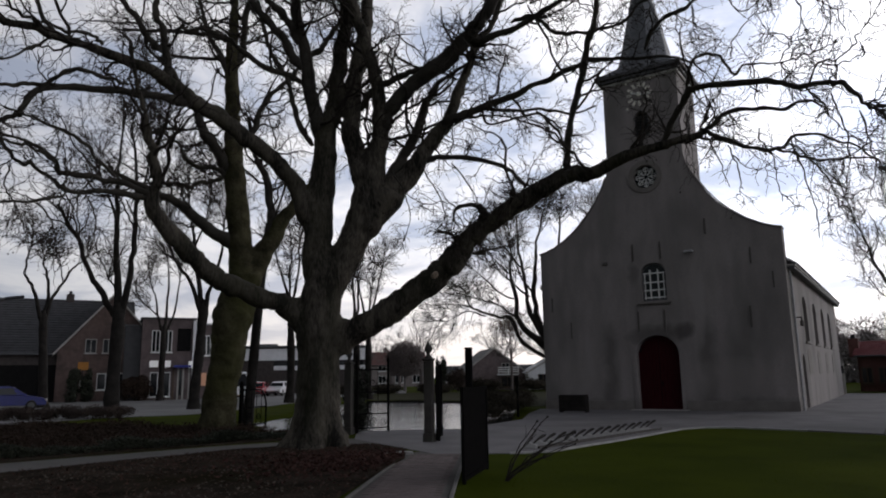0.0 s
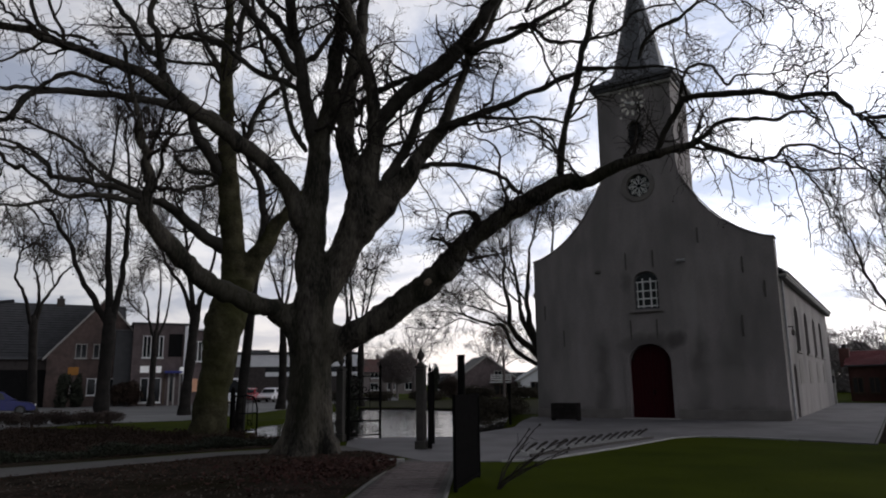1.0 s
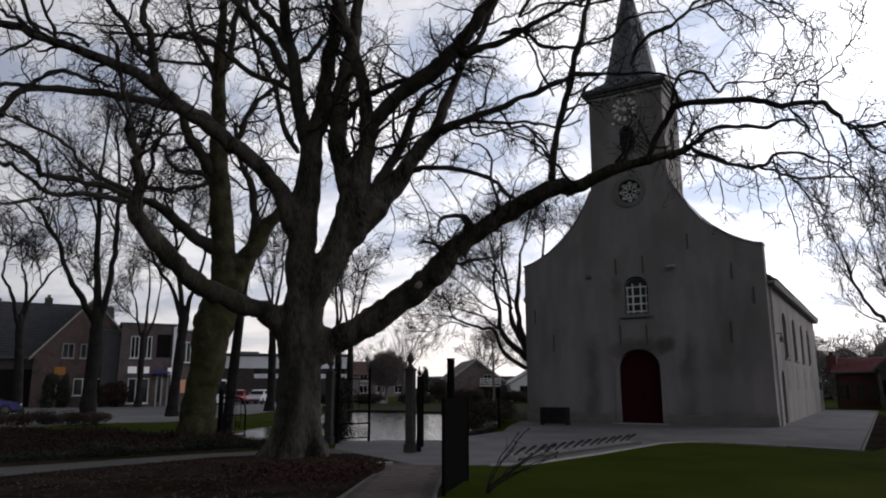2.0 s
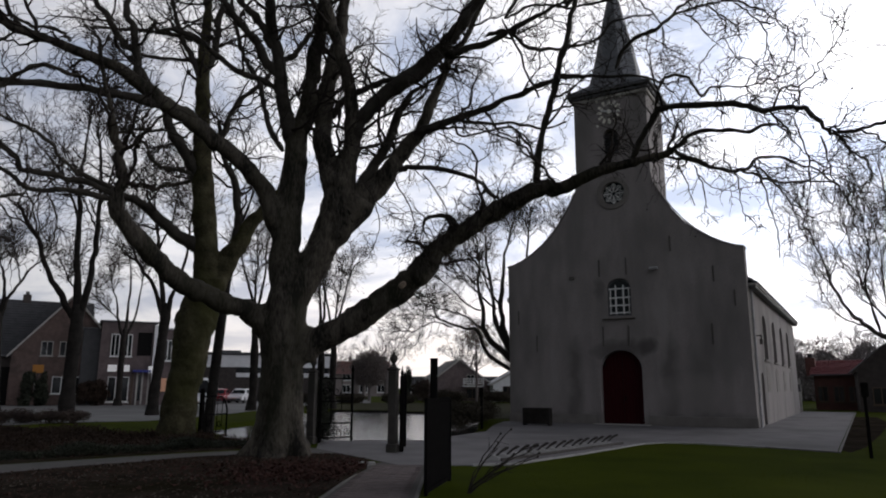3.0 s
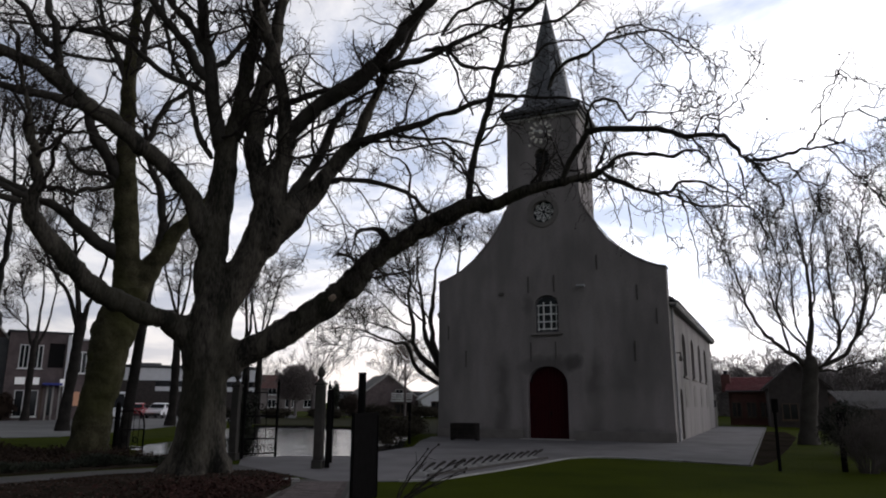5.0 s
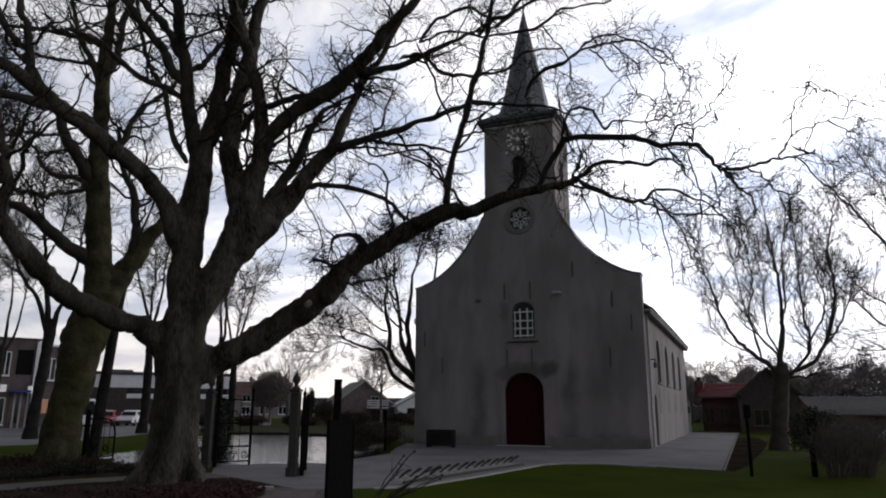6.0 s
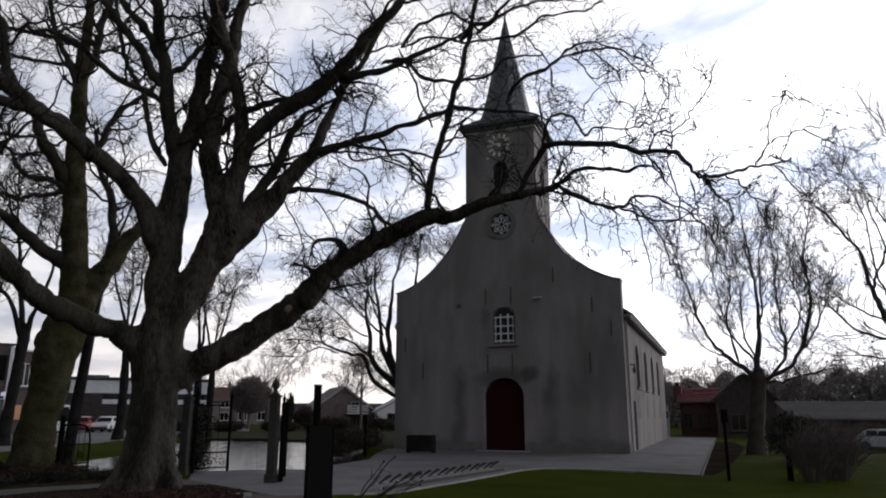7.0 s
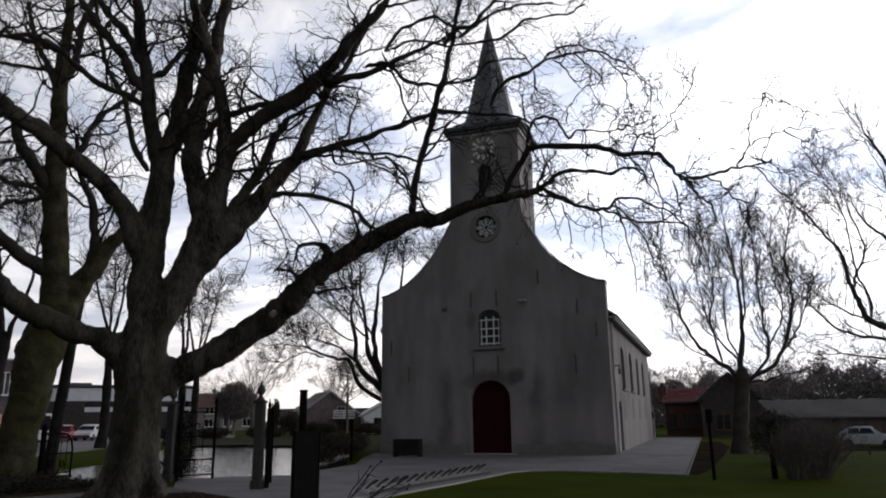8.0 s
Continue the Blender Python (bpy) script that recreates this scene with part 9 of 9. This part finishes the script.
def far_woods():
    """A distant belt of bare woodland, with haze put into its twig colours."""
    rng = np.random.default_rng(120)
    k = 130
    x = rng.uniform(-18, 46, k)
    y = 118 + rng.uniform(-9, 9, k) - 0.22 * np.maximum(x, 0)
    st = np.stack([x, y, np.full(k, -0.8)], 1)
    up = np.stack([0.16 * rng.standard_normal(k), 0.16 * rng.standard_normal(k), np.ones(k)], 1)
    g0 = grow(st, up, rng.uniform(5.0, 9.5, k) * (1 + 0.35 * (x > 12)), rng.uniform(0.08, 0.16, k), 8, rng, 0.14, 0.05, 0.2)
    g1 = shoots(*g0, 8, rng, 6, 0.15, 1.0, (1.2, 3.4), (30, 70), 0.5, 0.14, 0.05, 0.03, 0.06)
    g2 = shoots(*g1, 4, rng, 4, 0.2, 1.0, (0.6, 1.8), (20, 60), 0.6, 0.2, 0.03, 0.022, 0.04, taper=0.6)
    tagged(new("far_woods", tubes([g0, g1, g2], 3, "far_woods", M["far_hazed_twig"])), "distant belt of bare woodland with haze in its colour", "woods", kind="stuff")
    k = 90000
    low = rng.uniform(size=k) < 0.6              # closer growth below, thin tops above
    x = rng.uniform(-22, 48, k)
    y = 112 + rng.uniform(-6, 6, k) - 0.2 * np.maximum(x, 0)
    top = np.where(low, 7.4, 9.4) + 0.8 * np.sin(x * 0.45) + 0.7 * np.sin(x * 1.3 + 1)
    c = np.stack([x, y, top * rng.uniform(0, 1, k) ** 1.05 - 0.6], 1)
    tagged(new("far_undergrowth", flecks(c, rng.standard_normal((k, 3)), np.where(low, 0.16, 0.09)[:, None], "far_undergrowth", M["haze_twig"], rng, 3.0)), "distant undergrowth below the bare woods, coloured pale for haze", "shrubs", kind="stuff")


far_woods()

# low rail along the far edge of the lawn
rail_fence = thing("lawn_rail", "low dark rail along the edge of the lawn", "fence", pose(4.3, 33.2, -0.15, 0, 0, -4))
for k in range(8):
    part("post", a_box(k * 1.6 - 0.04, k * 1.6 + 0.04, -0.04, 0.04, -0.5, 0.42, bevel=0.008), M["rust_iron"], rail_fence)
for k in range(7):
    part("rail", a_box(k * 1.6 + 0.04, k * 1.6 + 1.56, -0.03, 0.03, 0.28, 0.36), M["rust_iron"], rail_fence)

# ---------------------------------------------------------------- kerbs and bricks
kerb_mesh = mesh_of(a_box(0.004, 0.996, -0.04, 0.04, -0.1, 0.04, bevel=0.01), "kerb_stone", M["kerb"])


path_kerb_mesh = mesh_of(a_box(0.004, 0.996, -0.03, 0.03, -0.1, 0.03, bevel=0.008), "kerb_stone", M["old_kerb"])


def kerb_line(parent, pts, mesh=kerb_mesh):
    for (ax, ay), (bx, by) in zip(pts, pts[1:]):
        w, a = math.hypot(bx - ax, by - ay), math.atan2(by - ay, bx - ax)
        n = max(1, round(w))
        for k in range(n):
            f = k / n
            part("kerb_stone", mesh, None, parent, m=pose(ax + (bx - ax) * f, ay + (by - ay) * f, 0, 0, 0, math.degrees(a)) @ Matrix.Diagonal((w / n, 1, 1, 1)))


kerb_line(forecourt, [(-7.2, 13.4), (-6.56, 14.0), (-6.09, 17.2), (-5.69, 21.1), (-5.25, 21.84), (-4.4, 22.09), (-2.5, 21.64)])
kerb_line(forecourt, [(-2.5, 21.64), (-0.69, 21.04), (-0.64, 56.0)], path_kerb_mesh)
kerb_line(footpath, [(2.4, -4.1), (-5.38, 8.32), (-6.62, 10.5), (-7.9, 12.8)], path_kerb_mesh)
part("kerb_stone", kerb_mesh, None, footpath, m=pose(-9.52, 12.12, 0.025, 0, 0, 40) @ Matrix.Diagonal((0.62, 2.4, 1, 1)))
kerb_line(footpath, [(0.56, -4.85), (-6.60, 7.62), (-8.66, 11.52), (-9.32, 12.72)], path_kerb_mesh)

clinker_mesh = mesh_of(a_box(-0.1, 0.1, -0.05, 0.05, -0.05, 0.014, bevel=0.005), "brick", M["clinker"])


def lay_bricks():
    """Stretcher courses across the footpath; the nearest as pieces, the rest joined."""
    rng = random.Random(7)
    d = Vector((-8.62 - 0.6, 11.7 + 4.85)).normalized()
    s = Vector((d.y, -d.x))
    o = Vector((0.6, -4.85))
    verts, faces, made = [], [], 0
    src = [v.co.copy() for v in clinker_mesh.vertices]
    pol = [list(p.vertices) for p in clinker_mesh.polygons]
    row = 0
    while row < 190:
        for c in range(12):
            u = 0.05 + row * 0.104
            v = -0.3 + c * 0.206 + (0.1 if row % 2 else 0.0)
            q = o + d * u + s * v
            if not bool(inside(WALKWAY, np.array([q.x]), np.array([q.y]))[0]):
                continue
            e1, e2 = q + s * 0.11, q - s * 0.11
            if not (inside(WALKWAY, np.array([e1.x, e2.x]), np.array([e1.y, e2.y])).all()):
                continue
            m = pose(q.x, q.y, rng.uniform(-0.003, 0.003), rng.uniform(-1, 1), rng.uniform(-1, 1), math.degrees(math.atan2(s.y, s.x)) + rng.uniform(-1.2, 1.2))
            if 12.4 < u < 17.5 and made < 300:
                part("brick", clinker_mesh, None, footpath, m=m)
                made += 1
            else:
                b = len(verts)
                verts += [m @ p for p in src]
                faces += [[b + i for i in f] for f in pol]
        row += 1
    me = bpy.data.meshes.new("brick_paving")
    me.from_pydata(verts, [], faces)
    me.materials.append(M["clinker"])
    tagged(part("brick_paving", me, None, footpath), kind="stuff")


lay_bricks()

notice = thing("white_sign", "tall narrow white sign beyond the church corner", "sign", pose(-3.93, 56.0, 0, 0, 0, -5))
part("panel", a_box(-0.12, 0.12, -0.04, 0.04, 0.0, 2.3, bevel=0.02), M["stone"], notice)
part("plate", a_box(-0.1, 0.1, -0.05, -0.041, 1.4, 1.9), M["dark_panel"], notice)
